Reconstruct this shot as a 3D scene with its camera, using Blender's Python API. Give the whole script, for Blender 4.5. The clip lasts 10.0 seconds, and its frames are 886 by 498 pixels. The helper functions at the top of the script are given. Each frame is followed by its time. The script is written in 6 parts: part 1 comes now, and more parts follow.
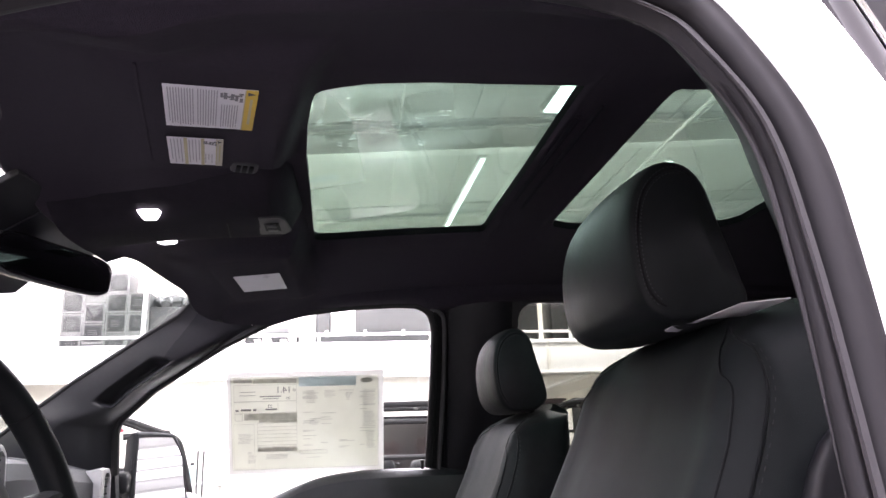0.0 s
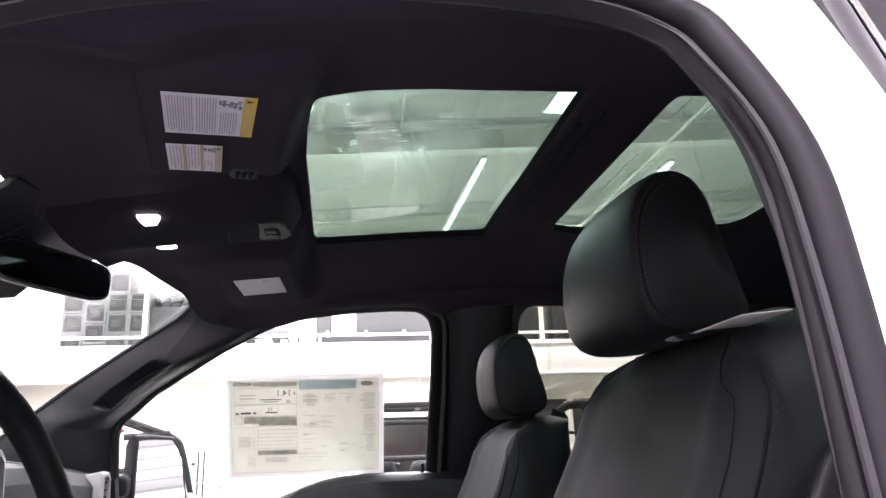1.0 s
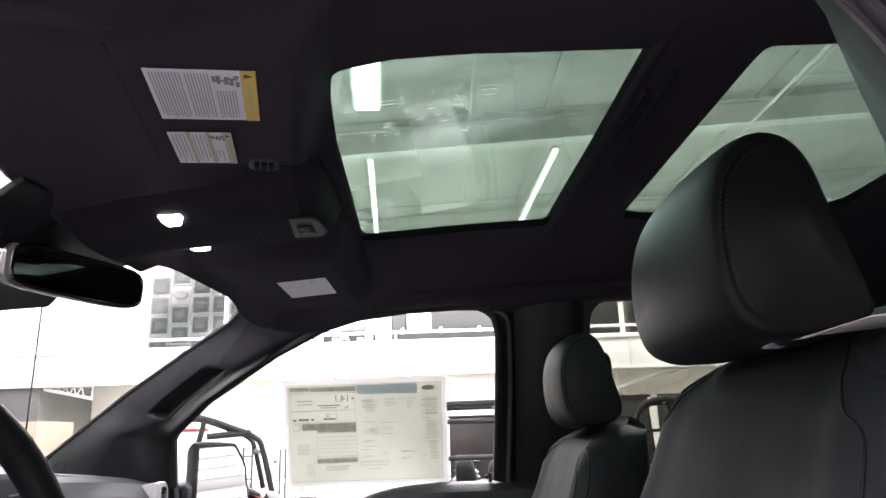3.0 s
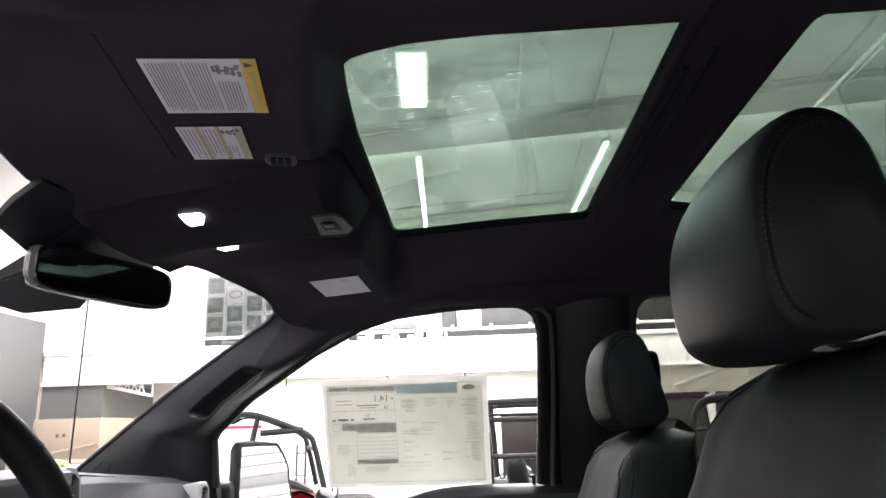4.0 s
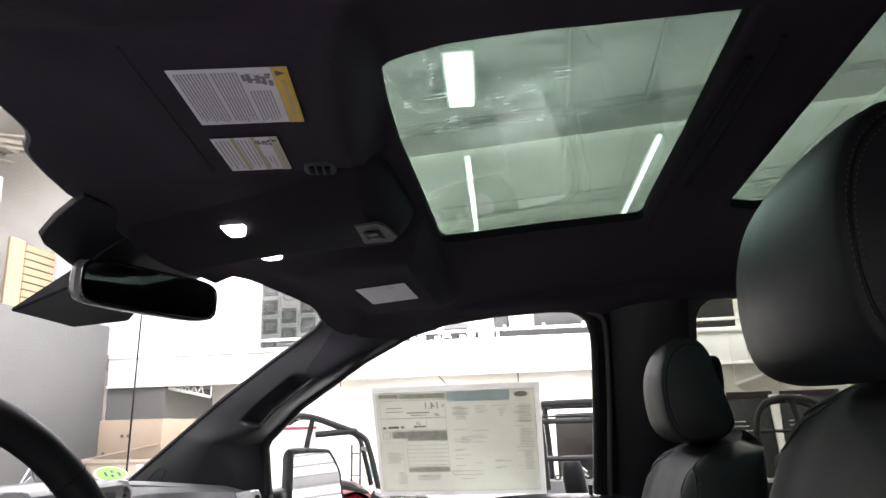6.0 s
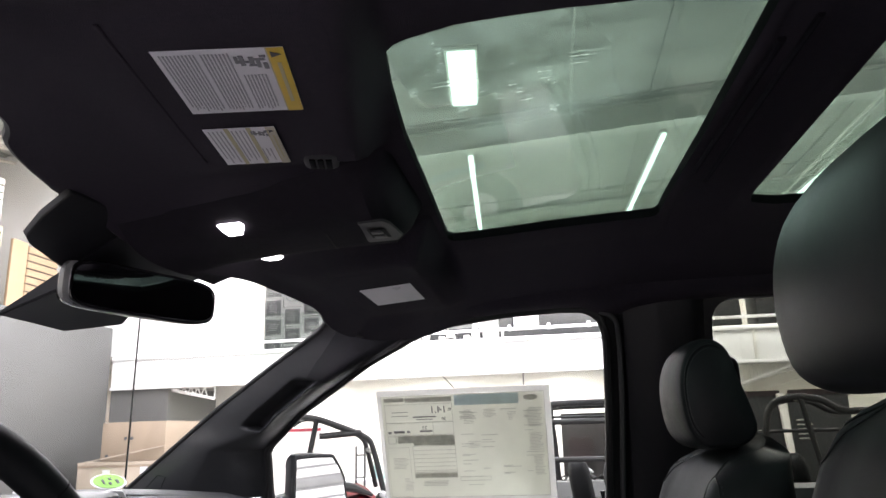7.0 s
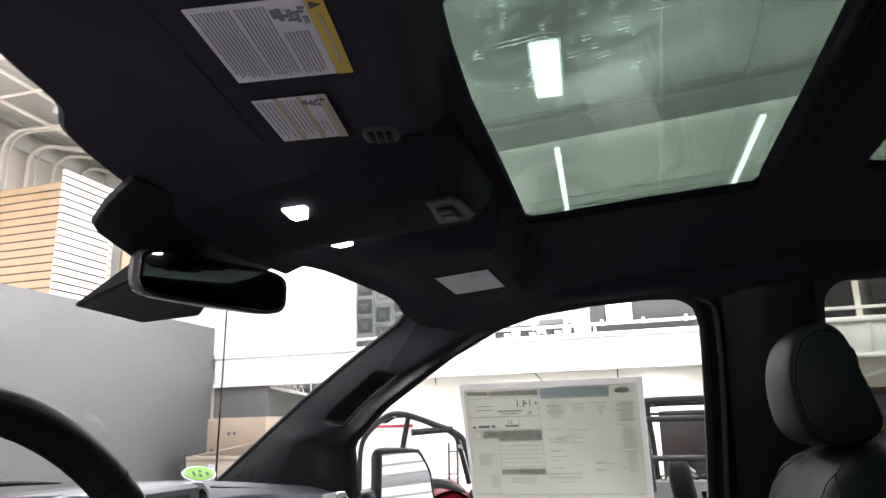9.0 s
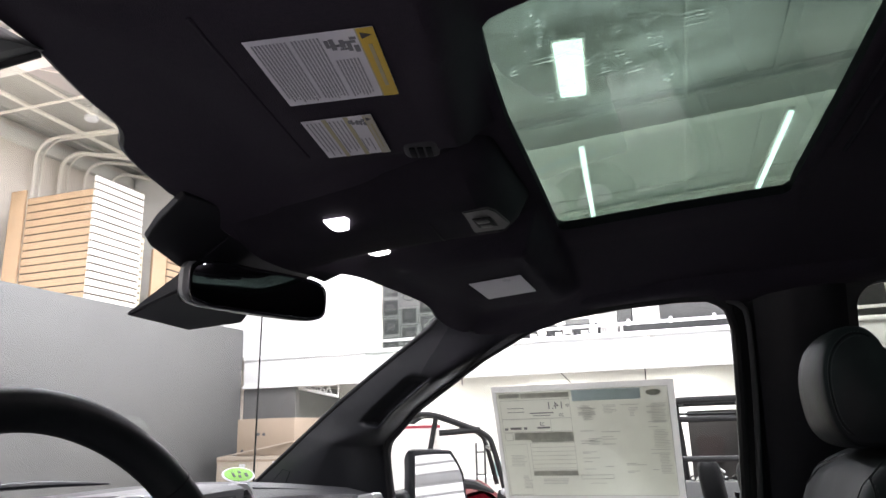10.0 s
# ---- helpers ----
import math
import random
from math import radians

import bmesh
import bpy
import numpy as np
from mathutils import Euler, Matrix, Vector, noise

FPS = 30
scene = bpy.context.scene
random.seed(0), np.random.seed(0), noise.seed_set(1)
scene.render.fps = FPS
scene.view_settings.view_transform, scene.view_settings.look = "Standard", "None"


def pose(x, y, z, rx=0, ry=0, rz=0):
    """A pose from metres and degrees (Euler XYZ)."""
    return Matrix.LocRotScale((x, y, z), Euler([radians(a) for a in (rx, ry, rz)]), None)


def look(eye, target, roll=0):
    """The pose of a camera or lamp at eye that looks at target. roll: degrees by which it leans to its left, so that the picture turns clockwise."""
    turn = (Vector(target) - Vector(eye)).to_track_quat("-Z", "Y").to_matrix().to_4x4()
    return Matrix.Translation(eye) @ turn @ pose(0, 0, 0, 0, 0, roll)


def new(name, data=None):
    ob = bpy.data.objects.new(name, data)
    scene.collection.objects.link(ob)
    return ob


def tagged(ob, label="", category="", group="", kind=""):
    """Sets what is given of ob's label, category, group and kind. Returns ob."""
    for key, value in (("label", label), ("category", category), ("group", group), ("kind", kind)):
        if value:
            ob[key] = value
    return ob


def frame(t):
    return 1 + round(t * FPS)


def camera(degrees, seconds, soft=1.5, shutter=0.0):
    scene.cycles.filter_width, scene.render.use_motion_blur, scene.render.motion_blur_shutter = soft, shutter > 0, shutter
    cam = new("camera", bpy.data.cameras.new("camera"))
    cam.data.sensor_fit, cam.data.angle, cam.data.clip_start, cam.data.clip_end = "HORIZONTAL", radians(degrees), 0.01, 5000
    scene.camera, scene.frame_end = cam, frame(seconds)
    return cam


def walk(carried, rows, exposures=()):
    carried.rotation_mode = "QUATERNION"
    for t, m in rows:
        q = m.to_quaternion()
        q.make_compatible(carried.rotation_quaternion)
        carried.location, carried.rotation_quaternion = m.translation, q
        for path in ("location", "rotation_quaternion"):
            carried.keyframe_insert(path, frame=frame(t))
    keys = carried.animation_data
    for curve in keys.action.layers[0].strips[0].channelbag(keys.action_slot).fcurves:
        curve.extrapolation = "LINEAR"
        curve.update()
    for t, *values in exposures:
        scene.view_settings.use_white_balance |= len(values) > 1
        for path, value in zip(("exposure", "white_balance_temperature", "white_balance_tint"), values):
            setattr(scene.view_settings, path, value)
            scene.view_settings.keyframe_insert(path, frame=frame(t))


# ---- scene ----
cam = camera(64.3, 10.0)
PATH = [
    (0, (-0.304, -1.249, 1.386), (-0.077, 0.674, 1.889), -1.8),
    (0.5, (-0.302, -1.251, 1.392), (-0.078, 0.672, 1.893), -1.7),
    (1, (-0.302, -1.248, 1.397), (-0.078, 0.675, 1.899), -1.7),
    (1.5, (-0.299, -1.233, 1.402), (-0.073, 0.69, 1.903), -1.8),
    (2, (-0.292, -1.199, 1.409), (-0.089, 0.726, 1.911), -2.0),
    (2.5, (-0.271, -1.152, 1.428), (-0.16, 0.781, 1.926), -2.3),
    (3, (-0.247, -1.115, 1.429), (-0.239, 0.823, 1.923), -1.9),
    (4.5, (-0.203, -1.049, 1.444), (-0.403, 0.88, 1.932), -1.7),
    (5, (-0.199, -1.04, 1.446), (-0.457, 0.882, 1.936), -1.6),
    (5.5, (-0.201, -1.034, 1.453), (-0.48, 0.885, 1.943), -1.6),
    (7, (-0.225, -0.973, 1.474), (-0.516, 0.944, 1.964), -1.9),
    (7.5, (-0.205, -0.928, 1.47), (-0.575, 0.976, 1.959), -1.9),
    (8, (-0.208, -0.911, 1.471), (-0.65, 0.977, 1.961), -1.7),
    (8.5, (-0.211, -0.9, 1.468), (-0.71, 0.974, 1.958), -1.7),
    (9, (-0.217, -0.901, 1.466), (-0.755, 0.962, 1.957), -1.6),
    (9.5, (-0.222, -0.913, 1.469), (-0.801, 0.937, 1.961), -1.7),
    (10, (-0.225, -0.936, 1.471), (-0.827, 0.906, 1.964), -1.7),
]
walk(cam, [(t, look(eye, target, roll)) for t, eye, target, roll in PATH],
     exposures=[(0, 0.88, 6350, 19), (1.5, 0.82, 6350, 19), (3, 0.77, 6400, 15), (4.5, 0.62, 6450, 13), (5.5, 0.54, 6450, 13), (7, 0.32, 6400, 12), (10, 0.05, 6300, 12)])

# ---------------------------------------------------------------- light
world = bpy.data.worlds.new("world")
scene.world = world
world.use_nodes = True
world.node_tree.nodes["Background"].inputs[0].default_value = (0.8, 0.9, 1.0, 1)
world.node_tree.nodes["Background"].inputs[1].default_value = 0.1

LAMP_POWER = 430.0
CEIL = 5.75


# ---------------------------------------------------------------- materials
def mat(name, base, rough=0.5, metal=0.0, vary=0.25, scale=30.0, grain=0.0, grain_scale=600.0, spec=0.5, coarse=3.0, rough_vary=0.1, through_light=0.0):
    m = bpy.data.materials.new(name)
    m.use_nodes = True
    nt = m.node_tree
    b = nt.nodes["Principled BSDF"]
    tc = nt.nodes.new("ShaderNodeTexCoord")
    n1 = nt.nodes.new("ShaderNodeTexNoise")
    n1.inputs["Scale"].default_value, n1.inputs["Detail"].default_value = scale, 6
    n2 = nt.nodes.new("ShaderNodeTexNoise")
    n2.inputs["Scale"].default_value, n2.inputs["Detail"].default_value = coarse, 3
    for n in (n1, n2):
        nt.links.new(tc.outputs["Object"], n.inputs["Vector"])
    mix = nt.nodes.new("ShaderNodeMath")
    mix.operation = "MULTIPLY_ADD"
    nt.links.new(n1.outputs["Fac"], mix.inputs[0])
    mix.inputs[1].default_value = 0.5
    half = nt.nodes.new("ShaderNodeMath")
    half.operation = "MULTIPLY"
    nt.links.new(n2.outputs["Fac"], half.inputs[0])
    half.inputs[1].default_value = 0.5
    nt.links.new(half.outputs[0], mix.inputs[2])
    ramp = nt.nodes.new("ShaderNodeValToRGB")
    lo, hi = 1 - vary, 1 + vary
    ramp.color_ramp.elements[0].position, ramp.color_ramp.elements[1].position = 0.3, 0.7
    ramp.color_ramp.elements[0].color = (*[min(1, c * lo) for c in base], 1)
    ramp.color_ramp.elements[1].color = (*[min(1, c * hi) for c in base], 1)
    nt.links.new(mix.outputs[0], ramp.inputs[0])
    nt.links.new(ramp.outputs[0], b.inputs["Base Color"])
    rr = nt.nodes.new("ShaderNodeMapRange")
    rr.inputs["From Min"].default_value, rr.inputs["From Max"].default_value = 0.3, 0.7
    rr.inputs["To Min"].default_value = max(0.02, rough - rough_vary)
    rr.inputs["To Max"].default_value = min(1, rough + rough_vary)
    nt.links.new(n2.outputs["Fac"], rr.inputs["Value"])
    nt.links.new(rr.outputs[0], b.inputs["Roughness"])
    b.inputs["Metallic"].default_value = metal
    b.inputs["Specular IOR Level"].default_value = spec
    if grain:
        n3 = nt.nodes.new("ShaderNodeTexVoronoi" if grain_scale > 300 else "ShaderNodeTexNoise")
        n3.inputs["Scale"].default_value = grain_scale
        nt.links.new(tc.outputs["Object"], n3.inputs["Vector"])
        bump = nt.nodes.new("ShaderNodeBump")
        bump.inputs["Strength"].default_value = grain
        bump.inputs["Distance"].default_value = 0.002
        nt.links.new(n3.outputs[0], bump.inputs["Height"])
        nt.links.new(bump.outputs[0], b.inputs["Normal"])
    if through_light:
        tl = nt.nodes.new("ShaderNodeBsdfTranslucent")
        nt.links.new(ramp.outputs[0], tl.inputs[0])
        mx = nt.nodes.new("ShaderNodeMixShader")
        mx.inputs[0].default_value = through_light
        nt.links.new(b.outputs[0], mx.inputs[1])
        nt.links.new(tl.outputs[0], mx.inputs[2])
        nt.links.new(mx.outputs[0], nt.nodes["Material Output"].inputs[0])
    return m


def glass(name, tint, gloss_rough=0.0, grime=0.0):
    m = bpy.data.materials.new(name)
    m.use_nodes = True
    nt = m.node_tree
    nt.nodes.remove(nt.nodes["Principled BSDF"])
    out = nt.nodes["Material Output"]
    tr = nt.nodes.new("ShaderNodeBsdfTransparent")
    tr.inputs[0].default_value = (*tint, 1)
    gl = nt.nodes.new("ShaderNodeBsdfGlossy")
    gl.inputs["Roughness"].default_value = gloss_rough
    lw = nt.nodes.new("ShaderNodeLayerWeight")
    lw.inputs[0].default_value = 0.5
    pw = nt.nodes.new("ShaderNodeMath")
    pw.operation = "POWER"
    pw.inputs[1].default_value = 5.0
    nt.links.new(lw.outputs["Facing"], pw.inputs[0])
    fr = nt.nodes.new("ShaderNodeMapRange")
    fr.inputs["To Min"].default_value, fr.inputs["To Max"].default_value = 0.03, 0.7
    nt.links.new(pw.outputs[0], fr.inputs["Value"])
    mx = nt.nodes.new("ShaderNodeMixShader")
    nt.links.new(fr.outputs[0], mx.inputs[0])
    nt.links.new(tr.outputs[0], mx.inputs[1])
    nt.links.new(gl.outputs[0], mx.inputs[2])
    last = mx
    if grime:
        tc = nt.nodes.new("ShaderNodeTexCoord")
        def noise_over(scale, turn, detail, lo, hi):
            mp = nt.nodes.new("ShaderNodeMapping")
            mp.inputs["Scale"].default_value = scale
            mp.inputs["Rotation"].default_value = (0, 0, turn)
            nz = nt.nodes.new("ShaderNodeTexNoise")
            nz.inputs["Scale"].default_value, nz.inputs["Detail"].default_value, nz.inputs["Roughness"].default_value = 1.0, detail, 0.65
            nt.links.new(tc.outputs["Object"], mp.inputs[0])
            nt.links.new(mp.outputs[0], nz.inputs["Vector"])
            rg = nt.nodes.new("ShaderNodeMapRange")
            rg.inputs["From Min"].default_value, rg.inputs["From Max"].default_value = lo, hi
            nt.links.new(nz.outputs[0], rg.inputs["Value"])
            return rg.outputs[0]
        def math_node(op, a, b):
            n = nt.nodes.new("ShaderNodeMath")
            n.operation = op
            for k, v in enumerate((a, b)):
                if isinstance(v, float):
                    n.inputs[k].default_value = v
                else:
                    nt.links.new(v, n.inputs[k])
            return n.outputs[0]
        # wiping streaks, flecks and a thin even film; most dirt sits round one corner of the panel
        streak = noise_over((6, 85, 1), 0.12, 3, 0.64, 0.70)
        fleck = noise_over((45, 75, 1), -0.2, 8, 0.57, 0.66)
        cloud = noise_over((4, 9, 1), 0.3, 5, 0.45, 0.75)
        far = nt.nodes.new("ShaderNodeVectorMath")
        far.operation = "DISTANCE"
        nt.links.new(tc.outputs["Object"], far.inputs[0])
        far.inputs[1].default_value = (-0.31, -0.20, 1.86)
        near = nt.nodes.new("ShaderNodeMapRange")
        near.inputs["From Min"].default_value, near.inputs["From Max"].default_value = 0.04, 0.26
        near.inputs["To Min"].default_value, near.inputs["To Max"].default_value = 1.0, 0.10
        nt.links.new(far.outputs["Value"], near.inputs["Value"])
        dirt = math_node("ADD", math_node("MULTIPLY", streak, 0.45), math_node("ADD", math_node("MULTIPLY", fleck, 0.36), math_node("MULTIPLY", cloud, 0.30)))
        dirt = math_node("MULTIPLY", math_node("MULTIPLY", dirt, near.outputs[0]), grime)
        rg = nt.nodes.new("ShaderNodeMath")
        rg.operation = "ADD"
        nt.links.new(dirt, rg.inputs[0])
        rg.inputs[1].default_value = 0.017
        df = nt.nodes.new("ShaderNodeBsdfTranslucent")
        df.inputs[0].default_value = (0.68, 0.82, 0.72, 1)
        m2 = nt.nodes.new("ShaderNodeMixShader")
        nt.links.new(rg.outputs[0], m2.inputs[0])
        nt.links.new(mx.outputs[0], m2.inputs[1])
        nt.links.new(df.outputs[0], m2.inputs[2])
        last = m2
    nt.links.new(last.outputs[0], out.inputs[0])
    return m


def glow(name, colour, strength):
    m = bpy.data.materials.new(name)
    m.use_nodes = True
    b = m.node_tree.nodes["Principled BSDF"]
    b.inputs["Emission Color"].default_value = (*colour, 1)
    b.inputs["Emission Strength"].default_value = strength
    return m


M_LINER = mat("headliner_fabric", (0.0260, 0.0218, 0.0300), 0.92, vary=0.2, scale=220, grain=0.35, grain_scale=900, spec=0.12)
M_SHADE = mat("shaded_edge_black", (0.004, 0.004, 0.0045), 0.95, vary=0.1, spec=0.02)
M_TRIM = mat("black_trim_plastic", (0.0105, 0.0105, 0.0130), 0.5, vary=0.15, scale=90, grain=0.08, grain_scale=1200, spec=0.28)
M_SOFT = mat("soft_touch_plastic", (0.0130, 0.0135, 0.0160), 0.52, vary=0.15, scale=60, grain=0.3, grain_scale=900, spec=0.34)
M_LEATHER = mat("black_leather", (0.0090, 0.0102, 0.0114), 0.48, vary=0.2, scale=40, grain=0.10, grain_scale=1100, spec=0.11)
M_PILLAR = mat("pillar_trim_plastic", (0.0170, 0.0176, 0.0200), 0.44, vary=0.12, scale=70, grain=0.05, grain_scale=1200, spec=0.40)
M_SEATBACK = mat("matte_black_leather", (0.0134, 0.0163, 0.0176), 0.58, vary=0.2, scale=40, grain=0.12, grain_scale=1100, spec=0.11)
M_DASH = mat("dash_pad_vinyl", (0.034, 0.034, 0.037), 0.6, vary=0.15, scale=60, grain=0.3, grain_scale=900, spec=0.3)
M_DASHTOP = mat("lit_dash_top", (0.11, 0.11, 0.115), 0.5, vary=0.1, scale=60, grain=0.2, grain_scale=900)
M_BPILLAR = mat("grey_pillar_plastic", (0.0220, 0.0210, 0.0228), 0.65, vary=0.15, scale=90, grain=0.06, grain_scale=1200, spec=0.15)
M_EDGE = mat("shaded_door_edge", (0.020, 0.019, 0.021), 0.5, vary=0.1, spec=0.25)
M_REARGLASS = glass("dark_rear_glass", (0.05, 0.055, 0.05))
M_CONSOLE = mat("console_plastic", (0.0165, 0.0145, 0.0190), 0.85, vary=0.15, scale=80, grain=0.3, grain_scale=1000, spec=0.08)
M_SWITCH = mat("grey_switch_plastic", (0.030, 0.029, 0.033), 0.55, vary=0.1, scale=80, spec=0.3)
M_THREAD = mat("grey_thread", (0.023, 0.024, 0.027), 0.8, vary=0.1)
M_PIPING = mat("piping_leather", (0.005, 0.005, 0.006), 0.6, vary=0.1, spec=0.08)
M_RUBBER = mat("black_rubber", (0.012, 0.012, 0.013), 0.6, vary=0.2, scale=50, spec=0.35)
M_SEAL = mat("grey_weatherstrip", (0.0100, 0.0095, 0.0106), 0.65, vary=0.15, scale=60, spec=0.12)
M_SEALGREY = mat("pale_grey_weatherstrip", (0.055, 0.055, 0.058), 0.6, vary=0.1, spec=0.3)
M_GLOSS = mat("gloss_black", (0.006, 0.006, 0.007), 0.08, vary=0.1, spec=0.5, rough_vary=0.03)
M_PAINT = mat("white_car_paint", (0.78, 0.78, 0.79), 0.12, vary=0.02, rough_vary=0.04)
M_SILVER = mat("satin_silver_plastic", (0.38, 0.38, 0.385), 0.34, metal=0.5, vary=0.06, scale=200)
M_BEZEL = mat("satin_dark_bezel", (0.20, 0.205, 0.21), 0.3, metal=0.4, vary=0.05)
M_CHROME = mat("chrome", (0.8, 0.8, 0.8), 0.12, metal=1.0, vary=0.03)
M_MIRROR = mat("mirror_glass", (0.9, 0.9, 0.9), 0.02, metal=1.0, vary=0.0, rough_vary=0.0)
M_DIMMIRROR = mat("dimming_mirror_glass", (0.30, 0.30, 0.32), 0.03, metal=1.0, vary=0.0, rough_vary=0.0, spec=0.5)
M_PAPER = mat("white_label_paper", (0.62, 0.61, 0.65), 0.6, vary=0.05, scale=40)
M_STICKER = mat("window_sticker_paper", (0.885, 0.895, 0.825), 0.6, vary=0.05, scale=18, through_light=0.285)
M_STICKEDGE = mat("sticker_backing", (0.80, 0.80, 0.78), 0.5, vary=0.03, through_light=0.45)
M_BLUEBAND = mat("pale_blue_print", (0.74, 0.81, 0.84), 0.6, vary=0.08, through_light=0.75)
M_GREYPRINT = mat("grey_print", (0.68, 0.68, 0.64), 0.6, vary=0.25, scale=50, through_light=0.66)
M_FAINT = mat("faint_grey_print", (0.66, 0.66, 0.63), 0.6, vary=0.10, through_light=0.6)
M_INK = mat("dark_ink", (0.06, 0.06, 0.065), 0.6, vary=0.1)
M_PICTURE = mat("grey_picture_ink", (0.16, 0.16, 0.18), 0.6, vary=0.2)
M_TAN = mat("tan_print", (0.44, 0.41, 0.33), 0.6, vary=0.08)
M_STICKINK = mat("dark_grey_print", (0.32, 0.32, 0.32), 0.6, vary=0.25, scale=60, through_light=0.30)
M_TEXT = mat("grey_text_ink", (0.29, 0.29, 0.32), 0.6, vary=0.1)
M_YELLOW = mat("warning_yellow", (0.55, 0.38, 0.05), 0.6, vary=0.08)
M_OLIVE = mat("olive_print", (0.40, 0.36, 0.22), 0.6, vary=0.08)
M_GREEN = mat("lime_green_print", (0.17, 0.40, 0.045), 0.5, vary=0.05)
M_ROOFGLASS = glass("tinted_roof_glass", (0.324, 0.400, 0.360), grime=0.50)
M_GLASS = glass("clear_glass", (0.93, 0.96, 0.94))
M_DARKGLASS = glass("privacy_glass", (0.49, 0.51, 0.465))
M_DOME = glow("dome_lens", (1.0, 0.93, 0.95), 14)
M_TUBE = glow("fluorescent_tube", (0.95, 1.0, 0.97), 9)
M_WALL = mat("white_wall_paint", (0.82, 0.795, 0.745), 0.6, vary=0.04, scale=5, coarse=0.6)
M_CREAMWALL = mat("cream_wall_paint", (0.78, 0.71, 0.63), 0.6, vary=0.06, scale=3, coarse=0.6)
M_MEZZ = mat("white_gloss_fascia", (0.84, 0.84, 0.83), 0.45, vary=0.03, scale=4, coarse=0.5)
M_GREYWALL = mat("grey_wall_paint", (0.112, 0.110, 0.106), 0.6, vary=0.07, scale=2.5, coarse=0.5)
M_CEIL = mat("painted_roof_deck", (0.43, 0.42, 0.38), 0.7, vary=0.08, scale=2, coarse=0.4)
M_STEEL = mat("painted_steel", (0.70, 0.68, 0.62), 0.5, vary=0.06, scale=6)
M_FLOOR = mat("sealed_concrete", (0.36, 0.355, 0.34), 0.35, vary=0.15, scale=3, coarse=0.4)
M_PIPE = mat("white_pipe_paint", (0.84, 0.79, 0.70), 0.5, vary=0.05, scale=6)
M_SLAT = mat("maple_slatwall", (0.53, 0.375, 0.235), 0.5, vary=0.08, scale=6)
M_SLATWHITE = mat("white_slatwall", (0.80, 0.77, 0.68), 0.5, vary=0.04)
M_SLATCREAM = mat("cream_slatwall", (0.74, 0.66, 0.44), 0.5, vary=0.05)
M_GROOVE = mat("slat_groove", (0.10, 0.08, 0.06), 0.8)
M_CARD = mat("cardboard", (0.29, 0.225, 0.165), 0.8, vary=0.1, scale=8)
M_CARDLIGHT = mat("pale_cardboard", (0.40, 0.335, 0.265), 0.8, vary=0.08, scale=8)
M_MATTEBLACK = mat("matte_black_seat_vinyl", (0.004, 0.004, 0.0042), 0.7, vary=0.2, spec=0.15)
M_BLACKSTEEL = mat("black_powder_coat", (0.011, 0.0105, 0.011), 0.45, vary=0.15, scale=60, spec=0.3)
M_DARKSTEEL = mat("dark_grey_steel", (0.05, 0.05, 0.052), 0.5, vary=0.1, scale=30)
M_TEAL = mat("pale_teal_plastic", (0.30, 0.42, 0.42), 0.4, vary=0.05)
M_STRIPEGREY = mat("mirror_stripe_grey", (0.26, 0.26, 0.26), 0.5, vary=0.08, scale=2)
M_RED = mat("red_plastic_bodywork", (0.085, 0.0015, 0.005), 0.5, vary=0.12, scale=8, spec=0.03)
M_REDBAND = mat("red_sign_print", (0.40, 0.045, 0.07), 0.5, vary=0.1)
M_MAROON = mat("maroon_vinyl", (0.009, 0.0012, 0.002), 0.6, vary=0.15)
M_BROWN = mat("brown_door_paint", (0.012, 0.009, 0.0085), 0.6, vary=0.1, scale=6)
M_CRATE = mat("grey_printed_carton", (0.034, 0.035, 0.034), 0.6, vary=0.2, scale=9)
M_CRATEFRAME = mat("pale_carton_edge", (0.135, 0.136, 0.131), 0.7, vary=0.1)
M_CRATEPALE = mat("pale_grey_carton", (0.30, 0.30, 0.29), 0.7, vary=0.08)
M_DARKBOX = mat("dark_carton", (0.012, 0.0125, 0.0125), 0.6, vary=0.25, scale=7)
M_GREYBOX = mat("grey_carton", (0.065, 0.066, 0.065), 0.6, vary=0.1, scale=5)


# ---------------------------------------------------------------- geometry helpers
def finish(name, bm, material, sharp=35):
    me = bpy.data.meshes.new(name)
    bmesh.ops.recalc_face_normals(bm, faces=bm.faces)
    bm.to_mesh(me)
    bm.free()
    me.shade_smooth()
    me.set_sharp_from_angle(angle=radians(sharp))
    for m in material if isinstance(material, (list, tuple)) else [material]:
        me.materials.append(m)
    return me


def part(name, bm, material, parent, label="", sharp=35, kind=""):
    ob = new(name, finish(name, bm, material, sharp))
    ob.parent = parent
    return tagged(ob, label=label, kind=kind)


def thing(name, label, category, at=(0, 0, 0), group="", kind=""):
    ob = new(name)
    ob.empty_display_size = 0.05
    ob.location = at
    return tagged(ob, label, category, group, kind)


def solo(name, bm, material, label, category, group="", kind="", sharp=35):
    return tagged(new(name, finish(name, bm, material, sharp)), label, category, group, kind)


def shift(ob, parent):
    """Keeps a part's mesh in world places under a thing that stands elsewhere."""
    ob.matrix_parent_inverse = Matrix.Translation(parent.location).inverted()
    return ob


def wpart(name, bm, material, parent, label="", sharp=35, kind=""):
    return shift(part(name, bm, material, parent, label, sharp, kind), parent)


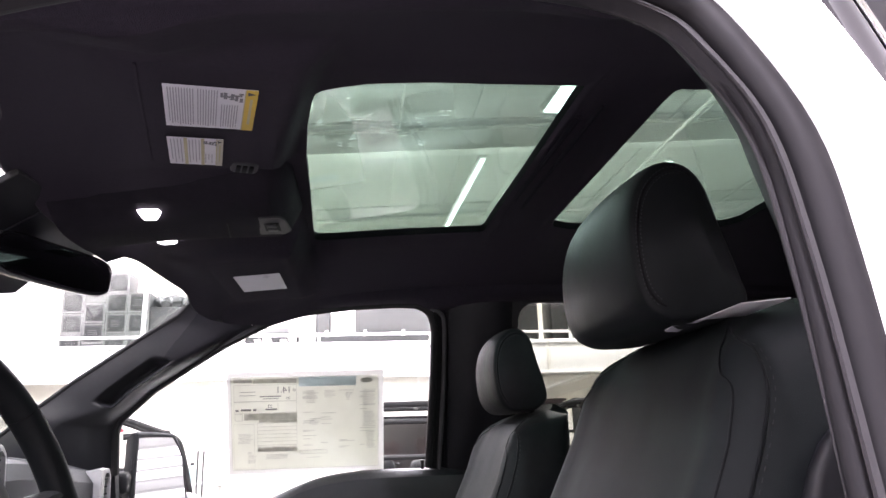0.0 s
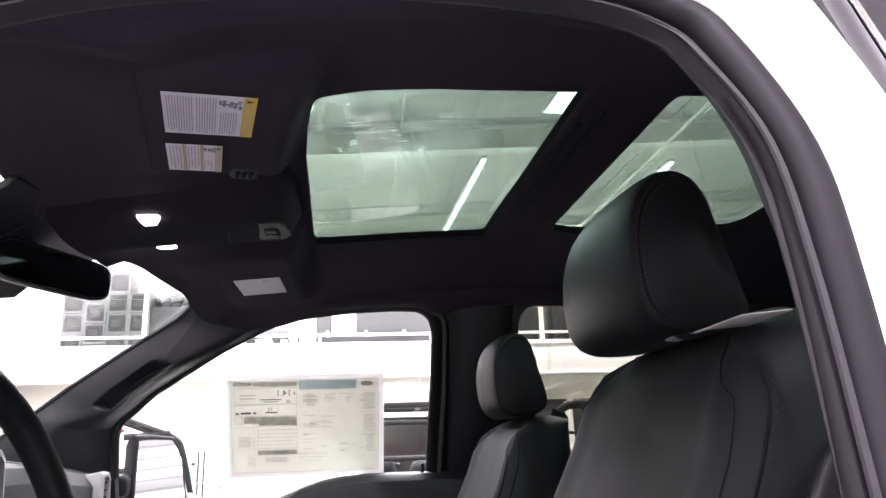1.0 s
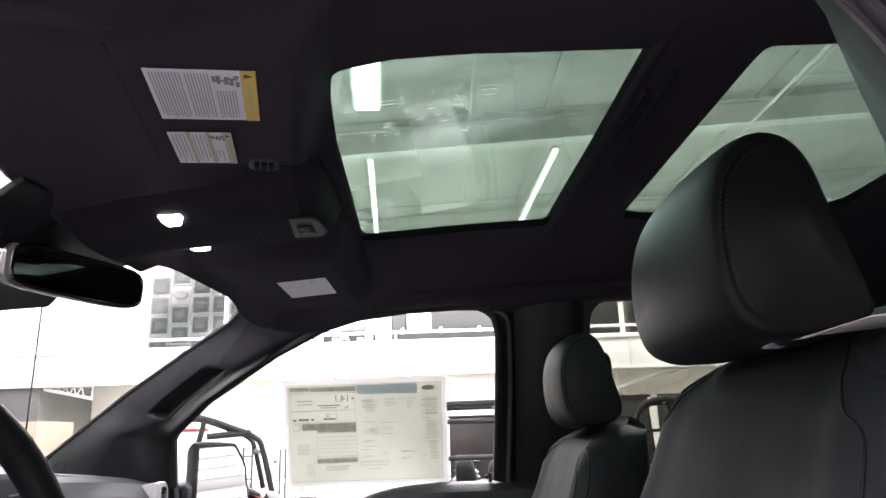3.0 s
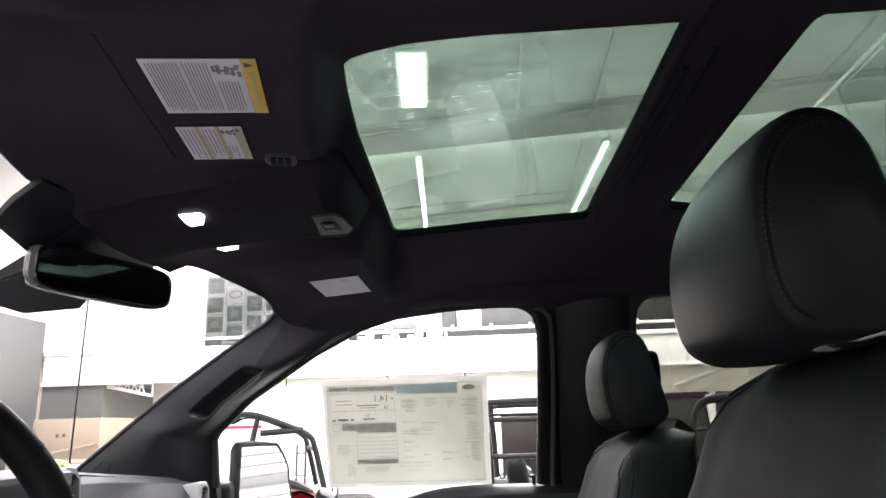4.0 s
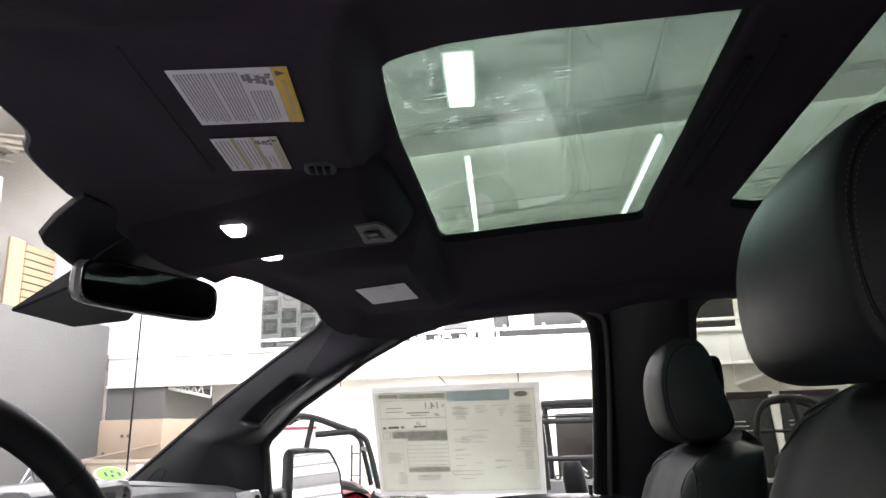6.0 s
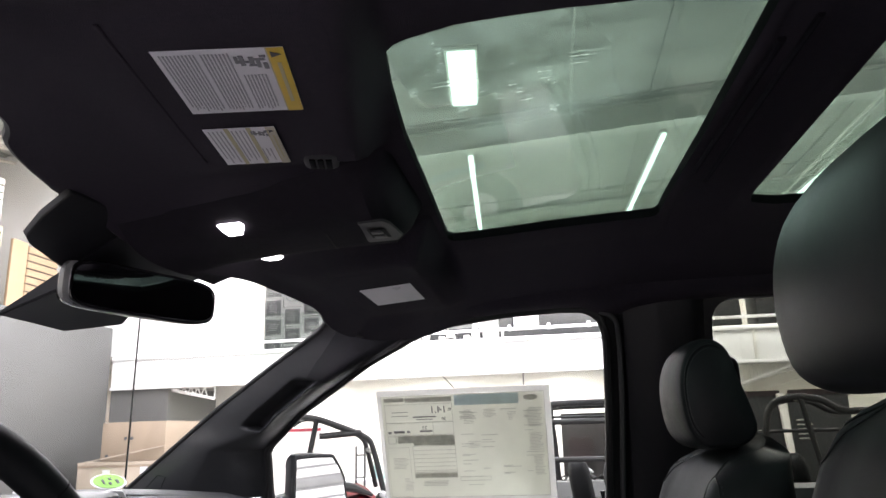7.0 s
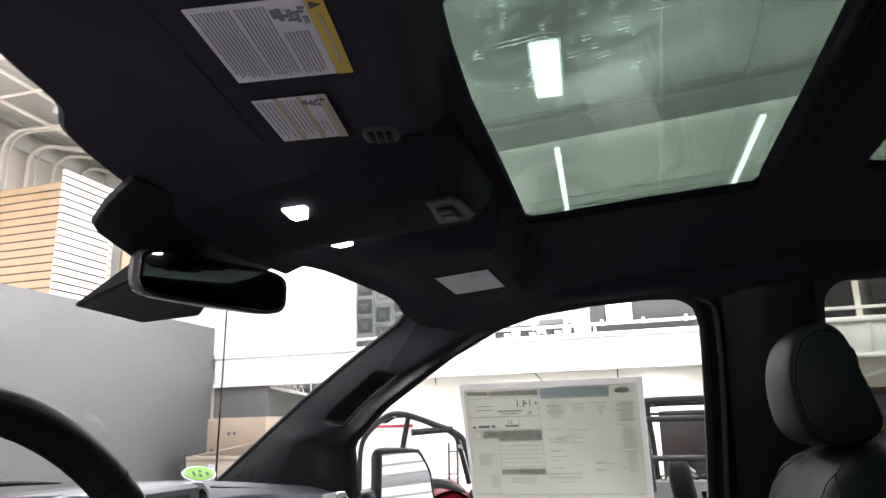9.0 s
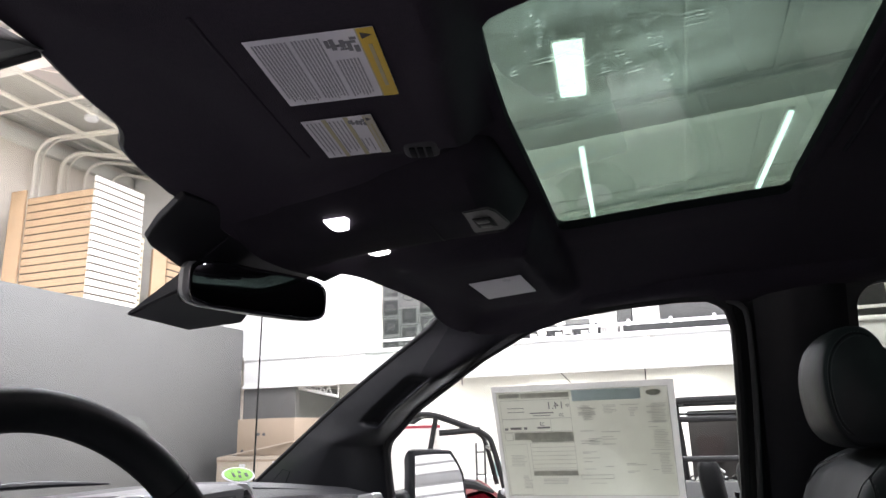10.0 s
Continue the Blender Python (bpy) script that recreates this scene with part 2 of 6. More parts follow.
def box(bm, lo, hi, bevel=0.0, seg=2, m=None):
    r = bmesh.ops.create_cube(bm, size=1.0)
    vs = r["verts"]
    c, d = [(a + b) / 2 for a, b in zip(lo, hi)], [b - a for a, b in zip(lo, hi)]
    for v in vs:
        v.co = Vector((c[0] + v.co.x * d[0], c[1] + v.co.y * d[1], c[2] + v.co.z * d[2]))
    if bevel:
        es = list({e for v in vs for e in v.link_edges})
        out = bmesh.ops.bevel(bm, geom=es, offset=bevel, segments=seg, profile=0.5, affect="EDGES", clamp_overlap=True)
        vs = list({v for f in out["faces"] for v in f.verts} | {v for v in vs if v.is_valid})
    if m is not None:
        for v in vs:
            v.co = m @ v.co
    return vs


def smooth_line(pts, n, closed=False):
    """n points along a Catmull-Rom curve through pts."""
    P = [Vector(p) for p in pts]
    k = len(P)
    spans = k if closed else k - 1
    out = []
    for i in range(n):
        t = i * spans / (n if closed else n - 1)
        a = min(int(t), spans - 1)
        f = t - a
        g = lambda j: P[j % k] if closed else P[max(0, min(k - 1, j))]
        p0, p1, p2, p3 = g(a - 1), g(a), g(a + 1), g(a + 2)
        out.append(0.5 * ((2 * p1) + (p2 - p0) * f + (2 * p0 - 5 * p1 + 4 * p2 - p3) * f * f + (3 * p1 - p0 - 3 * p2 + p3) * f ** 3))
    return out


def even_line(pts, n, closed=False):
    """n points at even steps along straight spans."""
    P = [Vector(p) for p in pts] + ([Vector(pts[0])] if closed else [])
    L = [0.0]
    for a, b in zip(P, P[1:]):
        L.append(L[-1] + (b - a).length)
    out = []
    for i in range(n):
        d = L[-1] * i / (n if closed else n - 1)
        k = max(j for j in range(len(L) - 1) if L[j] <= d + 1e-9)
        out.append(P[k].lerp(P[k + 1], (d - L[k]) / max(1e-9, L[k + 1] - L[k])))
    return out


def tube(bm, pts, r, seg=10, closed=False, flat=1.0, cap=True):
    P = [Vector(p) for p in pts]
    n = len(P)
    rings, up = [], None
    for i, p in enumerate(P):
        a = P[(i - 1) % n] if closed or i else P[i]
        b = P[(i + 1) % n] if closed or i < n - 1 else P[i]
        d = (b - a).normalized()
        if up is None:
            up = d.orthogonal().normalized()
            if abs(d.z) < 0.9:
                up = (Vector((0, 0, 1)) - d * d.z).normalized()
        up = (up - d * up.dot(d)).normalized()
        side = d.cross(up)
        rr = r[i] if isinstance(r, (list, tuple)) else r
        rings.append([bm.verts.new(p + rr * (math.cos(t) * side + flat * math.sin(t) * up)) for t in [2 * math.pi * k / seg for k in range(seg)]])
    skin(bm, rings, wrap=True, closed=closed)
    if cap and not closed:
        bm.faces.new(rings[0][::-1])
        bm.faces.new(rings[-1])
    return rings


def skin(bm, rings, wrap=False, closed=False, slot=0):
    m = len(rings[0])
    made = []
    for a, b in zip(rings, rings[1:] + ([rings[0]] if closed else [])):
        for k in range(m if wrap else m - 1):
            f = bm.faces.new((a[k], a[(k + 1) % m], b[(k + 1) % m], b[k]))
            f.material_index = slot
            made.append(f)
    return made


def rows_of(bm, grid):
    return [[bm.verts.new(Vector(p)) for p in row] for row in grid]


def sheet(bm, grid, thick=0.0, way=None):
    """A surface through a grid of points; with thick, a closed slab of it along way."""
    front = rows_of(bm, grid)
    skin(bm, front)
    if thick:
        w = Vector(way).normalized() * thick
        back = rows_of(bm, [[Vector(p) + w for p in row] for row in grid])
        skin(bm, back)
        edge_f = front[0] + [r[-1] for r in front[1:]] + front[-1][-2::-1] + [r[0] for r in front[-2:0:-1]]
        edge_b = back[0] + [r[-1] for r in back[1:]] + back[-1][-2::-1] + [r[0] for r in back[-2:0:-1]]
        n = len(edge_f)
        for k in range(n):
            bm.faces.new((edge_f[k], edge_b[k], edge_b[(k + 1) % n], edge_f[(k + 1) % n]))


def plate(bm, loop, way):
    """A closed slab from a flat loop of points pushed along way."""
    a = [bm.verts.new(Vector(p)) for p in loop]
    b = [bm.verts.new(Vector(p) + Vector(way)) for p in loop]
    bm.faces.new(a)
    bm.faces.new(b[::-1])
    n = len(a)
    for k in range(n):
        bm.faces.new((a[k], b[k], b[(k + 1) % n], a[(k + 1) % n]))


def ovalbox(bm, m, sx, sy, sz, power=4.0, nu=24, nv=12):
    """A soft box: a superellipsoid of half sizes sx, sy, sz."""
    def p(c, e):
        return math.copysign(abs(c) ** e, c)
    e = 2.0 / power
    rings = []
    for j in range(1, nv):
        v = -math.pi / 2 + math.pi * j / nv
        rings.append([bm.verts.new(m @ Vector((sx * p(math.cos(v), e) * p(math.cos(u), e), sy * p(math.cos(v), e) * p(math.sin(u), e), sz * p(math.sin(v), e)))) for u in [2 * math.pi * k / nu for k in range(nu)]])
    skin(bm, rings, wrap=True)
    a, b = bm.verts.new(m @ Vector((0, 0, -sz))), bm.verts.new(m @ Vector((0, 0, sz)))
    for k in range(nu):
        bm.faces.new((rings[0][(k + 1) % nu], rings[0][k], a))
        bm.faces.new((rings[-1][k], rings[-1][(k + 1) % nu], b))


def flip(pts):
    return [Vector((p[0], -p[1], p[2])) for p in pts]


# ---------------------------------------------------------------- the hall
def wall(name, lo, hi, material, label):
    bm = bmesh.new()
    box(bm, lo, hi)
    return solo(name, bm, material, label, "wall", kind="structure")


bm = bmesh.new()
box(bm, (-12, -9, -0.2), (12, 16, 0))
solo("floor", bm, M_FLOOR, "sealed grey concrete workshop floor", "floor", kind="structure")


def rise(bm):
    """Gives flat-built roof parts the roof's pitch: level up to x = -3, then climbing east."""
    for v in bm.verts:
        v.co.z += max(0.0, 0.055 * (v.co.x + 3))


bm = bmesh.new()
for xa, xb in ((-12, -3), (-3, 12)):
    box(bm, (xa, -9, CEIL), (xb, 16, CEIL + 0.2))
    for k in range(6):
        y = -7.9 + k * 4.1
        box(bm, (xa, y, CEIL - 0.03), (xb, y + 0.03, CEIL + 0.01))
for k in (0, 1, 2, 4, 5, 6, 7):  # purlins
    x = -11.6 + k * 3.24
    box(bm, (x, -9, CEIL - 0.05), (x + 0.05, 16, CEIL + 0.01))
rise(bm)
solo("ceiling", bm, M_CEIL, "pale painted ribbed metal roof deck", "ceiling", kind="structure")
wall("wall_west", (-8.8, -9, 0), (-8.6, 16, CEIL), M_CREAMWALL, "white painted workshop wall with conduits")
wall("wall_east", (12, -9, 0), (12.2, 16, CEIL + 0.9), M_WALL, "white painted workshop wall")
wall("wall_south", (-12, -9.2, 0), (12, -9, CEIL + 0.9), M_WALL, "white painted workshop wall")
wall("wall_north", (-12, 16, 0), (12, 16.2, CEIL + 0.9), M_WALL, "white painted workshop wall behind the mezzanine")


# added, unseen itself: white and grey stripes for the side mirror to reflect
dr = thing("overhead_door", "white striped panel, added out of view for the side mirror to reflect", "garage door", (11.99, 3.5, 0), kind="structure")
for k in range(20):
    bm = bmesh.new()
    box(bm, (-0.06, -2.2, 0.02 + 0.208 * k), (-0.01, 2.2, 0.18 + 0.208 * k), 0.01)
    part("door_panel", bm, M_STRIPEGREY if k % 4 == 1 else M_MEZZ, dr)
bm = bmesh.new()
box(bm, (-0.03, -2.2, 0.0), (0.0, 2.2, 4.18))
part("joint_strip", bm, M_STRIPEGREY, dr)


# ---- ceiling beams, lights
def beam(y, depth, name="ceiling_beam"):
    bm = bmesh.new()
    for xa, xb in ((-12, -3), (-3, 12)):
        box(bm, (xa, y - 0.12, CEIL - depth), (xb, y + 0.12, CEIL - depth + 0.03))
        box(bm, (xa, y - 0.015, CEIL - depth + 0.03), (xb, y + 0.015, CEIL - 0.06))
        box(bm, (xa, y - 0.12, CEIL - 0.06), (xb, y + 0.12, CEIL - 0.03))
    rise(bm)
    return solo(name, bm, M_STEEL, "pale painted steel I-beam under the roof deck", "beam", "ceiling beams", "structure")


for y in (-5.5, -0.7, 4.1, 8.8, 13.4):
    beam(y, 0.42)
bm = bmesh.new()
for x in (-9.2, -4.4, 0.25, 5.0, 9.4):
    tube(bm, [(x, -9, CEIL - 0.09), (x, 16, CEIL - 0.09)], 0.02, 8)
rise(bm)
solo("conduit", bm, M_STEEL, "thin painted steel conduits along the roof deck", "conduit", kind="structure")


def strip_light(x, y, length, wide, power, turn=0.0):
    t = thing("strip_light", "long white fluorescent strip light hung under the roof deck", "ceiling light", (x, y, CEIL - 0.2), "ceiling strip lights")
    t.rotation_euler = (0, 0, radians(turn))
    bm = bmesh.new()
    box(bm, (-wide / 2, -length / 2, 0.0), (wide / 2, length / 2, 0.05), 0.006)
    part("housing", bm, M_STEEL, t)
    bm = bmesh.new()
    if wide > 0.2:
        box(bm, (-wide * 0.40, -length / 2 + 0.03, -0.05), (wide * 0.40, length / 2 - 0.03, -0.002), 0.015, 2)
    else:
        tube(bm, [(0, -length / 2 + 0.02, -0.025), (0, length / 2 - 0.02, -0.025)], 0.04, 8)
    part("lamp_tube", bm, M_TUBE, t, "glowing white tube")
    for dy in (-length * 0.35, length * 0.35):
        bm = bmesh.new()
        tube(bm, [(0, dy, 0.05), (0, dy, 0.2 + max(0.0, 0.055 * (x + 3)))], 0.004, 6)
        part("hanger", bm, M_STEEL, t)
    if wide > 0.2:
        for sx in (-1, 1):
            bm = bmesh.new()
            box(bm, (sx * wide * 0.47 - 0.006, -length / 2, -0.055), (sx * wide * 0.47 + 0.006, length / 2, -0.001), 0.003)
            part("side_rim", bm, M_STEEL, t)
    data = bpy.data.lights.new("strip_lamp", "AREA")
    data.shape, data.size, data.size_y = "RECTANGLE", wide, length
    data.energy, data.color = power, (0.99, 0.92, 1.0)
    lamp = new("strip_lamp", data)
    lamp.location = (x, y, CEIL - 0.33)
    lamp.rotation_euler = (0, 0, radians(turn))


for x, y, turn in ((-7.0, 11.3, 4), (-4.2, 11.3, 4), (-1.446, 11.36, 4.1), (1.50, 11.2, 2.2), (4.6, 11.2, 2.2)):
    strip_light(x, y, 4.4, 0.12, LAMP_POWER, turn)
strip_light(-1.083, 6.74, 1.38, 0.40, LAMP_POWER, 5.2)
strip_light(2.30, 6.58, 1.42, 0.34, LAMP_POWER, 4)
for x in (-4.4, 7.6):
    strip_light(x, 5.0, 4.2, 0.12, LAMP_POWER * 1.2)
# unseen strip lights from here on, added to brighten hall, west wall and cab
for x in (-4.5, 0.0, 4.5):
    strip_light(x, -3.2, 4.2, 0.12, LAMP_POWER * 1.2)
strip_light(-7.5, 0.6, 3.2, 0.12, LAMP_POWER * 0.7)
for x in (0.6,):
    strip_light(x, 0.9, 1.45, 0.34, LAMP_POWER * 0.2)


# ---- mezzanine
mez = thing("mezzanine", "white mezzanine platform with smooth fascia and low railing", "mezzanine", (0, 8, 0), kind="structure")
bm = bmesh.new()
box(bm, (-6.25, 8.0, 2.14), (10, 8.06, 2.56), 0.008)
box(bm, (-6.25, 7.975, 2.50), (10, 8.0, 2.545), 0.006)
box(bm, (-6.25, 7.97, 2.10), (10, 8.0, 2.14), 0.004)
wpart("fascia", bm, M_MEZZ, mez)
for x in (-3.2, -0.55, 2.16, 4.9):
    bm = bmesh.new()
    box(bm, (x - 0.02, 7.985, 2.14), (x + 0.02, 8.0, 2.50), 0.004)
    wpart("rib", bm, M_STEEL, mez)
bm = bmesh.new()
box(bm, (-6.22, 8.06, 2.2), (10, 16, 2.5))
wpart("deck", bm, M_WALL, mez)
bm = bmesh.new()
box(bm, (-8.6, 8.02, 2.56), (-4.23, 8.12, CEIL - 0.02), 0.006)
wpart("solid_panel", bm, M_MEZZ, mez, "plain white panel rising from the fascia")
for z, w in ((2.665, 0.018), (3.66, 0.022)):
    bm = bmesh.new()
    box(bm, (-4.23, 8.03, z - w), (10, 8.07, z + w), 0.006)
    wpart("rail", bm, M_MEZZ, mez)
for k in range(8):
    x = -3.08 + k * 1.86
    bm = bmesh.new()
    box(bm, (x - 0.022, 8.03, 2.56), (x + 0.022, 8.075, 3.64), 0.005)
    wpart("post", bm, M_MEZZ, mez)
    for d in (0.45, 0.95, 1.45):
        bm = bmesh.new()
        box(bm, (x + d - 0.02, 8.025, 2.64), (x + d + 0.02, 8.075, 2.715), 0.004)
        wpart("rail_clip", bm, M_MEZZ, mez)
for x in (-3.9, -1.98, -0.2, 1.93, 3.9, 6.0):
    t = thing("downlight", "small round white downlight under the mezzanine", "ceiling light", (x, 8.75, 2.2), "mezzanine downlights")
    bm = bmesh.new()
    tube(bm, [(0, 0, 0), (0, 0, -0.03)], 0.09, 20)
    part("lamp_ring", bm, M_MEZZ, t)
    bm = bmesh.new()
    tube(bm, [(0, 0, -0.03), (0, 0, -0.036)], 0.075, 20)
    part("lamp_lens", bm, M_TUBE, t)
    data = bpy.data.lights.new("downlight_lamp", "AREA")
    data.shape, data.size, data.energy, data.color = "DISK", 0.15, 34 if x < 1.5 else 11, (1.0, 0.96, 0.92)
    lamp = new("downlight_lamp", data)
    lamp.location = (x, 8.75, 2.15)


def bracket_truss(tip, end, low, sheet_back=0.0):
    """A tapering bracket from its tip at the fascia's foot to its open end, with zigzag webs; a soffit sheet may lie behind."""
    t = thing("bracket_truss", "white steel bracket truss under the mezzanine fascia", "truss", (tip, 8.1, 2.1), "bracket trusses", "structure")
    a, b, top = Vector((tip, 8.1, 2.098)), Vector((end, 8.1, low)), Vector((end, 8.1, 2.105))
    for name, p, q, r in (("bottom_chord", a, b, 0.022), ("top_chord", a + Vector((0, 0, 0.012)), top, 0.014), ("end_post", b, top, 0.012)):
        bm = bmesh.new()
        tube(bm, [p, q], r, 8)
        wpart(name, bm, M_MEZZ, t)
    n = 7
    for k in range(2, n):
        up = a.lerp(top, (k - 0.5) / n)
        for e in (k - 1, k):
            bm = bmesh.new()
            tube(bm, [a.lerp(b, e / n), up], 0.009, 6)
            wpart("web_rod", bm, M_MEZZ, t)
    if sheet_back:
        bm = bmesh.new()
        plate(bm, [b + Vector((0, 0.03, 0)), a + Vector((0.2, 0.03, 0)), Vector((tip + 0.46, 8.1 + sheet_back, 2.02)), Vector((end + 0.35, 8.1 + sheet_back, 1.80))], (0, 0, -0.01))
        wpart("soffit_sheet", bm, M_WALL, t)


bracket_truss(-5.465, -4.775, 1.945)
bracket_truss(1.15, 0.42, 1.90)
bracket_truss(2.72, 1.98, 1.862, 0.8)
for k, (p, q) in enumerate((((-0.66, 8.7, 2.20), (-0.66, 8.7, 1.98)), ((-1.78, 8.7, 2.18), (-1.60, 8.7, 1.98)), ((-3.15, 8.7, 2.20), (-3.15, 8.7, 2.05)))):
    bm = bmesh.new()
    tube(bm, [p, q], 0.008, 6)
    solo("hanger_rod", bm, M_DARKSTEEL, "thin steel hanger rod below the mezzanine deck", "hanger rod", "hanger rods", "structure")
wall("wall_under_mezzanine", (-5.4, 9.4, 0), (10, 9.5, 2.2), M_WALL, "white painted wall below the mezzanine")
bm = bmesh.new()
box(bm, (-6.25, 8.02, 0), (-5.4, 9.5, 2.12))
solo("partition_block", bm, M_GREYWALL, "grey painted wall block below the mezzanine end", "wall", kind="structure")
bm = bmesh.new()
box(bm, (-6.58, -3, 0), (-6.28, 8.0, 2.96), 0.01)
solo("partition_wall", bm, M_GREYWALL, "tall plain grey painted office wall", "wall", kind="structure")
bm = bmesh.new()
box(bm, (-12, -3, 2.7), (-6.58, 12, 2.8))
solo("office_roof", bm, M_WALL, "flat white roof of the office block", "roof", kind="structure")


# ---- display cabinet below the mezzanine
cab = thing("display_cabinet", "white framed display cabinet with brown back and maroon panels", "cabinet", (0.1, 9.3, 0))
bm = bmesh.new()
box(bm, (-0.40, 0.04, 0), (1.2, 0.095, 1.62))
part("back_panel", bm, M_BROWN, cab)
for a, b in (((-0.42, -0.02, 0), (-0.30, 0.05, 1.66)), ((0.62, -0.02, 0), (0.72, 0.05, 1.66)), ((1.15, -0.02, 0), (1.25, 0.05, 1.66)), ((-0.42, -0.025, 1.60), (1.25, 0.05, 1.66))):
    bm = bmesh.new()
    box(bm, a, b, 0.006)
    part("frame_bar", bm, M_WALL, cab)
for x, w, z0 in ((-0.05, 0.17, 0.96), (0.44, 0.08, 1.0)):
    bm = bmesh.new()
    loop = smooth_line([(x - w, 0.01, z0), (x - w * 0.9, 0.01, z0 + 0.14), (x - w * 1.05, 0.01, z0 + 0.26), (x - w * 0.55, 0.01, z0 + 0.33), (x, 0.01, z0 + 0.30), (x + w * 0.55, 0.01, z0 + 0.33), (x + w, 0.01, z0 + 0.25), (x + w * 0.85, 0.01, z0 + 0.12), (x + w * 0.8, 0.01, z0), (x, 0.01, z0 - 0.03)], 40, True)
    plate(bm, loop, (0, -0.03, 0))
    part("maroon_panel", bm, M_MAROON, cab)


# parts heap below the cabinet window
hp = thing("parts_shelf", "low shelf of dark and pale loose parts before the cabinet", "shelf", (0.15, 8.4, 0))
bm = bmesh.new()
box(bm, (-0.55, -0.2, 0.0), (0.75, 0.2, 0.78), 0.01)
part("shelf_body", bm, M_GREYBOX, hp)
rh = random.Random(31)
for k in range(26):
    bm = bmesh.new()
    r = rh.uniform(0.03, 0.085)
    m = pose(rh.uniform(-0.5, 0.7), rh.uniform(-0.15, 0.15), 0.78 + rh.uniform(0.4, 1.0) * r + 0.20 * rh.random() ** 2, rh.uniform(-60, 60), rh.uniform(-60, 60), rh.uniform(0, 180))
    if k % 3:
        box(bm, (-r * 1.6, -r * 0.5, -r * 0.35), (r * 1.6, r * 0.5, r * 0.35), 0.008, 2, m)
    else:
        tube(bm, [m @ Vector((r * math.cos(a), r * math.sin(a), 0)) for a in [2 * math.pi * q / 14 for q in range(14)]], r * 0.3, 7, closed=True)
    part("loose_part", bm, (M_DARKBOX, M_CRATEPALE, M_GREYBOX, M_BLACKSTEEL)[k % 4], hp)


# ---- stored cartons on the mezzanine
def carton(x, y, z, w, d, h, material, name="carton", label="", frame_m=None):
    t = thing(name, label, "carton", (x, y, z), "stored cartons")
    bm = bmesh.new()
    box(bm, (-w / 2, -d / 2, 0), (w / 2, d / 2, h), 0.004)
    part("body", bm, material, t)
    if frame_m:
        bm = bmesh.new()
        e = 0.022
        for lo, hi in (((-w / 2, 0), (-w / 2 + e, h)), ((w / 2 - e, 0), (w / 2, h)), ((-w / 2 + e, 0), (w / 2 - e, e)), ((-w / 2 + e, h - e), (w / 2 - e, h))):
            box(bm, (lo[0], -d / 2 - 0.008, lo[1]), (hi[0], -d / 2 - 0.004, hi[1]))
        part("pale_border", bm, frame_m, t)
        bm = bmesh.new()
        ovalbox(bm, pose(0, -d / 2 - 0.003, h * 0.5), w * 0.38, 0.006, h * 0.37, 5, 20, 8)
        part("printed_picture", bm, M_DARKBOX, t)
        bm = bmesh.new()
        for k in range(4):
            box(bm, (-w * 0.24, -d / 2 - 0.013, h * (0.33 + 0.10 * k)), (w * (0.14 + 0.03 * (k % 3)), -d / 2 - 0.0095, h * (0.37 + 0.10 * k)))
        part("print_lines", bm, M_GREYBOX, t, kind="stuff")
    return t


CW, CH = 0.278, 0.272
for col in range(4):
    lift = (0.0, -0.13, 0.02, -0.02)[col]
    for row in range(5 if lift < -0.05 else 4):
        x, z = -4.10 + col * CW, 2.505 + row * CH + lift * 0.0
        h = CH - 0.006
        if lift < -0.05:
            z, h = (2.505, 0.135) if row == 0 else (2.505 + 0.139 + (row - 1) * CH, h)
        if lift < -0.05 and row == 3:
            pb = carton(x, 8.60, z, CW - 0.008, 0.36, h, M_CRATEFRAME, "pale_carton", "pale carton with an oval mark, stacked on the mezzanine")
            bm = bmesh.new()
            tube(bm, [(0.09 * math.cos(a), -0.184, h / 2 + 0.05 * math.sin(a)) for a in [2 * math.pi * k / 24 for k in range(24)]], 0.006, 6, closed=True)
            part("oval_mark", bm, M_DARKBOX, pb)
            continue
        if col == 3 and row > 2:
            continue
        carton(x, 8.60 + 0.012 * (row % 2), z, CW - 0.008, 0.36, h, M_CRATE, "printed_carton", "grey printed carton with a dark picture, stacked on the mezzanine", M_CRATEFRAME if h > 0.2 else None)
# dark crate with crumpled foil wrap on top
dk = carton(-2.78, 8.7, 2.505, 0.70, 0.5, 0.62, M_DARKBOX, "dark_crate", "large dark crate topped with crumpled wrapping on the mezzanine")
bm = bmesh.new()
rw = random.Random(12)
for k in range(9):
    c = (-0.30 + 0.075 * k, rw.uniform(-0.15, 0.1), 0.66 + 0.08 * rw.random())
    bmesh.ops.create_icosphere(bm, subdivisions=2, radius=0.09, matrix=Matrix.Translation(c))
for v in bm.verts:
    v.co += Vector((rw.uniform(-1, 1), rw.uniform(-1, 1), rw.uniform(-1, 1))) * 0.022
part("crumpled_wrap", bm, M_GREYBOX, dk, "crumpled grey wrapping", sharp=5)
carton(-0.13, 8.85, 2.505, 1.50, 0.6, 0.255, M_DARKBOX, "dark_pallet", "low dark pallet under a grey crate on the mezzanine")
gc = carton(0.12, 8.85, 2.765, 1.05, 0.5, 0.62, M_GREYBOX, "grey_crate", "large grey crate with pale scraps on top, on a dark pallet")
rs = random.Random(21)
bm = bmesh.new()
for k in range(11):
    x = -0.48 + 0.095 * k
    box(bm, (x, -0.2, 0.622), (x + 0.04 + 0.07 * rs.random(), 0.0, 0.64 + 0.06 * rs.random()), 0.004, 1, pose(0, 0, 0, 0, rs.uniform(-3, 3), 0))
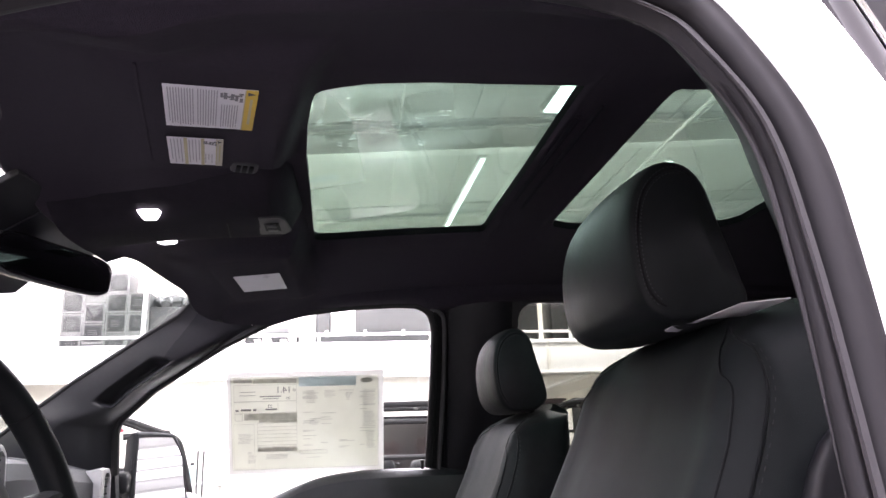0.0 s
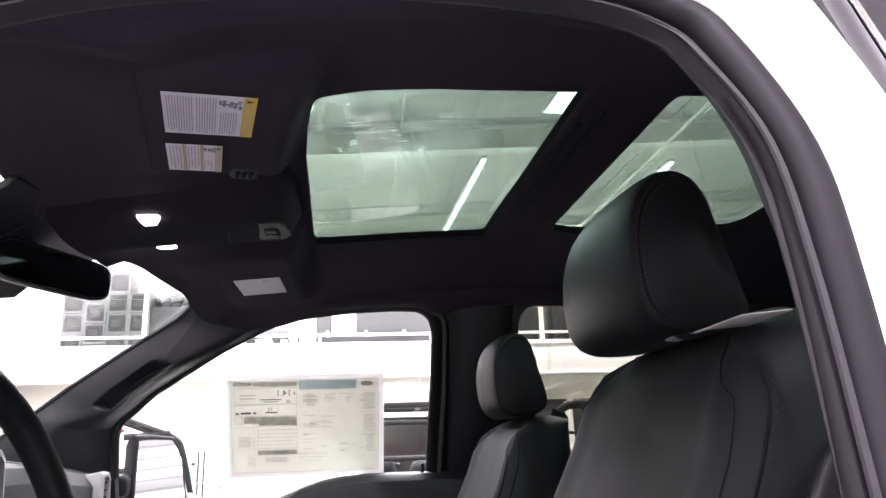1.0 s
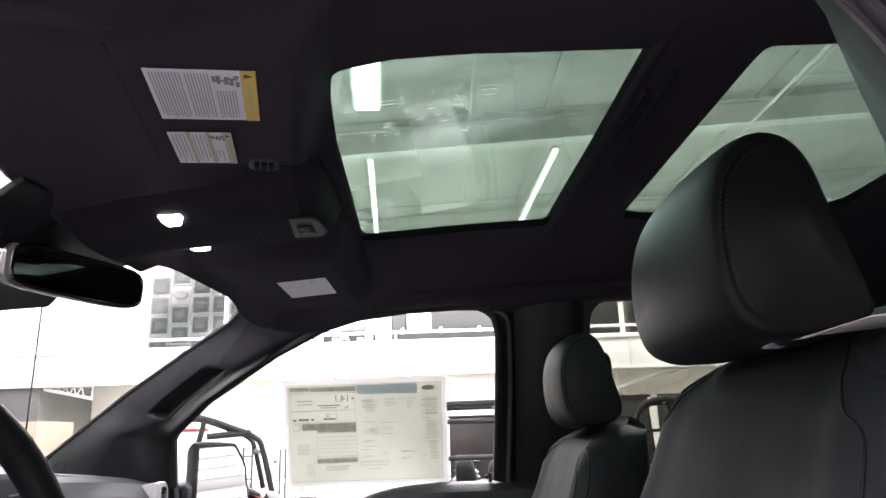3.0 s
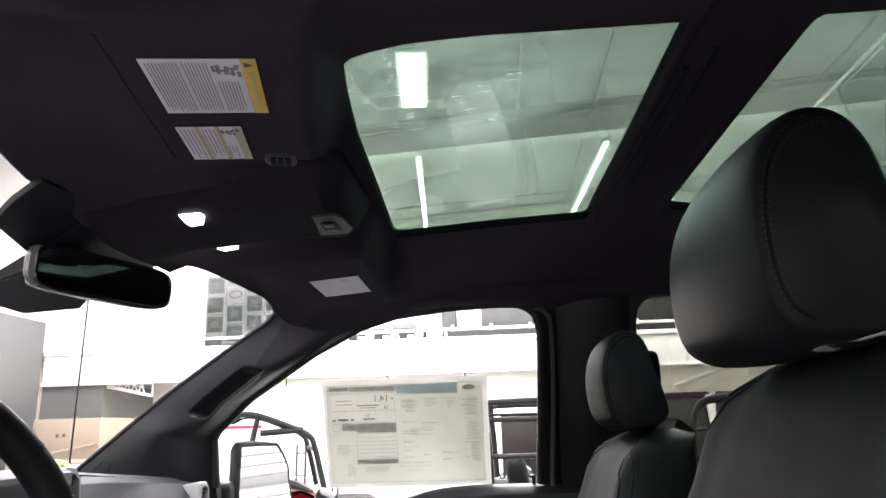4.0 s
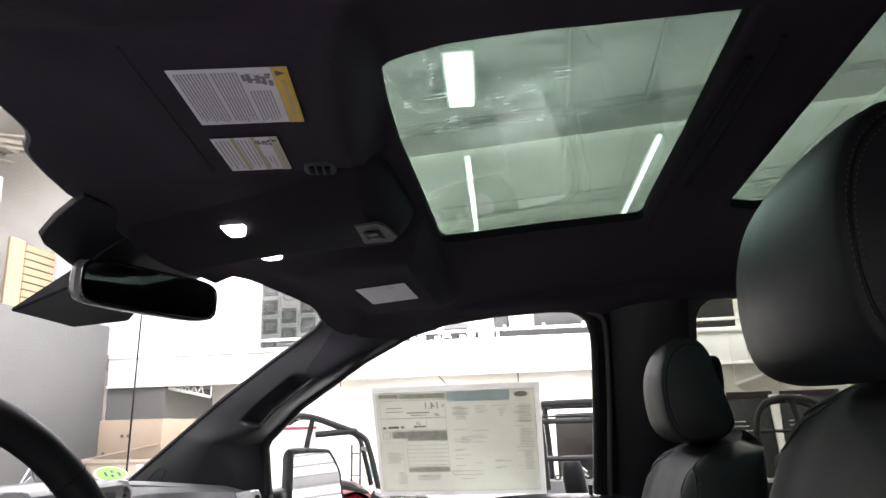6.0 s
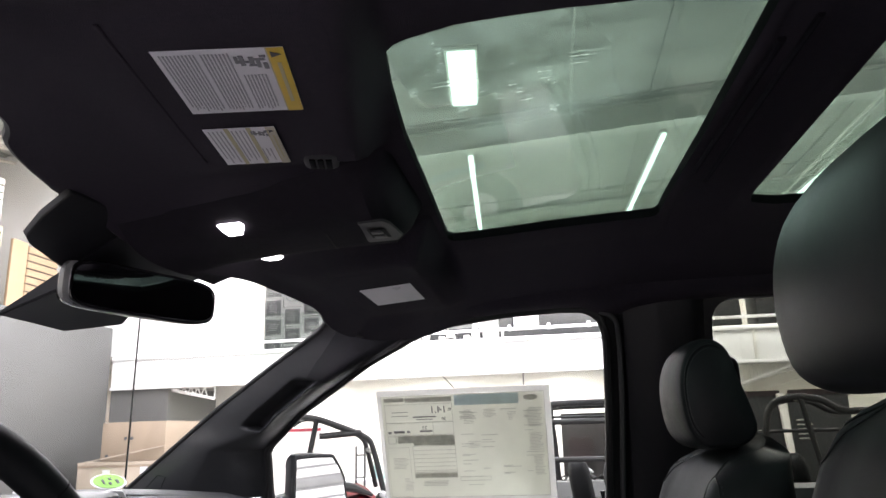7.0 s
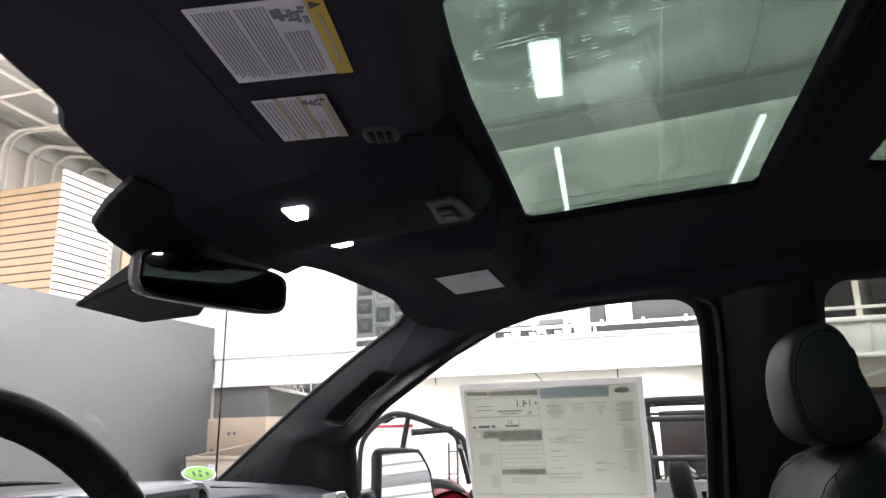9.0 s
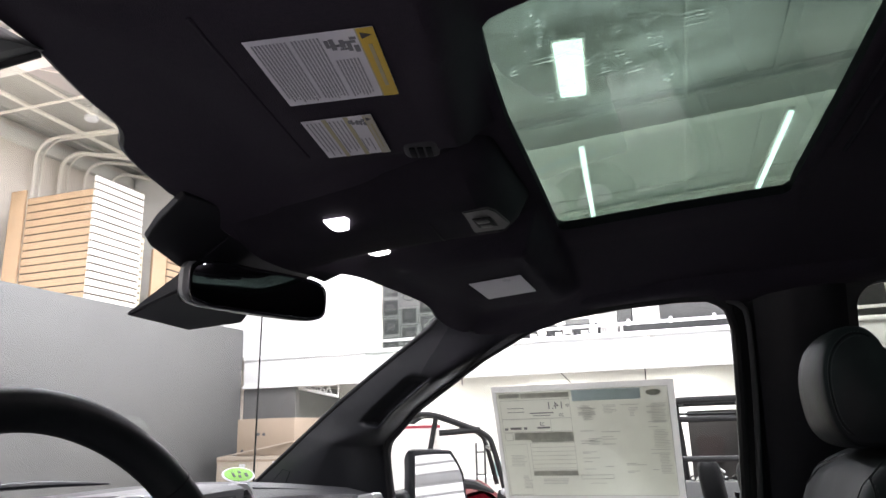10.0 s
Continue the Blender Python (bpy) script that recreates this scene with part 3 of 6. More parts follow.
part("loose_scraps", bm, M_FAINT, gc, "pale offcuts lying on the crate", kind="stuff")
carton(-0.59, 8.85, 2.765, 0.31, 0.4, 0.66, M_MEZZ, "white_carton", "plain white carton standing on a dark pallet")
carton(-0.85, 8.85, 2.765, 0.18, 0.4, 0.48, M_GREYBOX, "grey_carton", "narrow grey carton standing on a dark pallet")
carton(-1.06, 8.85, 2.505, 0.22, 0.4, 0.80, M_CRATEPALE, "pale_carton", "pale grey carton on the mezzanine deck")
carton(-1.72, 8.72, 2.505, 1.05, 0.3, 0.27, M_DARKBOX, "dark_pallet", "low dark pallet behind pale engine parts on the mezzanine")
for x, w, h in ((-1.55, 0.34, 0.42), (-1.95, 0.28, 0.36)):
    carton(x, 9.3, 2.505, w, 0.3, h, M_CRATEFRAME, "pale_carton", "pale carton at the back of the mezzanine")
carton(1.60, 8.85, 2.505, 1.2, 0.5, 1.05, M_DARKBOX, "dark_crate", "large dark carton on the mezzanine")
carton(2.95, 8.85, 2.505, 1.1, 0.5, 1.0, M_DARKBOX, "dark_crate", "large dark carton on the mezzanine")
def engine_part(x, r, k):
    t = thing("engine_part", "small pale cast engine part on the mezzanine edge", "engine part", (x, 8.35, 2.505), "engine parts")
    bm = bmesh.new()
    if k % 2:
        tube(bm, [(r * math.cos(a), 0, r * 1.1 + r * math.sin(a)) for a in [2 * math.pi * q / 16 for q in range(16)]], r * 0.32, 8, closed=True)
    else:
        tube(bm, [(0, -0.05, r), (0, 0.05, r)], r, 12)
    part("drum", bm, M_CRATEPALE, t)
    bm = bmesh.new()
    box(bm, (-r * 0.9, -0.035, r * 1.9), (r * (0.3 + 0.2 * (k % 3)), 0.035, r * 2.6), 0.006)
    part("cap", bm, M_STEEL if k % 3 else M_BLACKSTEEL, t)


for k in range(9):
    engine_part(-2.13 + 0.112 * k, 0.046 + 0.010 * (k % 3), k)


# ---- cardboard boxes by the partition
big = carton(-5.37, 7.5, 0, 1.10, 1.0, 1.20, M_CARDLIGHT, "cardboard_box", "large pale cardboard box on the floor under the mezzanine")
fl = carton(-5.24, 7.42, 1.205, 0.82, 0.8, 0.45, M_CARD, "cardboard_box", "brown cardboard box with dark print stacked on another")
for dx, dz in ((-0.10, 0.26), (-0.02, 0.26), (-0.33, 0.06)):
    bm = bmesh.new()
    tube(bm, [(dx, -0.402, dz), (dx, -0.404, dz)], 0.022, 12)
    part("print_mark", bm, M_INK, fl)
bm = bmesh.new()
plate(bm, [(-0.60, -0.55, -0.02), (0.40, -0.42, 0.16), (0.40, -0.40, 0.16), (-0.60, -0.50, -0.02)], (0, 0, 0.012))
part("open_flap", bm, M_CARDLIGHT, fl)


bm = bmesh.new()
for x, z in ((-0.22, 1.03), (0.26, 1.06)):
    box(bm, (x, -0.506, z), (x + 0.09, -0.502, z + 0.08))
part("shipping_label", bm, M_PAPER, big)
bm = bmesh.new()
box(bm, (-0.55, -0.505, 1.135), (0.55, -0.502, 1.165))
part("packing_tape", bm, M_CARD, big)


# ---- slatwall display unit on the office roof
def slat_unit(x0, x1, y0, y1, z0, z1, m_front, m_side, n, label):
    t = thing("slatwall_unit", label, "display unit", (x0, y0, z0), "slatwall units")
    bm = bmesh.new()
    box(bm, (0, 0.012, 0), (x1 - x0 - 0.012, y1 - y0, z1 - z0))
    part("core", bm, M_GROOVE, t)
    h = (z1 - z0) / n
    bm = bmesh.new()
    box(bm, (0, 0, 0.009), (x1 - x0 - 0.001, 0.012, h - 0.009), 0.002, 1)
    front = finish("front_slat", bm, m_front)
    bm = bmesh.new()
    box(bm, (x1 - x0 - 0.012, 0.0125, 0.012), (x1 - x0, y1 - y0, h - 0.012), 0.002, 1)
    side = finish("side_slat", bm, m_side)
    for k in range(n):
        for nm, me in (("front_slat", front), ("side_slat", side)):
            ob = new(nm, me)
            ob.parent = t
            ob.location = (0, 0, k * h)


slat_unit(-8.05, -6.975, 5.66, 6.30, 2.8, 4.53, M_SLAT, M_SLAT, 17, "tan slatwall display unit on the office roof")
slat_unit(-6.97, -6.93, 5.655, 6.50, 2.8, 4.70, M_SLATWHITE, M_SLATWHITE, 20, "tall white slatwall board beside a tan display unit")
slat_unit(-7.24, -7.2, 6.60, 6.86, 2.8, 4.20, M_SLATCREAM, M_SLATCREAM, 14, "narrow cream slatwall board on the office roof")
slat_unit(-7.24, -7.2, 7.36, 7.95, 2.8, 4.06, M_SLAT, M_SLAT, 12, "low tan slatwall board on the office roof")
bm = bmesh.new()
box(bm, (-7.24, 7.06, 2.8), (-7.2, 7.34, 4.09), 0.004)
solo("plain_board", bm, M_SLAT, "plain tan board between slatwall boards", "board", "plain boards")
bm = bmesh.new()
box(bm, (-8.31, 5.63, 2.8), (-8.06, 5.66, 4.64), 0.004)
solo("plain_board", bm, M_SLAT, "plain tan board standing at the end of a slatwall unit", "board", "plain boards")


# ---- wall conduits
def conduit(y, r, run, x=-8.5):
    """A pipe up the west wall that bends under the roof deck and runs along it."""
    bm = bmesh.new()
    z = CEIL - 0.13 - r
    pts = [(x, y, 2.8), (x, y, z - 0.3)] + [(x + 0.3 * (1 - math.cos(a)) * run[0], y + 0.3 * (1 - math.cos(a)) * run[1], z - 0.3 + 0.3 * math.sin(a)) for a in (0.26, 0.52, 0.78, 1.05, 1.31, 1.57)] + [(x + 3.4 * run[0], y + 3.4 * run[1], z)]
    tube(bm, pts, r, 10)
    solo("wall_conduit", bm, M_PIPE, "white painted pipe bending from the wall to the roof", "pipe", "wall pipes", "structure")


for y, r, run in ((6.10, 0.024, (1, 0.1)), (6.20, 0.018, (1, 0.1)), (6.53, 0.032, (0.75, 0.66)), (6.66, 0.016, (0.9, 0.45)), (6.97, 0.026, (0.8, 0.6)), (7.46, 0.026, (0.5, 0.86))):
    conduit(y, r, run)
for pts, r in (([(-7.08, 1.0, 5.62), (-7.12, 4.4, 5.62), (-7.24, 6.3, 5.62)], 0.024), ([(-8.5, 5.27, 5.60), (-6.8, 5.30, 5.60), (-4.0, 5.35, 5.60)], 0.020), ([(-7.66, 2.0, 5.63), (-7.82, 5.92, 5.63), (-7.9, 7.8, 5.63)], 0.03), ([(-7.1, 4.38, 5.64), (-6.66, 4.9, 5.64), (-5.2, 6.6, 5.64)], 0.012)):
    bm = bmesh.new()
    tube(bm, even_line(pts, 8), r, 8)
    solo("ceiling_pipe", bm, M_PIPE, "white painted pipe run under the roof deck", "pipe", "ceiling pipes", "structure")
bm = bmesh.new()
tube(bm, even_line([(4.02, 1.5, 5.304), (4.02, 7.0, 5.304), (4.0, 13.2, 5.304)], 8), 0.024, 8)
solo("ceiling_pipe", bm, M_PIPE, "white painted pipe hung under the ceiling beams", "pipe", "ceiling pipes", "structure")
jb = thing("junction_box", "small white electrical junction box under the roof deck", "junction box", (-7.27, 5.80, 5.56))
bm = bmesh.new()
box(bm, (-0.06, -0.05, 0.05), (0.06, 0.05, 0.19), 0.012)
part("case", bm, M_STEEL, jb)
bm = bmesh.new()
tube(bm, [(0.0, 0, 0.05), (0.0, 0, 0.0), (0.0, 0, -0.01)], [0.085, 0.085, 0.06], 18)
part("cover", bm, M_MEZZ, jb)
bm = bmesh.new()
box(bm, (-8.6, -9, CEIL - 0.30), (-8.5, 8.0, CEIL - 0.12), 0.01)
solo("wall_plate", bm, M_STEEL, "painted steel wall plate under the roof deck", "beam", kind="structure")


# ---------------------------------------------------------------- side-by-side vehicles
def buggy(cage, y0, y1, body_m, label, bars=(), cowl=None, yaw=0.0):
    """An open off-road vehicle; cage: (x, z) of its roll cage's side, at the two depths y0 and y1."""
    xa, xb = min(p[0] for p in cage) - 0.5, max(p[0] for p in cage) + 0.7
    ym = (y0 + y1) / 2
    t = thing("side_by_side", label, "off-road vehicle", ((xa + xb) / 2, ym, 0), "off-road vehicles")
    bm = bmesh.new()
    box(bm, (xa + 0.1, y0 + 0.05, 0.42), (xb - 0.1, y1 - 0.05, 0.80), 0.08, 3)
    wpart("tub", bm, M_MATTEBLACK, t)
    for y in (y0, y1):
        bm = bmesh.new()
        tube(bm, smooth_line([(x, y, z) for x, z in cage], 40), 0.026, 10)
        wpart("cage_tube", bm, M_BLACKSTEEL, t)
    for x, z in (cage[len(cage) // 2 - 1], cage[len(cage) // 2], cage[-2]):
        bm = bmesh.new()
        tube(bm, [(x, y0, z), (x, y1, z)], 0.022, 8)
        wpart("cross_tube", bm, M_BLACKSTEEL, t)
    for a, b, r in bars:
        bm = bmesh.new()
        tube(bm, even_line([a, b], 6), r, 10)
        wpart("bar", bm, M_BLACKSTEEL, t)
    if cowl:
        bm = bmesh.new()
        sheet(bm, [[(x, y0 - 0.06 + (y1 - y0 + 0.12) * j / 6, z + 0.03 * math.sin(math.pi * j / 6)) for x, z in cowl] for j in range(7)], 0.03, (0, 0, -1))
        wpart("cowl", bm, body_m, t, "glossy moulded cowl")
        bm = bmesh.new()
        sheet(bm, [[(x, y0 - 0.06, z * (1 - f) + 0.55 * f) for x, z in cowl] for f in (0, 0.3, 0.7, 1)], 0.03, (0, 1, 0))
        wpart("side_panel", bm, body_m, t)
        # black flare over the wheel, lamp and a grille on the near side
        cx = [p[0] for p in cowl]
        bm = bmesh.new()
        tube(bm, smooth_line([(cowl[0][0] - 0.16, y0 - 0.10, 0.98), (cx[1], y0 - 0.10, 0.985), (cx[2], y0 - 0.10, 0.95), (cx[3], y0 - 0.10, 0.915)], 12), [0.05, 0.05, 0.045, 0.045, 0.04, 0.04, 0.035, 0.03, 0.025, 0.02, 0.018, 0.015], 8)
        wpart("fender_flare", bm, M_BLACKSTEEL, t, "black plastic fender flare")
        bm = bmesh.new()
        ovalbox(bm, pose(cx[4] + 0.06, y0 - 0.10, 0.90, 0, 24, 0), 0.075, 0.03, 0.03, 4, 20, 8)
        wpart("headlamp", bm, M_SILVER, t, "clear headlamp")
        bm = bmesh.new()
        ovalbox(bm, pose(cx[4] + 0.06, y0 - 0.085, 0.86, 0, 24, 0), 0.11, 0.03, 0.05, 4, 20, 8)
        wpart("lamp_surround", bm, M_BLACKSTEEL, t)
    for k, x in enumerate((xa + 0.75, xa + 1.05)):
        bm = bmesh.new()
        ovalbox(bm, pose(x, ym + (-0.28 if k else 0.28), 0.90, 0, -8, 0), 0.10, 0.22, 0.26, 3.5)
        wpart("seat", bm, M_MATTEBLACK, t)
    for x in (xa + 0.35, xb - 0.35):
        for y in (y0 - 0.02, y1 + 0.02):
            bm = bmesh.new()
            tube(bm, [(x + 0.22 * math.cos(a), y, 0.34 + 0.22 * math.sin(a)) for a in [2 * math.pi * k / 20 for k in range(20)]], 0.12, 10, closed=True)
            w = wpart("wheel", bm, M_RUBBER, t)
            bm = bmesh.new()
            tube(bm, [(x, y - 0.07, 0.34), (x, y + 0.07, 0.34)], 0.14, 16)
            shift(part("rim", bm, M_SILVER, w), t)
            w.children[0].matrix_parent_inverse = Matrix.Identity(4)
    for p in t.children_recursive:
        for v in p.data.vertices:
            v.co.x += yaw * (v.co.y - y0)
    return t


buggy([(-2.942, 0.913), (-2.919, 1.322), (-2.777, 1.505), (-2.623, 1.6), (-2.457, 1.591), (-2.208, 1.505), (-1.971, 1.402), (-1.9, 1.269), (-1.806, 0.89)], 5.5, 6.6, M_RED, "red off-road side-by-side with a black tubular roll cage",
      [((-2.445, 5.5, 1.588), (-2.552, 5.5, 1.091), 0.026), ((-2.421, 5.5, 1.428), (-2.019, 5.5, 1.452), 0.03)], [(-2.244, 0.854), (-2.149, 0.901), (-2.019, 0.931), (-1.924, 0.884), (-1.853, 0.819), (-1.806, 0.677)], -0.33)
buggy([(-0.30, 0.95), (-0.315, 1.30), (-0.335, 1.58), (-0.29, 1.625), (0.2, 1.63), (0.75, 1.63), (0.85, 1.58), (0.95, 1.2), (1.0, 0.9)], 5.0, 6.2, M_BLACKSTEEL, "black off-road side-by-side with tubular roll cage and bars",
      [((-0.31, 5.0, 1.485), (0.92, 5.0, 1.485), 0.024), ((-0.31, 5.02, 1.525), (0.60, 5.02, 1.52), 0.010), ((-0.30, 5.0, 1.19), (0.95, 5.0, 1.19), 0.022)], None, 0.03)
buggy([(1.32, 0.95), (1.35, 1.33), (1.40, 1.53), (1.50, 1.60), (1.64, 1.615), (1.80, 1.58), (1.95, 1.50), (2.3, 1.45), (2.45, 1.0)], 5.0, 6.1, M_BLACKSTEEL, "black off-road side-by-side with a bent roll cage",
      [((1.64, 5.0, 1.61), (1.72, 5.0, 1.1), 0.022), ((1.36, 5.0, 1.36), (2.4, 5.0, 1.36), 0.014)], None, 0.27)

# signs and shelving behind the vehicles
sg = thing("sign_board", "white sign board with a red top band", "sign", (-2.9, 5.9, 0))
bm = bmesh.new()
box(bm, (-0.62, 0, 0.0), (0.36, 0.03, 1.52), 0.004)
part("board", bm, M_WALL, sg)
bm = bmesh.new()
box(bm, (-0.10, -0.006, 1.478), (0.36, -0.002, 1.506))
part("red_band", bm, M_REDBAND, sg)
for x0, x1 in ((1.74, 2.24), (2.32, 2.95)):
    ps = thing("poster_panel", "dark printed poster panel with a red top edge", "poster", ((x0 + x1) / 2, 7.6, 0), "poster panels")
    bm = bmesh.new()
    box(bm, (x0, 7.6, 0.0), (x1, 7.64, 1.72), 0.004)
    wpart("panel", bm, M_DARKBOX, ps)
    bm = bmesh.new()
    box(bm, (x0, 7.592, 1.70), (x1, 7.598, 1.755))
    wpart("red_edge", bm, M_MAROON, ps)
    bm = bmesh.new()
    for k in range(5):
        box(bm, (x0 + 0.06, 7.594, 1.42 - 0.05 * k), (x0 + 0.18 + 0.04 * (k % 3), 7.598, 1.435 - 0.05 * k))
    wpart("print_lines", bm, M_FAINT, ps, kind="stuff")
bm = bmesh.new()
tube(bm, [(2.33, 7.55, 0), (2.227, 7.56, 1.72)], 0.045, 4)
solo("support_post", bm, M_WALL, "leaning white steel post below the mezzanine", "post", kind="structure")
ld = thing("step_ladder", "slim grey step ladder standing by the wall", "ladder", (-2.46, 7.0, 0))
for x in (-0.05, 0.05):
    bm = bmesh.new()
    tube(bm, [(x, 0, 0), (x, 0.05, 1.30)], 0.012, 8)
    part("rail", bm, M_DARKSTEEL, ld)
for k in range(5):
    bm = bmesh.new()
    tube(bm, [(-0.05, 0.01 * k, 0.24 * (k + 1)), (0.05, 0.01 * k, 0.24 * (k + 1))], 0.008, 8)
    part("rung", bm, M_DARKSTEEL, ld)
rk = thing("pole_rack", "pair of slim dark steel poles on a low foot", "rack", (-2.06, 7.0, 0))
for x in (-0.03, 0.03):
    bm = bmesh.new()
    tube(bm, [(x, 0, 0.02), (x, 0, 1.27)], 0.010, 8)
    part("pole", bm, M_DARKSTEEL, rk)
bm = bmesh.new()
box(bm, (-0.12, -0.10, 0), (0.12, 0.10, 0.03), 0.006)
part("foot", bm, M_DARKSTEEL, rk)
bn = thing("work_bench", "white topped work bench by the wall", "bench", (-2.35, 7.4, 0))
bm = bmesh.new()
box(bm, (-0.45, -0.18, 0.88), (0.45, 0.25, 0.92), 0.006)
part("bench_top", bm, M_MEZZ, bn)
for x in (-0.4, 0.4):
    for y in (-0.14, 0.2):
        bm = bmesh.new()
        box(bm, (x - 0.02, y - 0.02, 0), (x + 0.02, y + 0.02, 0.88), 0.004)
        part("leg", bm, M_STEEL, bn)
for x in (0.02, 0.14):
    bt = thing("fluid_bottle", "pale teal plastic fluid bottle with a dark cap", "bottle", (-2.35 + x, 7.30, 0.92), "fluid bottles")
    bm = bmesh.new()
    tube(bm, [(0, 0, 0), (0, 0, 0.13), (0, 0, 0.165), (0, 0, 0.19)], [0.05, 0.05, 0.035, 0.018], 16)
    part("body", bm, M_TEAL, bt, sharp=50)
    bm = bmesh.new()
    tube(bm, [(0, 0, 0.19), (0, 0, 0.22)], 0.022, 12)
    part("cap", bm, M_DARKSTEEL, bt)

# ================================================================= the truck cab
truck = thing("pickup_truck", "white crew cab pickup truck with black interior, driver door open", "pickup truck", (0, 0, 0))


# sun visors: centre, direction across, direction along, half sizes
VISORS = (((-0.491, -0.394, 1.7818), (0.9765, 0.2105, 0.0451), (-0.212, 0.9768, 0.0293), 0.086, 0.160),
          ((-0.548, 0.420, 1.7475), (0.9968, -0.0255, 0.0754), (0.0299, 0.9979, -0.0576), 0.086, 0.170))


def drop(x, y):
    """Height of the headliner's underside, with the shallow beds of the folded visors."""
    z = bare_drop(x, y)
    for c, u, v, hu, hv in VISORS:
        n = Vector(u).cross(Vector(v))
        level = c[2] - (n.x * (x - c[0]) + n.y * (y - c[1])) / n.z - 0.0055
        a, b = (x - c[0]) * u[0] + (y - c[1]) * u[1], (x - c[0]) * v[0] + (y - c[1]) * v[1]
        out = max((a - hu) / 0.045, (-hu - a) / 0.07, (abs(b) - hv) / 0.07, 0.0)
        f = max(0.0, 1 - out)
        f = f * f * (3 - 2 * f)
        z = z * (1 - f) + level * f
    return z


def bare_drop(x, y):
    xs = [-0.88, -0.80, -0.72, -0.60, -0.50, -0.42, -0.20, 0.0, 0.6, 1.0, 1.45]
    right = float(np.interp(x, xs, [1.68, 1.722, 1.75, 1.778, 1.804, 1.834, 1.853, 1.860, 1.865, 1.85, 1.80]))
    dip = min(1.0, max(0.0, (y - 0.14) / 0.10)) * min(1.0, max(0.0, (0.66 - y) / 0.12))
    right -= 0.029 * dip * float(np.interp(x, [-0.72, -0.60, -0.50, -0.43], [0.0, 1.0, 1.0, 0.0]))
    left = float(np.interp(x, xs, [1.762, 1.772, 1.780, 1.788, 1.804, 1.834, 1.853, 1.860, 1.865, 1.85, 1.80]))
    f = min(1.0, max(0.0, (0.02 - y) / 0.24))
    f = f * f * (3 - 2 * f)
    side = 0.105 * (max(0.0, abs(y) - 0.33) / 0.39) ** 1.7
    if y < 0:
        side *= float(np.interp(x, [-0.72, -0.50], [0.12, 1.0]))
    return right * (1 - f) + left * f - side


HEADER = [(-0.60, -0.71), (-0.64, -0.655), (-0.662, -0.60), (-0.686, -0.547), (-0.705, -0.508), (-0.722, -0.466), (-0.732, -0.430), (-0.741, -0.404), (-0.755, -0.383), (-0.775, -0.361), (-0.795, -0.311), (-0.812, -0.250), (-0.819, -0.214), (-0.815, -0.12), (-0.79, 0.0), (-0.776, 0.09), (-0.759, 0.16),
          (-0.752, 0.22), (-0.750, 0.29), (-0.747, 0.355), (-0.737, 0.42), (-0.728, 0.46), (-0.724, 0.505), (-0.727, 0.55), (-0.715, 0.60), (-0.675, 0.655), (-0.62, 0.69)]
OPEN_FRONT = [(0.012, -0.362), (0.003, 0.0), (-0.008, 0.30), (-0.009, 0.365), (-0.017, 0.381), (-0.2, 0.386), (-0.38, 0.377), (-0.408, 0.371), (-0.415, 0.355), (-0.414, 0.295), (-0.405, 0.08), (-0.397, -0.13), (-0.385, -0.26), (-0.375, -0.33), (-0.369, -0.358), (-0.358, -0.370), (-0.339, -0.377), (-0.296, -0.386), (-0.253, -0.383), (-0.154, -0.373)]
OPEN_REAR = [(0.151, -0.345), (0.157, -0.356), (0.40, -0.355), (0.60, -0.335), (0.62, -0.30), (0.62, 0.32), (0.60, 0.355), (0.40, 0.370), (0.20, 0.370), (0.154, 0.35), (0.144, 0.30)]


def liner_region(bm, edge_bm, hole, outer, n, steps, up):
    H = even_line([(x, y, 0) for x, y in hole], n, True)
    O = even_line([(x, y, 0) for x, y in outer], n, True)
    c = sum(H, Vector()) / n
    ang = lambda p: math.atan2(p.y - c.y, p.x - c.x)
    order = lambda L: L if sum((a.x * b.y - a.y * b.x) for a, b in zip(L, L[1:] + L[:1])) > 0 else L[::-1]
    H, O = order(H), order(O)
    best = min(range(n), key=lambda k: sum((H[j] - O[(j + k) % n]).length_squared for j in range(n)))
    O = O[best:] + O[:best]
    rings = []
    for s in range(steps + 1):
        f = s / steps
        ring = []
        for h, o in zip(H, O):
            p = h.lerp(o, f)
            ring.append(bm.verts.new((p.x, p.y, drop(p.x, p.y) - 0.003 * math.sin(math.pi * min(1, f * 4)))))
        rings.append(ring)
    skin(bm, rings, wrap=True)
    skin(edge_bm, rows_of(edge_bm, [[(h.x, h.y, drop(h.x, h.y) + d) for h in H] for d in (up, -0.0005)]), wrap=True)


bm = bmesh.new()
header_pts = [(p.x, p.y) for p in smooth_line([(x, y, 0) for x, y in HEADER], 84)]
lips = bmesh.new()
liner_region(bm, lips, OPEN_FRONT, [(0.088, -0.72)] + header_pts + [(-0.55, 0.72), (0.088, 0.72)], 320, 30, 0.0165)
liner_region(bm, lips, OPEN_REAR, [(0.072, -0.72), (0.072, 0.72), (1.40, 0.72), (1.40, -0.72)], 160, 10, 0.0165)
bmesh.ops.remove_doubles(bm, verts=bm.verts, dist=0.002)
part("headliner", bm, M_LINER, truck, "black woven fabric headliner")
# liner lip coloured near black, shade painted in against light from the roof
part("roof_opening_edge", lips, M_SHADE, truck)
bm = bmesh.new()
mid_x = sum(p[0] for p in OPEN_FRONT) / len(OPEN_FRONT)
ring = even_line([(mid_x + (x - mid_x) * 1.11, y * 1.085, 0) for x, y in OPEN_FRONT], 160, True)
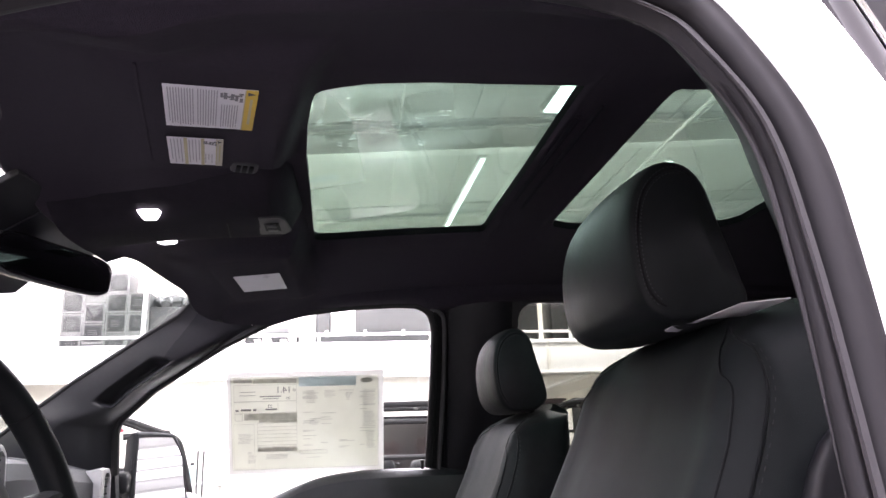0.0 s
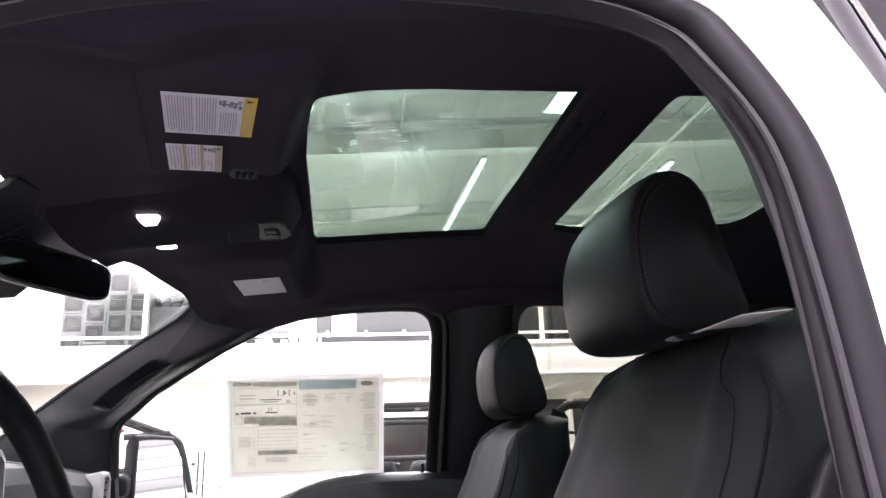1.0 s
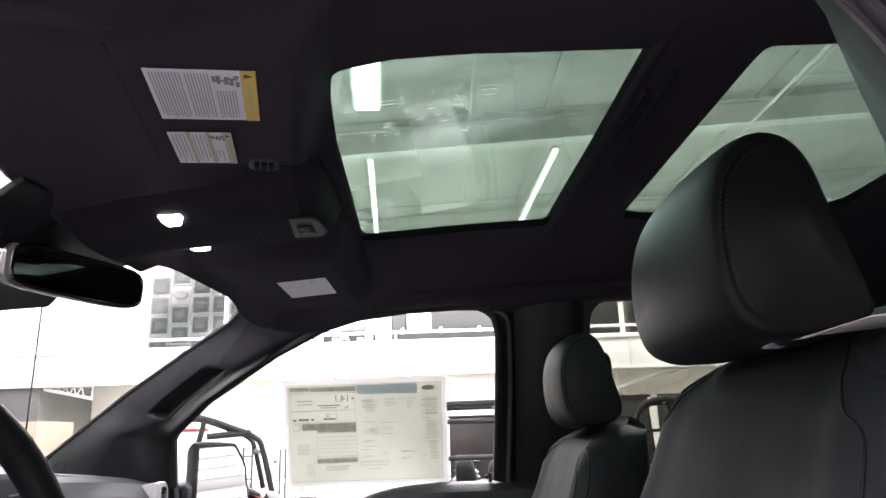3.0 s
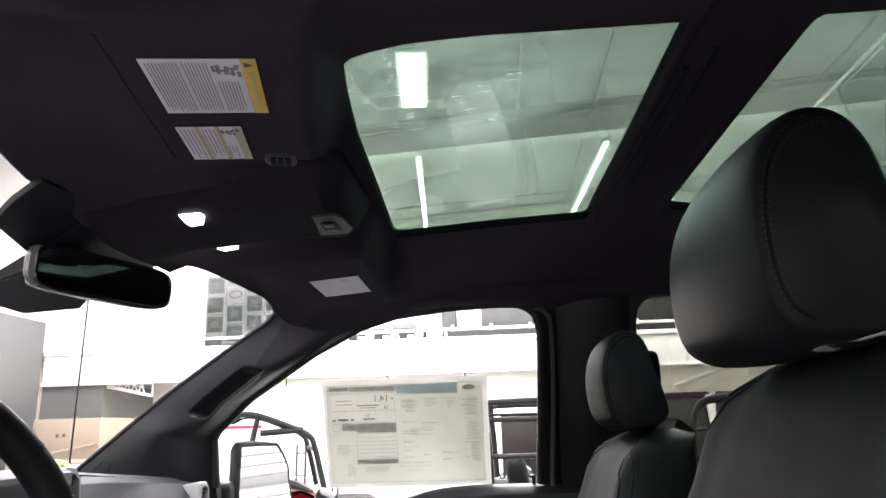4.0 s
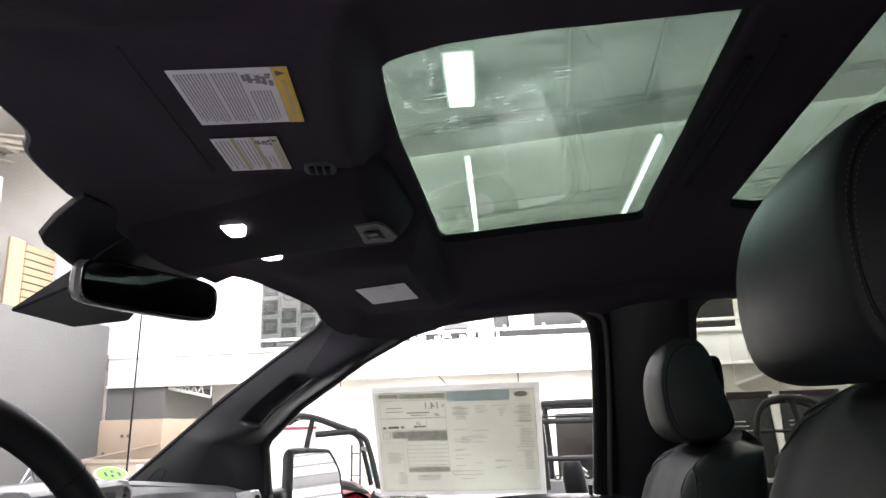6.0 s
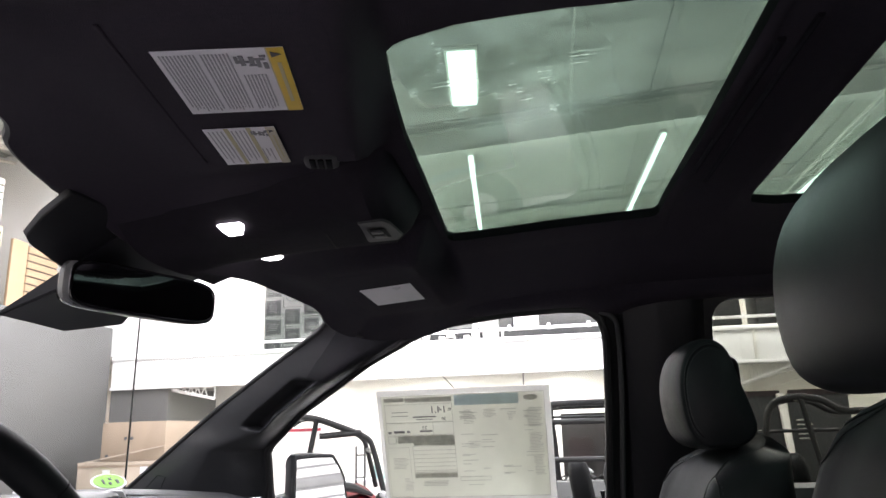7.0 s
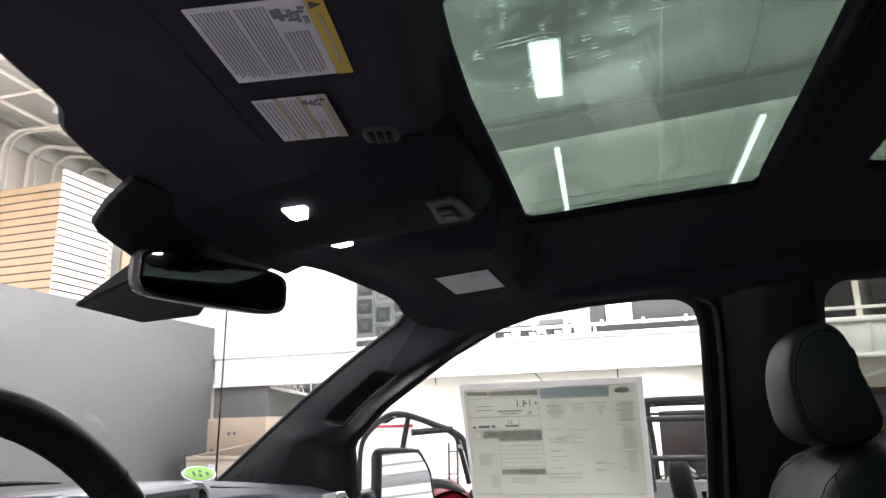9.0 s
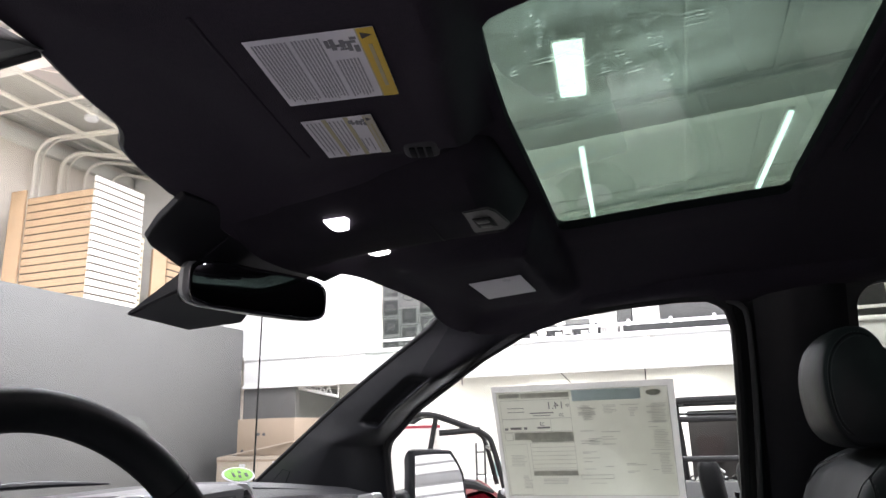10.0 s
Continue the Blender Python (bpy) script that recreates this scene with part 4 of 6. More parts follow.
tube(bm, [(p.x, p.y, drop(p.x, p.y) + 0.0005) for p in ring if p.y > 0.40], 0.003, 8)
part("roof_opening_bead", bm, M_LINER, truck, "raised bead round the glass roof opening")
bm = bmesh.new()
tube(bm, [(x, y, drop(x, y) + 0.008) for x, y in header_pts], 0.007, 8)
part("windshield_header_trim", bm, M_TRIM, truck)

# roof skin with its two openings closed by glass
for nm, loop in (("front_roof_glass", OPEN_FRONT), ("rear_roof_glass", OPEN_REAR)):
    bm = bmesh.new()
    cx, cy = sum(p[0] for p in loop) / len(loop), 0.0
    L = [(cx + (x - cx) * 1.12, y * 1.12) for x, y in loop]
    grid = []
    for k in range(13):
        f = -1 + k / 6
        xs = [p[0] for p in L]
        grid.append([(min(xs) + (max(xs) - min(xs)) * j / 12, f * 0.46, drop(min(xs) + (max(xs) - min(xs)) * j / 12, f * 0.36) + 0.018) for j in range(13)])
    sheet(bm, grid, 0.005, (0, 0, 1))
    g = part(nm, bm, M_ROOFGLASS, truck, "tinted glass roof panel with smears")
bm = bmesh.new()
for x0, x1, y0, y1 in ((None, 1.45, -0.74, -0.47), (None, 1.45, 0.47, 0.74), (None, -0.49, -0.47, 0.47), (0.05, 0.11, -0.47, 0.47), (0.68, 1.45, -0.47, 0.47)):
    grid = []
    for i in range(13):
        row = []
        for j in range(9):
            y = y0 + (y1 - y0) * j / 8
            a = x0 if x0 is not None else float(np.interp(y, [p[1] for p in HEADER], [p[0] for p in HEADER])) + 0.012
            x = a + (x1 - a) * i / 12
            row.append((x, y, drop(x, y) + 0.026))
        grid.append(row)
    sheet(bm, grid, 0.02, (0, 0, 1))
part("roof_panel", bm, M_PAINT, truck)
bm = bmesh.new()
tube(bm, [(0.034, -0.26, drop(0.034, 0.26) - 0.002), (0.016, 0.14, drop(0.016, 0.14) - 0.002)], 0.005, 8)
tube(bm, [(0.060, -0.30, drop(0.06, 0.3) - 0.001), (0.044, 0.20, drop(0.044, 0.2) - 0.001)], 0.004, 8)
part("roof_rail", bm, M_CONSOLE, truck)


# ---- sides of the cab: window lines on a leaning plane
def side_y(z, off=0.0):
    return 1.3947 - 0.38 * z + off


WINDOW = [(-0.99, 1.30), (-0.982, 1.435), (-0.878, 1.524), (-0.69, 1.637), (-0.56, 1.698), (-0.47, 1.722), (-0.34, 1.736), (-0.21, 1.741), (-0.145, 1.738), (-0.112, 1.718), (-0.098, 1.67), (-0.102, 1.524), (-0.113, 1.29)]
SILL = [(-1.0, 1.14), (-0.75, 1.15), (-0.65, 1.18), (-0.565, 1.218), (-0.437, 1.266), (-0.307, 1.283), (-0.10, 1.285), (0.12, 1.285)]
SCREEN_EDGE = [(-1.45, 0.815, 1.27), (-1.348, 0.798, 1.339), (-1.066, 0.738, 1.54), (-0.90, 0.708, 1.645), (-0.79, 0.688, 1.712), (-0.755, 0.675, 1.745)]


DRIVER_SCREEN_EDGE = [(-1.45, 0.815, 1.27), (-1.066, 0.738, 1.54), (-0.90, 0.708, 1.640), (-0.77, 0.645, 1.710), (-0.70, 0.574, 1.755), (-0.673, 0.560, 1.768)]


def soft(a, b, t):
    """0 below a, 1 above b, smooth between."""
    f = min(1.0, max(0.0, (t - a) / (b - a)))
    return f * f * (3 - 2 * f)


def cab_side(s):
    """s = 1: the passenger side, s = -1: the driver side, whose door stands open."""
    def q(pts):
        return [Vector((p[0], s * p[1], p[2])) for p in pts]
    # A-pillar between the windscreen edge and the side window
    LONG, WIDE = 170, 84
    inner = even_line(q(SCREEN_EDGE if s > 0 else DRIVER_SCREEN_EDGE), LONG)
    outer = even_line(q([(-1.10, side_y(1.16), 1.16), (-0.99, side_y(1.3), 1.30), (-0.982, side_y(1.435), 1.435), (-0.878, side_y(1.524), 1.524), (-0.69, side_y(1.637), 1.637), (-0.60, side_y(1.683), 1.683)]), LONG)
    bm = bmesh.new()
    grid = []
    for n, (a, b) in enumerate(zip(inner, outer)):
        u = n / (LONG - 1)
        # a grab recess runs along the middle: deep behind a rounded bar, open towards the windscreen
        hold = soft(0.512, 0.532, u) * (1 - soft(0.735, 0.775, u))
        peak = 0.42 + 0.30 * soft(0.40, 0.53, u)
        fade = soft(0.76, 1.0, u)
        row = []
        for k in range(WIDE):
            f = k / (WIDE - 1)
            p = a.lerp(b, f)
            rise_f = f / peak if f < peak else (1 - f) / (1 - peak)
            ridge = (1 - abs(1 - rise_f) ** (1.5 if f < peak else 2.4)) * (1 - fade)
            centre = 0.640 - 0.28 * (u - 0.63)
            dig = soft(centre - 0.22, centre + 0.04, f) ** 0.8 * (1 - soft(centre + 0.072, centre + 0.092, f)) * hold
            bar = math.exp(-((f - centre - 0.115) / 0.026) ** 2)
            bulge = -0.036 * dig + 0.005 * bar * hold
            row.append(p + Vector((-0.004, -s * 0.050, -0.018)) * ridge + Vector((0.35 * bulge, -s * bulge, -0.1 * bulge)))
        grid.append(row)
    sheet(bm, grid, 0.03, (-0.4, s * 1.0, 0.25))
    trim = part("a_pillar_trim", bm, M_PILLAR, truck, "moulded black windscreen pillar trim with a grab recess", sharp=60)
    # the upper end takes the darker trim material
    trim.data.materials.append(M_TRIM)
    for f in trim.data.polygons:
        at = min(f.vertices) % (LONG * WIDE)
        u, w = at // WIDE / (LONG - 1), at % WIDE / (WIDE - 1)
        if u > 0.775 and w > 0.52 - 1.9 * (u - 0.775):
            f.material_index = 1
    end = grid[-1]
    bm = bmesh.new()
    tube(bm, [p + Vector((-0.004, s * 0.002, 0.0)) for p in inner], 0.006, 8)
    part("screen_edge_rubber", bm, M_RUBBER, truck)
    bm = bmesh.new()
    tube(bm, [grid[n][k] + Vector((0, -s * 0.0004, 0)) for n, k in ((31, 9), (43, 8), (44, 14), (37, 17), (31, 14))], 0.0008, 5, closed=True)
    part("moulded_mark", bm, M_PIPING, truck)
    # header between the window top and the headliner, growing out of the pillar's end
    low = even_line(q(([(-0.60, side_y(1.683), 1.683)] if s > 0 else [(-0.69, side_y(1.637), 1.637)]) + [(x, side_y(z), z) for x, z in WINDOW[4:10]] + [(0.146, side_y(1.745), 1.745), (0.6, side_y(1.75), 1.75), (1.2, side_y(1.74), 1.74)]), 60)
    bm = bmesh.new()
    grid = []
    for n, p in enumerate(low):
        top = Vector((p.x, s * 0.66, drop(p.x, s * 0.66) + 0.006)) if s > 0 else Vector((p.x, -0.690, drop(p.x, -0.690) - 0.0015))
        blend = soft(0, 9, n) if s > 0 else 1.0
        row = []
        for k in range(9):
            f = k / 8
            m = p.lerp(top, f) + Vector((0, -s * 0.014, -0.012)) * math.sin(math.pi * f) * (1.0 if s > 0 else 0.3)
            if s < 0 and -0.72 < m.y:
                m.z = min(m.z, drop(m.x, m.y) - 0.0015)
            at = (1 - f) * (WIDE - 1)
            e = end[int(at)].lerp(end[min(WIDE - 1, int(at) + 1)], at - int(at))
            row.append((e + Vector((p.x + 0.60, 0, p.z - 1.683))).lerp(m, blend))
        grid.append(row)
    sheet(bm, grid, 0.02, (0, s * 0.6, 0.8))
    part("roof_side_trim", bm, M_LINER, truck, sharp=60)


cab_side(1)
cab_side(-1)


# passenger door: frame, glass, panel
bm = bmesh.new()
line = [Vector((x, side_y(z) - 0.004, z)) for x, z in WINDOW]
tube(bm, even_line(line, 60), 0.011, 8)
part("window_seal", bm, M_RUBBER, truck, "black rubber window channel")
bm = bmesh.new()
gz = [1.10, 1.30, 1.45, 1.6, 1.78]
sheet(bm, [[(-1.03 + 0.98 * j / 8, 1.455 - 0.38 * z + 0.006 * math.sin(math.pi * i / 4), z) for j in range(9)] for i, z in enumerate(gz)], 0.004, (0, 1, 0.38))
part("side_glass", bm, M_GLASS, truck, "clear front passenger window")
bm = bmesh.new()
sheet(bm, [[(0.10 + 0.95 * j / 8, 1.455 - 0.38 * z + 0.006 * math.sin(math.pi * i / 4), z) for j in range(9)] for i, z in enumerate(gz)], 0.004, (0, 1, 0.38))
part("side_glass", bm, M_DARKGLASS, truck, "tinted rear passenger window")
# front upright of the window with the mirror sail
bm = bmesh.new()
sheet(bm, [[(-1.06, side_y(z, 0.01), z), (-1.02, side_y(z, -0.012), z), (-0.992, side_y(z, 0.0), z)] for z in (1.1, 1.2, 1.3, 1.38, 1.44)], 0.03, (0, 1, 0.3))
part("window_upright", bm, M_TRIM, truck)
# door panel with its sloping top
bm = bmesh.new()
sill = [Vector((x, 0, z)) for x, z in SILL]
sill = smooth_line(sill, 40)
grid = []
for p in sill:
    z = p.z
    y0 = side_y(z, 0.015)
    grid.append([(p.x, y0 + 0.03, z - 0.004), (p.x, y0, z), (p.x, y0 - 0.035, z - 0.004), (p.x, y0 - 0.055, z - 0.02), (p.x, y0 - 0.065, z - 0.06), (p.x, y0 - 0.06, z - 0.2), (p.x, y0 - 0.07, 0.7)])
sheet(bm, grid, 0.03, (0, 1, 0))
part("door_panel", bm, M_SOFT, truck, "black moulded passenger door panel")
bm = bmesh.new()
tube(bm, [(-0.13, 0.915, 1.28), (-0.13, 0.915, 1.30)], [0.0055, 0.0045], 10)
tube(bm, [(-0.13, 0.915, 1.298), (-0.13, 0.915, 1.308)], [0.005, 0.0065], 10)
part("lock_knob", bm, M_TRIM, truck)

# B-pillar on the passenger side
bm = bmesh.new()
grid = []
for z in (0.7, 1.0, 1.29, 1.4, 1.524, 1.62, 1.67, 1.70, 1.735, 1.765):
    y = side_y(z)
    grid.append([(-0.098, y + 0.034, z), (-0.066, y + 0.018, z), (-0.058, y - 0.008, z), (-0.03, y - 0.026, z), (0.03, y - 0.032, z), (0.09, y - 0.028, z), (0.125, y - 0.012, z), (0.146, y + 0.02, z)])
sheet(bm, grid, 0.02, (0, 1, 0))
part("b_pillar_trim", bm, M_TRIM, truck)
bm = bmesh.new()
edge = [(-0.112, 1.728), (-0.085, 1.715), (-0.072, 1.68), (-0.072, 1.524), (-0.083, 1.29), (-0.09, 1.0)]
tube(bm, smooth_line([(x, side_y(z) - 0.012, z) for x, z in edge], 30), 0.0065, 8)
part("door_seal", bm, M_SEALGREY, truck, "grey door weatherstrip")
bm = bmesh.new()
sheet(bm, [[(-0.108, side_y(z, 0.005), z), (-0.095, side_y(z, -0.006), z), (-0.075, side_y(z, 0.004), z)] for z in (1.0, 1.29, 1.5, 1.66, 1.72)], 0.03, (0, 1, 0.2))
part("door_frame", bm, M_RUBBER, truck)
bm = bmesh.new()
ovalbox(bm, pose(0.168, 0.765, 1.562, 0, 0, 0), 0.026, 0.016, 0.050, 3.5)
part("belt_guide", bm, M_PIPING, truck, "black seat belt guide")
bm = bmesh.new()
sheet(bm, [[(0.135, 0.772 + 0.03 * k, 1.55 - 0.2 * k), (0.165, 0.772 + 0.03 * k, 1.55 - 0.2 * k)] for k in range(5)], 0.003, (0, 1, 0))
part("seat_belt", bm, M_PIPING, truck)
bm = bmesh.new()
arc = [(0.193 - 0.050 * math.sin(a), 1.692 + 0.050 * math.cos(a)) for a in [math.pi / 2 * k / 8 for k in range(9)]]
plate(bm, [(x, side_y(z, -0.012), z) for x, z in [(0.12, 1.80), (1.02, 1.80), (1.02, 1.29), (0.80, 1.29), (0.78, 1.742), (0.40, 1.742)] + arc + [(0.143, 1.29), (0.12, 1.29)]], (0, 0.02, 0))
part("rear_door_frame", bm, M_RUBBER, truck, "black rear window surround")
# rear door on the passenger side
bm = bmesh.new()
sheet(bm, [[(0.14, side_y(1.31, d), z), (0.6, side_y(1.31, d), z), (1.3, side_y(1.31, d), z)] for d, z in ((0.02, 1.315), (-0.03, 1.31), (-0.05, 1.28), (-0.06, 1.0), (-0.06, 0.6))], 0.03, (0, 1, 0))
part("rear_door_panel", bm, M_SOFT, truck)
bm = bmesh.new()
sheet(bm, [[(1.0, side_y(z), z), (1.1, side_y(z, -0.03), z), (1.3, side_y(z, -0.06), z), (1.42, 0.55, z)] for z in (0.6, 1.0, 1.3, 1.5, 1.65, 1.8)], 0.03, (0.3, 1, 0))
part("c_pillar_trim", bm, M_TRIM, truck)
bm = bmesh.new()
sheet(bm, [[(1.0, -side_y(z), z), (1.1, -side_y(z, -0.03), z), (1.3, -side_y(z, -0.06), z), (1.42, -0.55, z)] for z in (0.6, 1.0, 1.3, 1.5, 1.65, 1.8)], 0.03, (0.3, -1, 0))
part("c_pillar_trim", bm, M_TRIM, truck)
bm = bmesh.new()
for lo, hi in (((1.40, -0.7, 0.5), (1.44, 0.7, 1.36)), ((1.40, -0.7, 1.70), (1.44, 0.7, 1.84)), ((1.40, -0.7, 1.36), (1.44, -0.58, 1.70)), ((1.40, 0.58, 1.36), (1.44, 0.7, 1.70))):
    box(bm, lo, hi)
part("rear_wall_trim", bm, M_TRIM, truck)
bm = bmesh.new()
box(bm, (1.415, -0.6, 1.34), (1.42, 0.6, 1.72))
part("rear_window", bm, M_REARGLASS, truck)

# driver side door opening: trim, seals, white body
def opening(off, dx, top, lean=0.0):
    """The rear and top edge of the driver door opening, outside by off."""
    pts = [(-0.07 - 0.05 + dx, 0.7), (-0.10 + dx, 1.2), (-0.085 + dx, 1.35), (-0.074 + dx, 1.47), (-0.073 + dx, 1.56), (-0.078 + dx, 1.62 + top), (-0.10 + dx, 1.655 + top), (-0.16 + dx, 1.68 + top), (-0.30, 1.69 + top), (-0.45, 1.675 + top), (-0.56, 1.635 + top), (-0.70, 1.56 + top), (-0.90, 1.44 + top), (-1.02, 1.36 + top)]
    if lean:
        pts = [(x - lean * max(0.0, 1.55 - z) - (0.013 if 1.60 < z < 1.72 and x > -0.2 + dx else 0.0), z) for x, z in pts]
    return smooth_line([(x, -side_y(z, off), z) for x, z in pts], 70)


bm = bmesh.new()
a, b, c, d = opening(-0.12, 0.134, 0.10), opening(-0.05, 0.085, 0.065), opening(0.05, 0.014, 0.012, 0.07), opening(0.062, 0.013, 0.003, 0.08)
# broad on the pillar behind the seat, narrow and tucked up along the roof
flat_a, flat_b = opening(0.0, 0.17, 0.13), opening(0.02, 0.075, 0.06)
a = [p.lerp(q, soft(0.06, 0.16, -r.x)) for p, q, r in zip(a, flat_a, c)]
b = [p.lerp(q, soft(0.06, 0.16, -r.x)) for p, q, r in zip(b, flat_b, c)]
sheet(bm, [smooth_line(r, 14) for r in zip(a, b, c, d)], 0.015, (0.2, -1, 0.2))
part("door_opening_trim", bm, M_BPILLAR, truck, "black moulded door opening trim")
bm = bmesh.new()
tube(bm, opening(0.064, 0.0185, 0.011, 0.10), 0.0065, 16)
part("door_opening_seal", bm, M_SEAL, truck, "grey rubber weatherstrip round the door opening")
bm = bmesh.new()
tube(bm, opening(0.066, 0.036, 0.027, 0.12), 0.0130, 24)
part("outer_seal", bm, M_SEAL, truck)
bm = bmesh.new()
a, b, c, d = opening(0.070, 0.044, 0.036, 0.14), opening(0.094, 0.050, 0.048, 0.14), opening(0.106, 0.060, 0.06, 0.14), opening(0.110, 0.074, 0.08, 0.14)
sheet(bm, [smooth_line(r, 14) for r in zip(a, b, c, d)][:52], 0.01, (0.3, 1, -0.2))
part("body_side", bm, M_PAINT, truck, "white painted door jamb")
bm = bmesh.new()
sheet(bm, [[(0.015, -side_y(z, 0.095), z), (0.02, -side_y(z, 0.122), z), (0.5, -side_y(z, 0.13), z), (1.2, -side_y(z, 0.12), z)] for z in (0.6, 1.0, 1.27, 1.30)], 0.02, (0, 1, 0))
part("rear_door", bm, M_PAINT, truck, "white painted rear door edge")
# the edge's turn away from the lamps is given by its dark grey colour
bm = bmesh.new()
sheet(bm, [[(-0.008, -side_y(z, 0.100), z), (-0.003, -side_y(z, 0.109), z), (0.006, -side_y(z, 0.112), z), (0.014, -side_y(z, 0.110), z), (0.019, -side_y(z, 0.104), z)] for z in (1.29, 1.4, 1.55, 1.7, 1.8)], 0.02, (0, 1, 0))
part("rear_door_edge", bm, M_EDGE, truck, "rear door edge with its shade put into a dark grey")
bm = bmesh.new()
sheet(bm, [[(0.0235, -side_y(z, 0.106), z), (0.045, -side_y(z, 0.110), z), (0.085, -side_y(z, 0.110), z), (0.14, -side_y(z, 0.105), z)] for z in (1.29, 1.4, 1.55, 1.7, 1.8)], 0.02, (0, 1, 0))
part("rear_window_trim", bm, M_SEAL, truck)
bm = bmesh.new()
tube(bm, [(0.0212, -side_y(z, 0.108), z) for z in (1.29, 1.4, 1.55, 1.7, 1.8)], 0.0025, 8)
part("bright_strip", bm, M_CHROME, truck, "thin chrome window strip")
bm = bmesh.new()
sheet(bm, [[(0.13 + 0.9 * j / 6, -side_y(z, 0.10), z) for j in range(7)] for z in gz], 0.004, (0, 1, 0))
part("side_glass", bm, M_DARKGLASS, truck, "tinted rear window")

# windscreen
bm = bmesh.new()
grid = []
for i in range(9):
    f = i / 8
    row = []
    for j in range(17):
        s = -1 + j / 8
        xt, zt = -0.76 + 0.02 * s * s, 1.803 - 0.03 * s * s
        xb, zb = -1.52 + 0.13 * s * s, 1.347 - 0.05 * s * s
        row.append((xt + (xb - xt) * f, s * (0.70 + 0.13 * f), zt + (zb - zt) * f + 0.006 * math.sin(math.pi * f)))
    grid.append(row)
sheet(bm, grid, 0.005, (-0.5, 0, 0.86))
part("windscreen", bm, M_GLASS, truck, "clear windscreen")

# outer body: hood, fenders, lower sides
bm = bmesh.new()
sheet(bm, [[(x, y, 1.30 - 0.05 * (y / 0.9) ** 2 + 0.06 * (x + 1.5) * 0.4) for y in (-0.92, -0.6, -0.3, 0, 0.3, 0.6, 0.92)] for x in (-1.50, -1.9, -2.3, -2.7)], 0.03, (0, 0, -1))
part("hood", bm, M_PAINT, truck)
for s in (-1, 1):
    bm = bmesh.new()
    sheet(bm, [[(-2.7, s * 1.0, z), (-2.0, s * 1.0, z), (-1.3, s * 1.0, z), (-1.05, s * 0.99, z)] for z in (0.5, 0.9, 1.15, 1.19)], 0.03, (0, -s, 0))
    part("fender", bm, M_PAINT, truck)
bm = bmesh.new()
sheet(bm, [[(-1.05, 1.0, z), (0.0, 1.0, z), (1.4, 1.0, z)] for z in (0.5, 0.9, 1.15, 1.20)], 0.03, (0, -1, 0))
part("lower_body", bm, M_PAINT, truck)
bm = bmesh.new()
box(bm, (-1.5, -0.98, 0.45), (1.42, 0.98, 0.55))
part("cab_floor", bm, M_RUBBER, truck)
for s in (-1, 1):
    bm = bmesh.new()
    grid = []
    for k in range(25):
        x = 1.50 + 1.75 * k / 24
        arch = 0.42 + math.sqrt(max(0.0, 0.47 ** 2 - (x - 2.42) ** 2)) if abs(x - 2.42) < 0.47 else 0.50
        grid.append([(x, s * 0.99, max(0.50, arch)), (x, s * 1.0, 0.95), (x, s * 0.985, 1.28), (x, s * 0.94, 1.31), (x, s * 0.90, 1.28), (x, s * 0.90, 0.85)])
    sheet(bm, grid, 0.02, (0, -s, 0))
    part("bed_side", bm, M_PAINT, truck)
bm = bmesh.new()
box(bm, (1.50, -0.90, 0.78), (3.25, 0.90, 0.85))
part("bed_floor", bm, M_RUBBER, truck)
bm = bmesh.new()
box(bm, (3.22, -0.93, 0.72), (3.30, 0.93, 1.28), 0.02, 3)
part("tailgate", bm, M_PAINT, truck)
bm = bmesh.new()
box(bm, (1.46, -0.93, 0.50), (1.52, 0.93, 1.30), 0.015)
part("bed_front", bm, M_PAINT, truck)
bm = bmesh.new()
box(bm, (-2.80, -0.95, 0.75), (-2.68, 0.95, 1.22), 0.04, 3)
part("front_panel", bm, M_PAINT, truck)
for k in range(4):
    bm = bmesh.new()
    box(bm, (-2.83, -0.60, 0.80 + 0.09 * k), (-2.79, 0.60, 0.85 + 0.09 * k), 0.012, 2)
    part("grille_bar", bm, M_GLOSS, truck)
for x0, x1 in ((-2.90, -2.72), (3.28, 3.42)):
    bm = bmesh.new()
    box(bm, (x0, -0.98, 0.48), (x1, 0.98, 0.70), 0.04, 3)
    part("bumper", bm, M_CHROME, truck)
for s in (-1, 1):
    bm = bmesh.new()
    ovalbox(bm, pose(-2.76, s * 0.80, 1.06), 0.06, 0.15, 0.11, 4)
    part("headlight", bm, M_SILVER, truck)
# open driver door, swung wide on its front hinge
dm = pose(-1.02, -0.985, 0, 0, 0, -112)
bm = bmesh.new()
box(bm, (0.0, -0.03, 0.55), (1.0, 0.07, 1.27), 0.03, 3, dm)
part("driver_door_skin", bm, M_PAINT, truck, "white open driver door")
bm = bmesh.new()
box(bm, (0.03, 0.072, 0.60), (0.97, 0.115, 1.24), 0.03, 3, dm)
part("driver_door_trim", bm, M_SOFT, truck)
bm = bmesh.new()
tube(bm, [dm @ Vector(p) for p in ((0.05, 0.03, 1.26), (0.18, 0.06, 1.45), (0.42, 0.12, 1.66), (0.60, 0.14, 1.72), (0.90, 0.14, 1.70), (0.96, 0.10, 1.55), (0.98, 0.03, 1.26))], 0.02, 8)
part("driver_door_frame", bm, M_PAINT, truck)
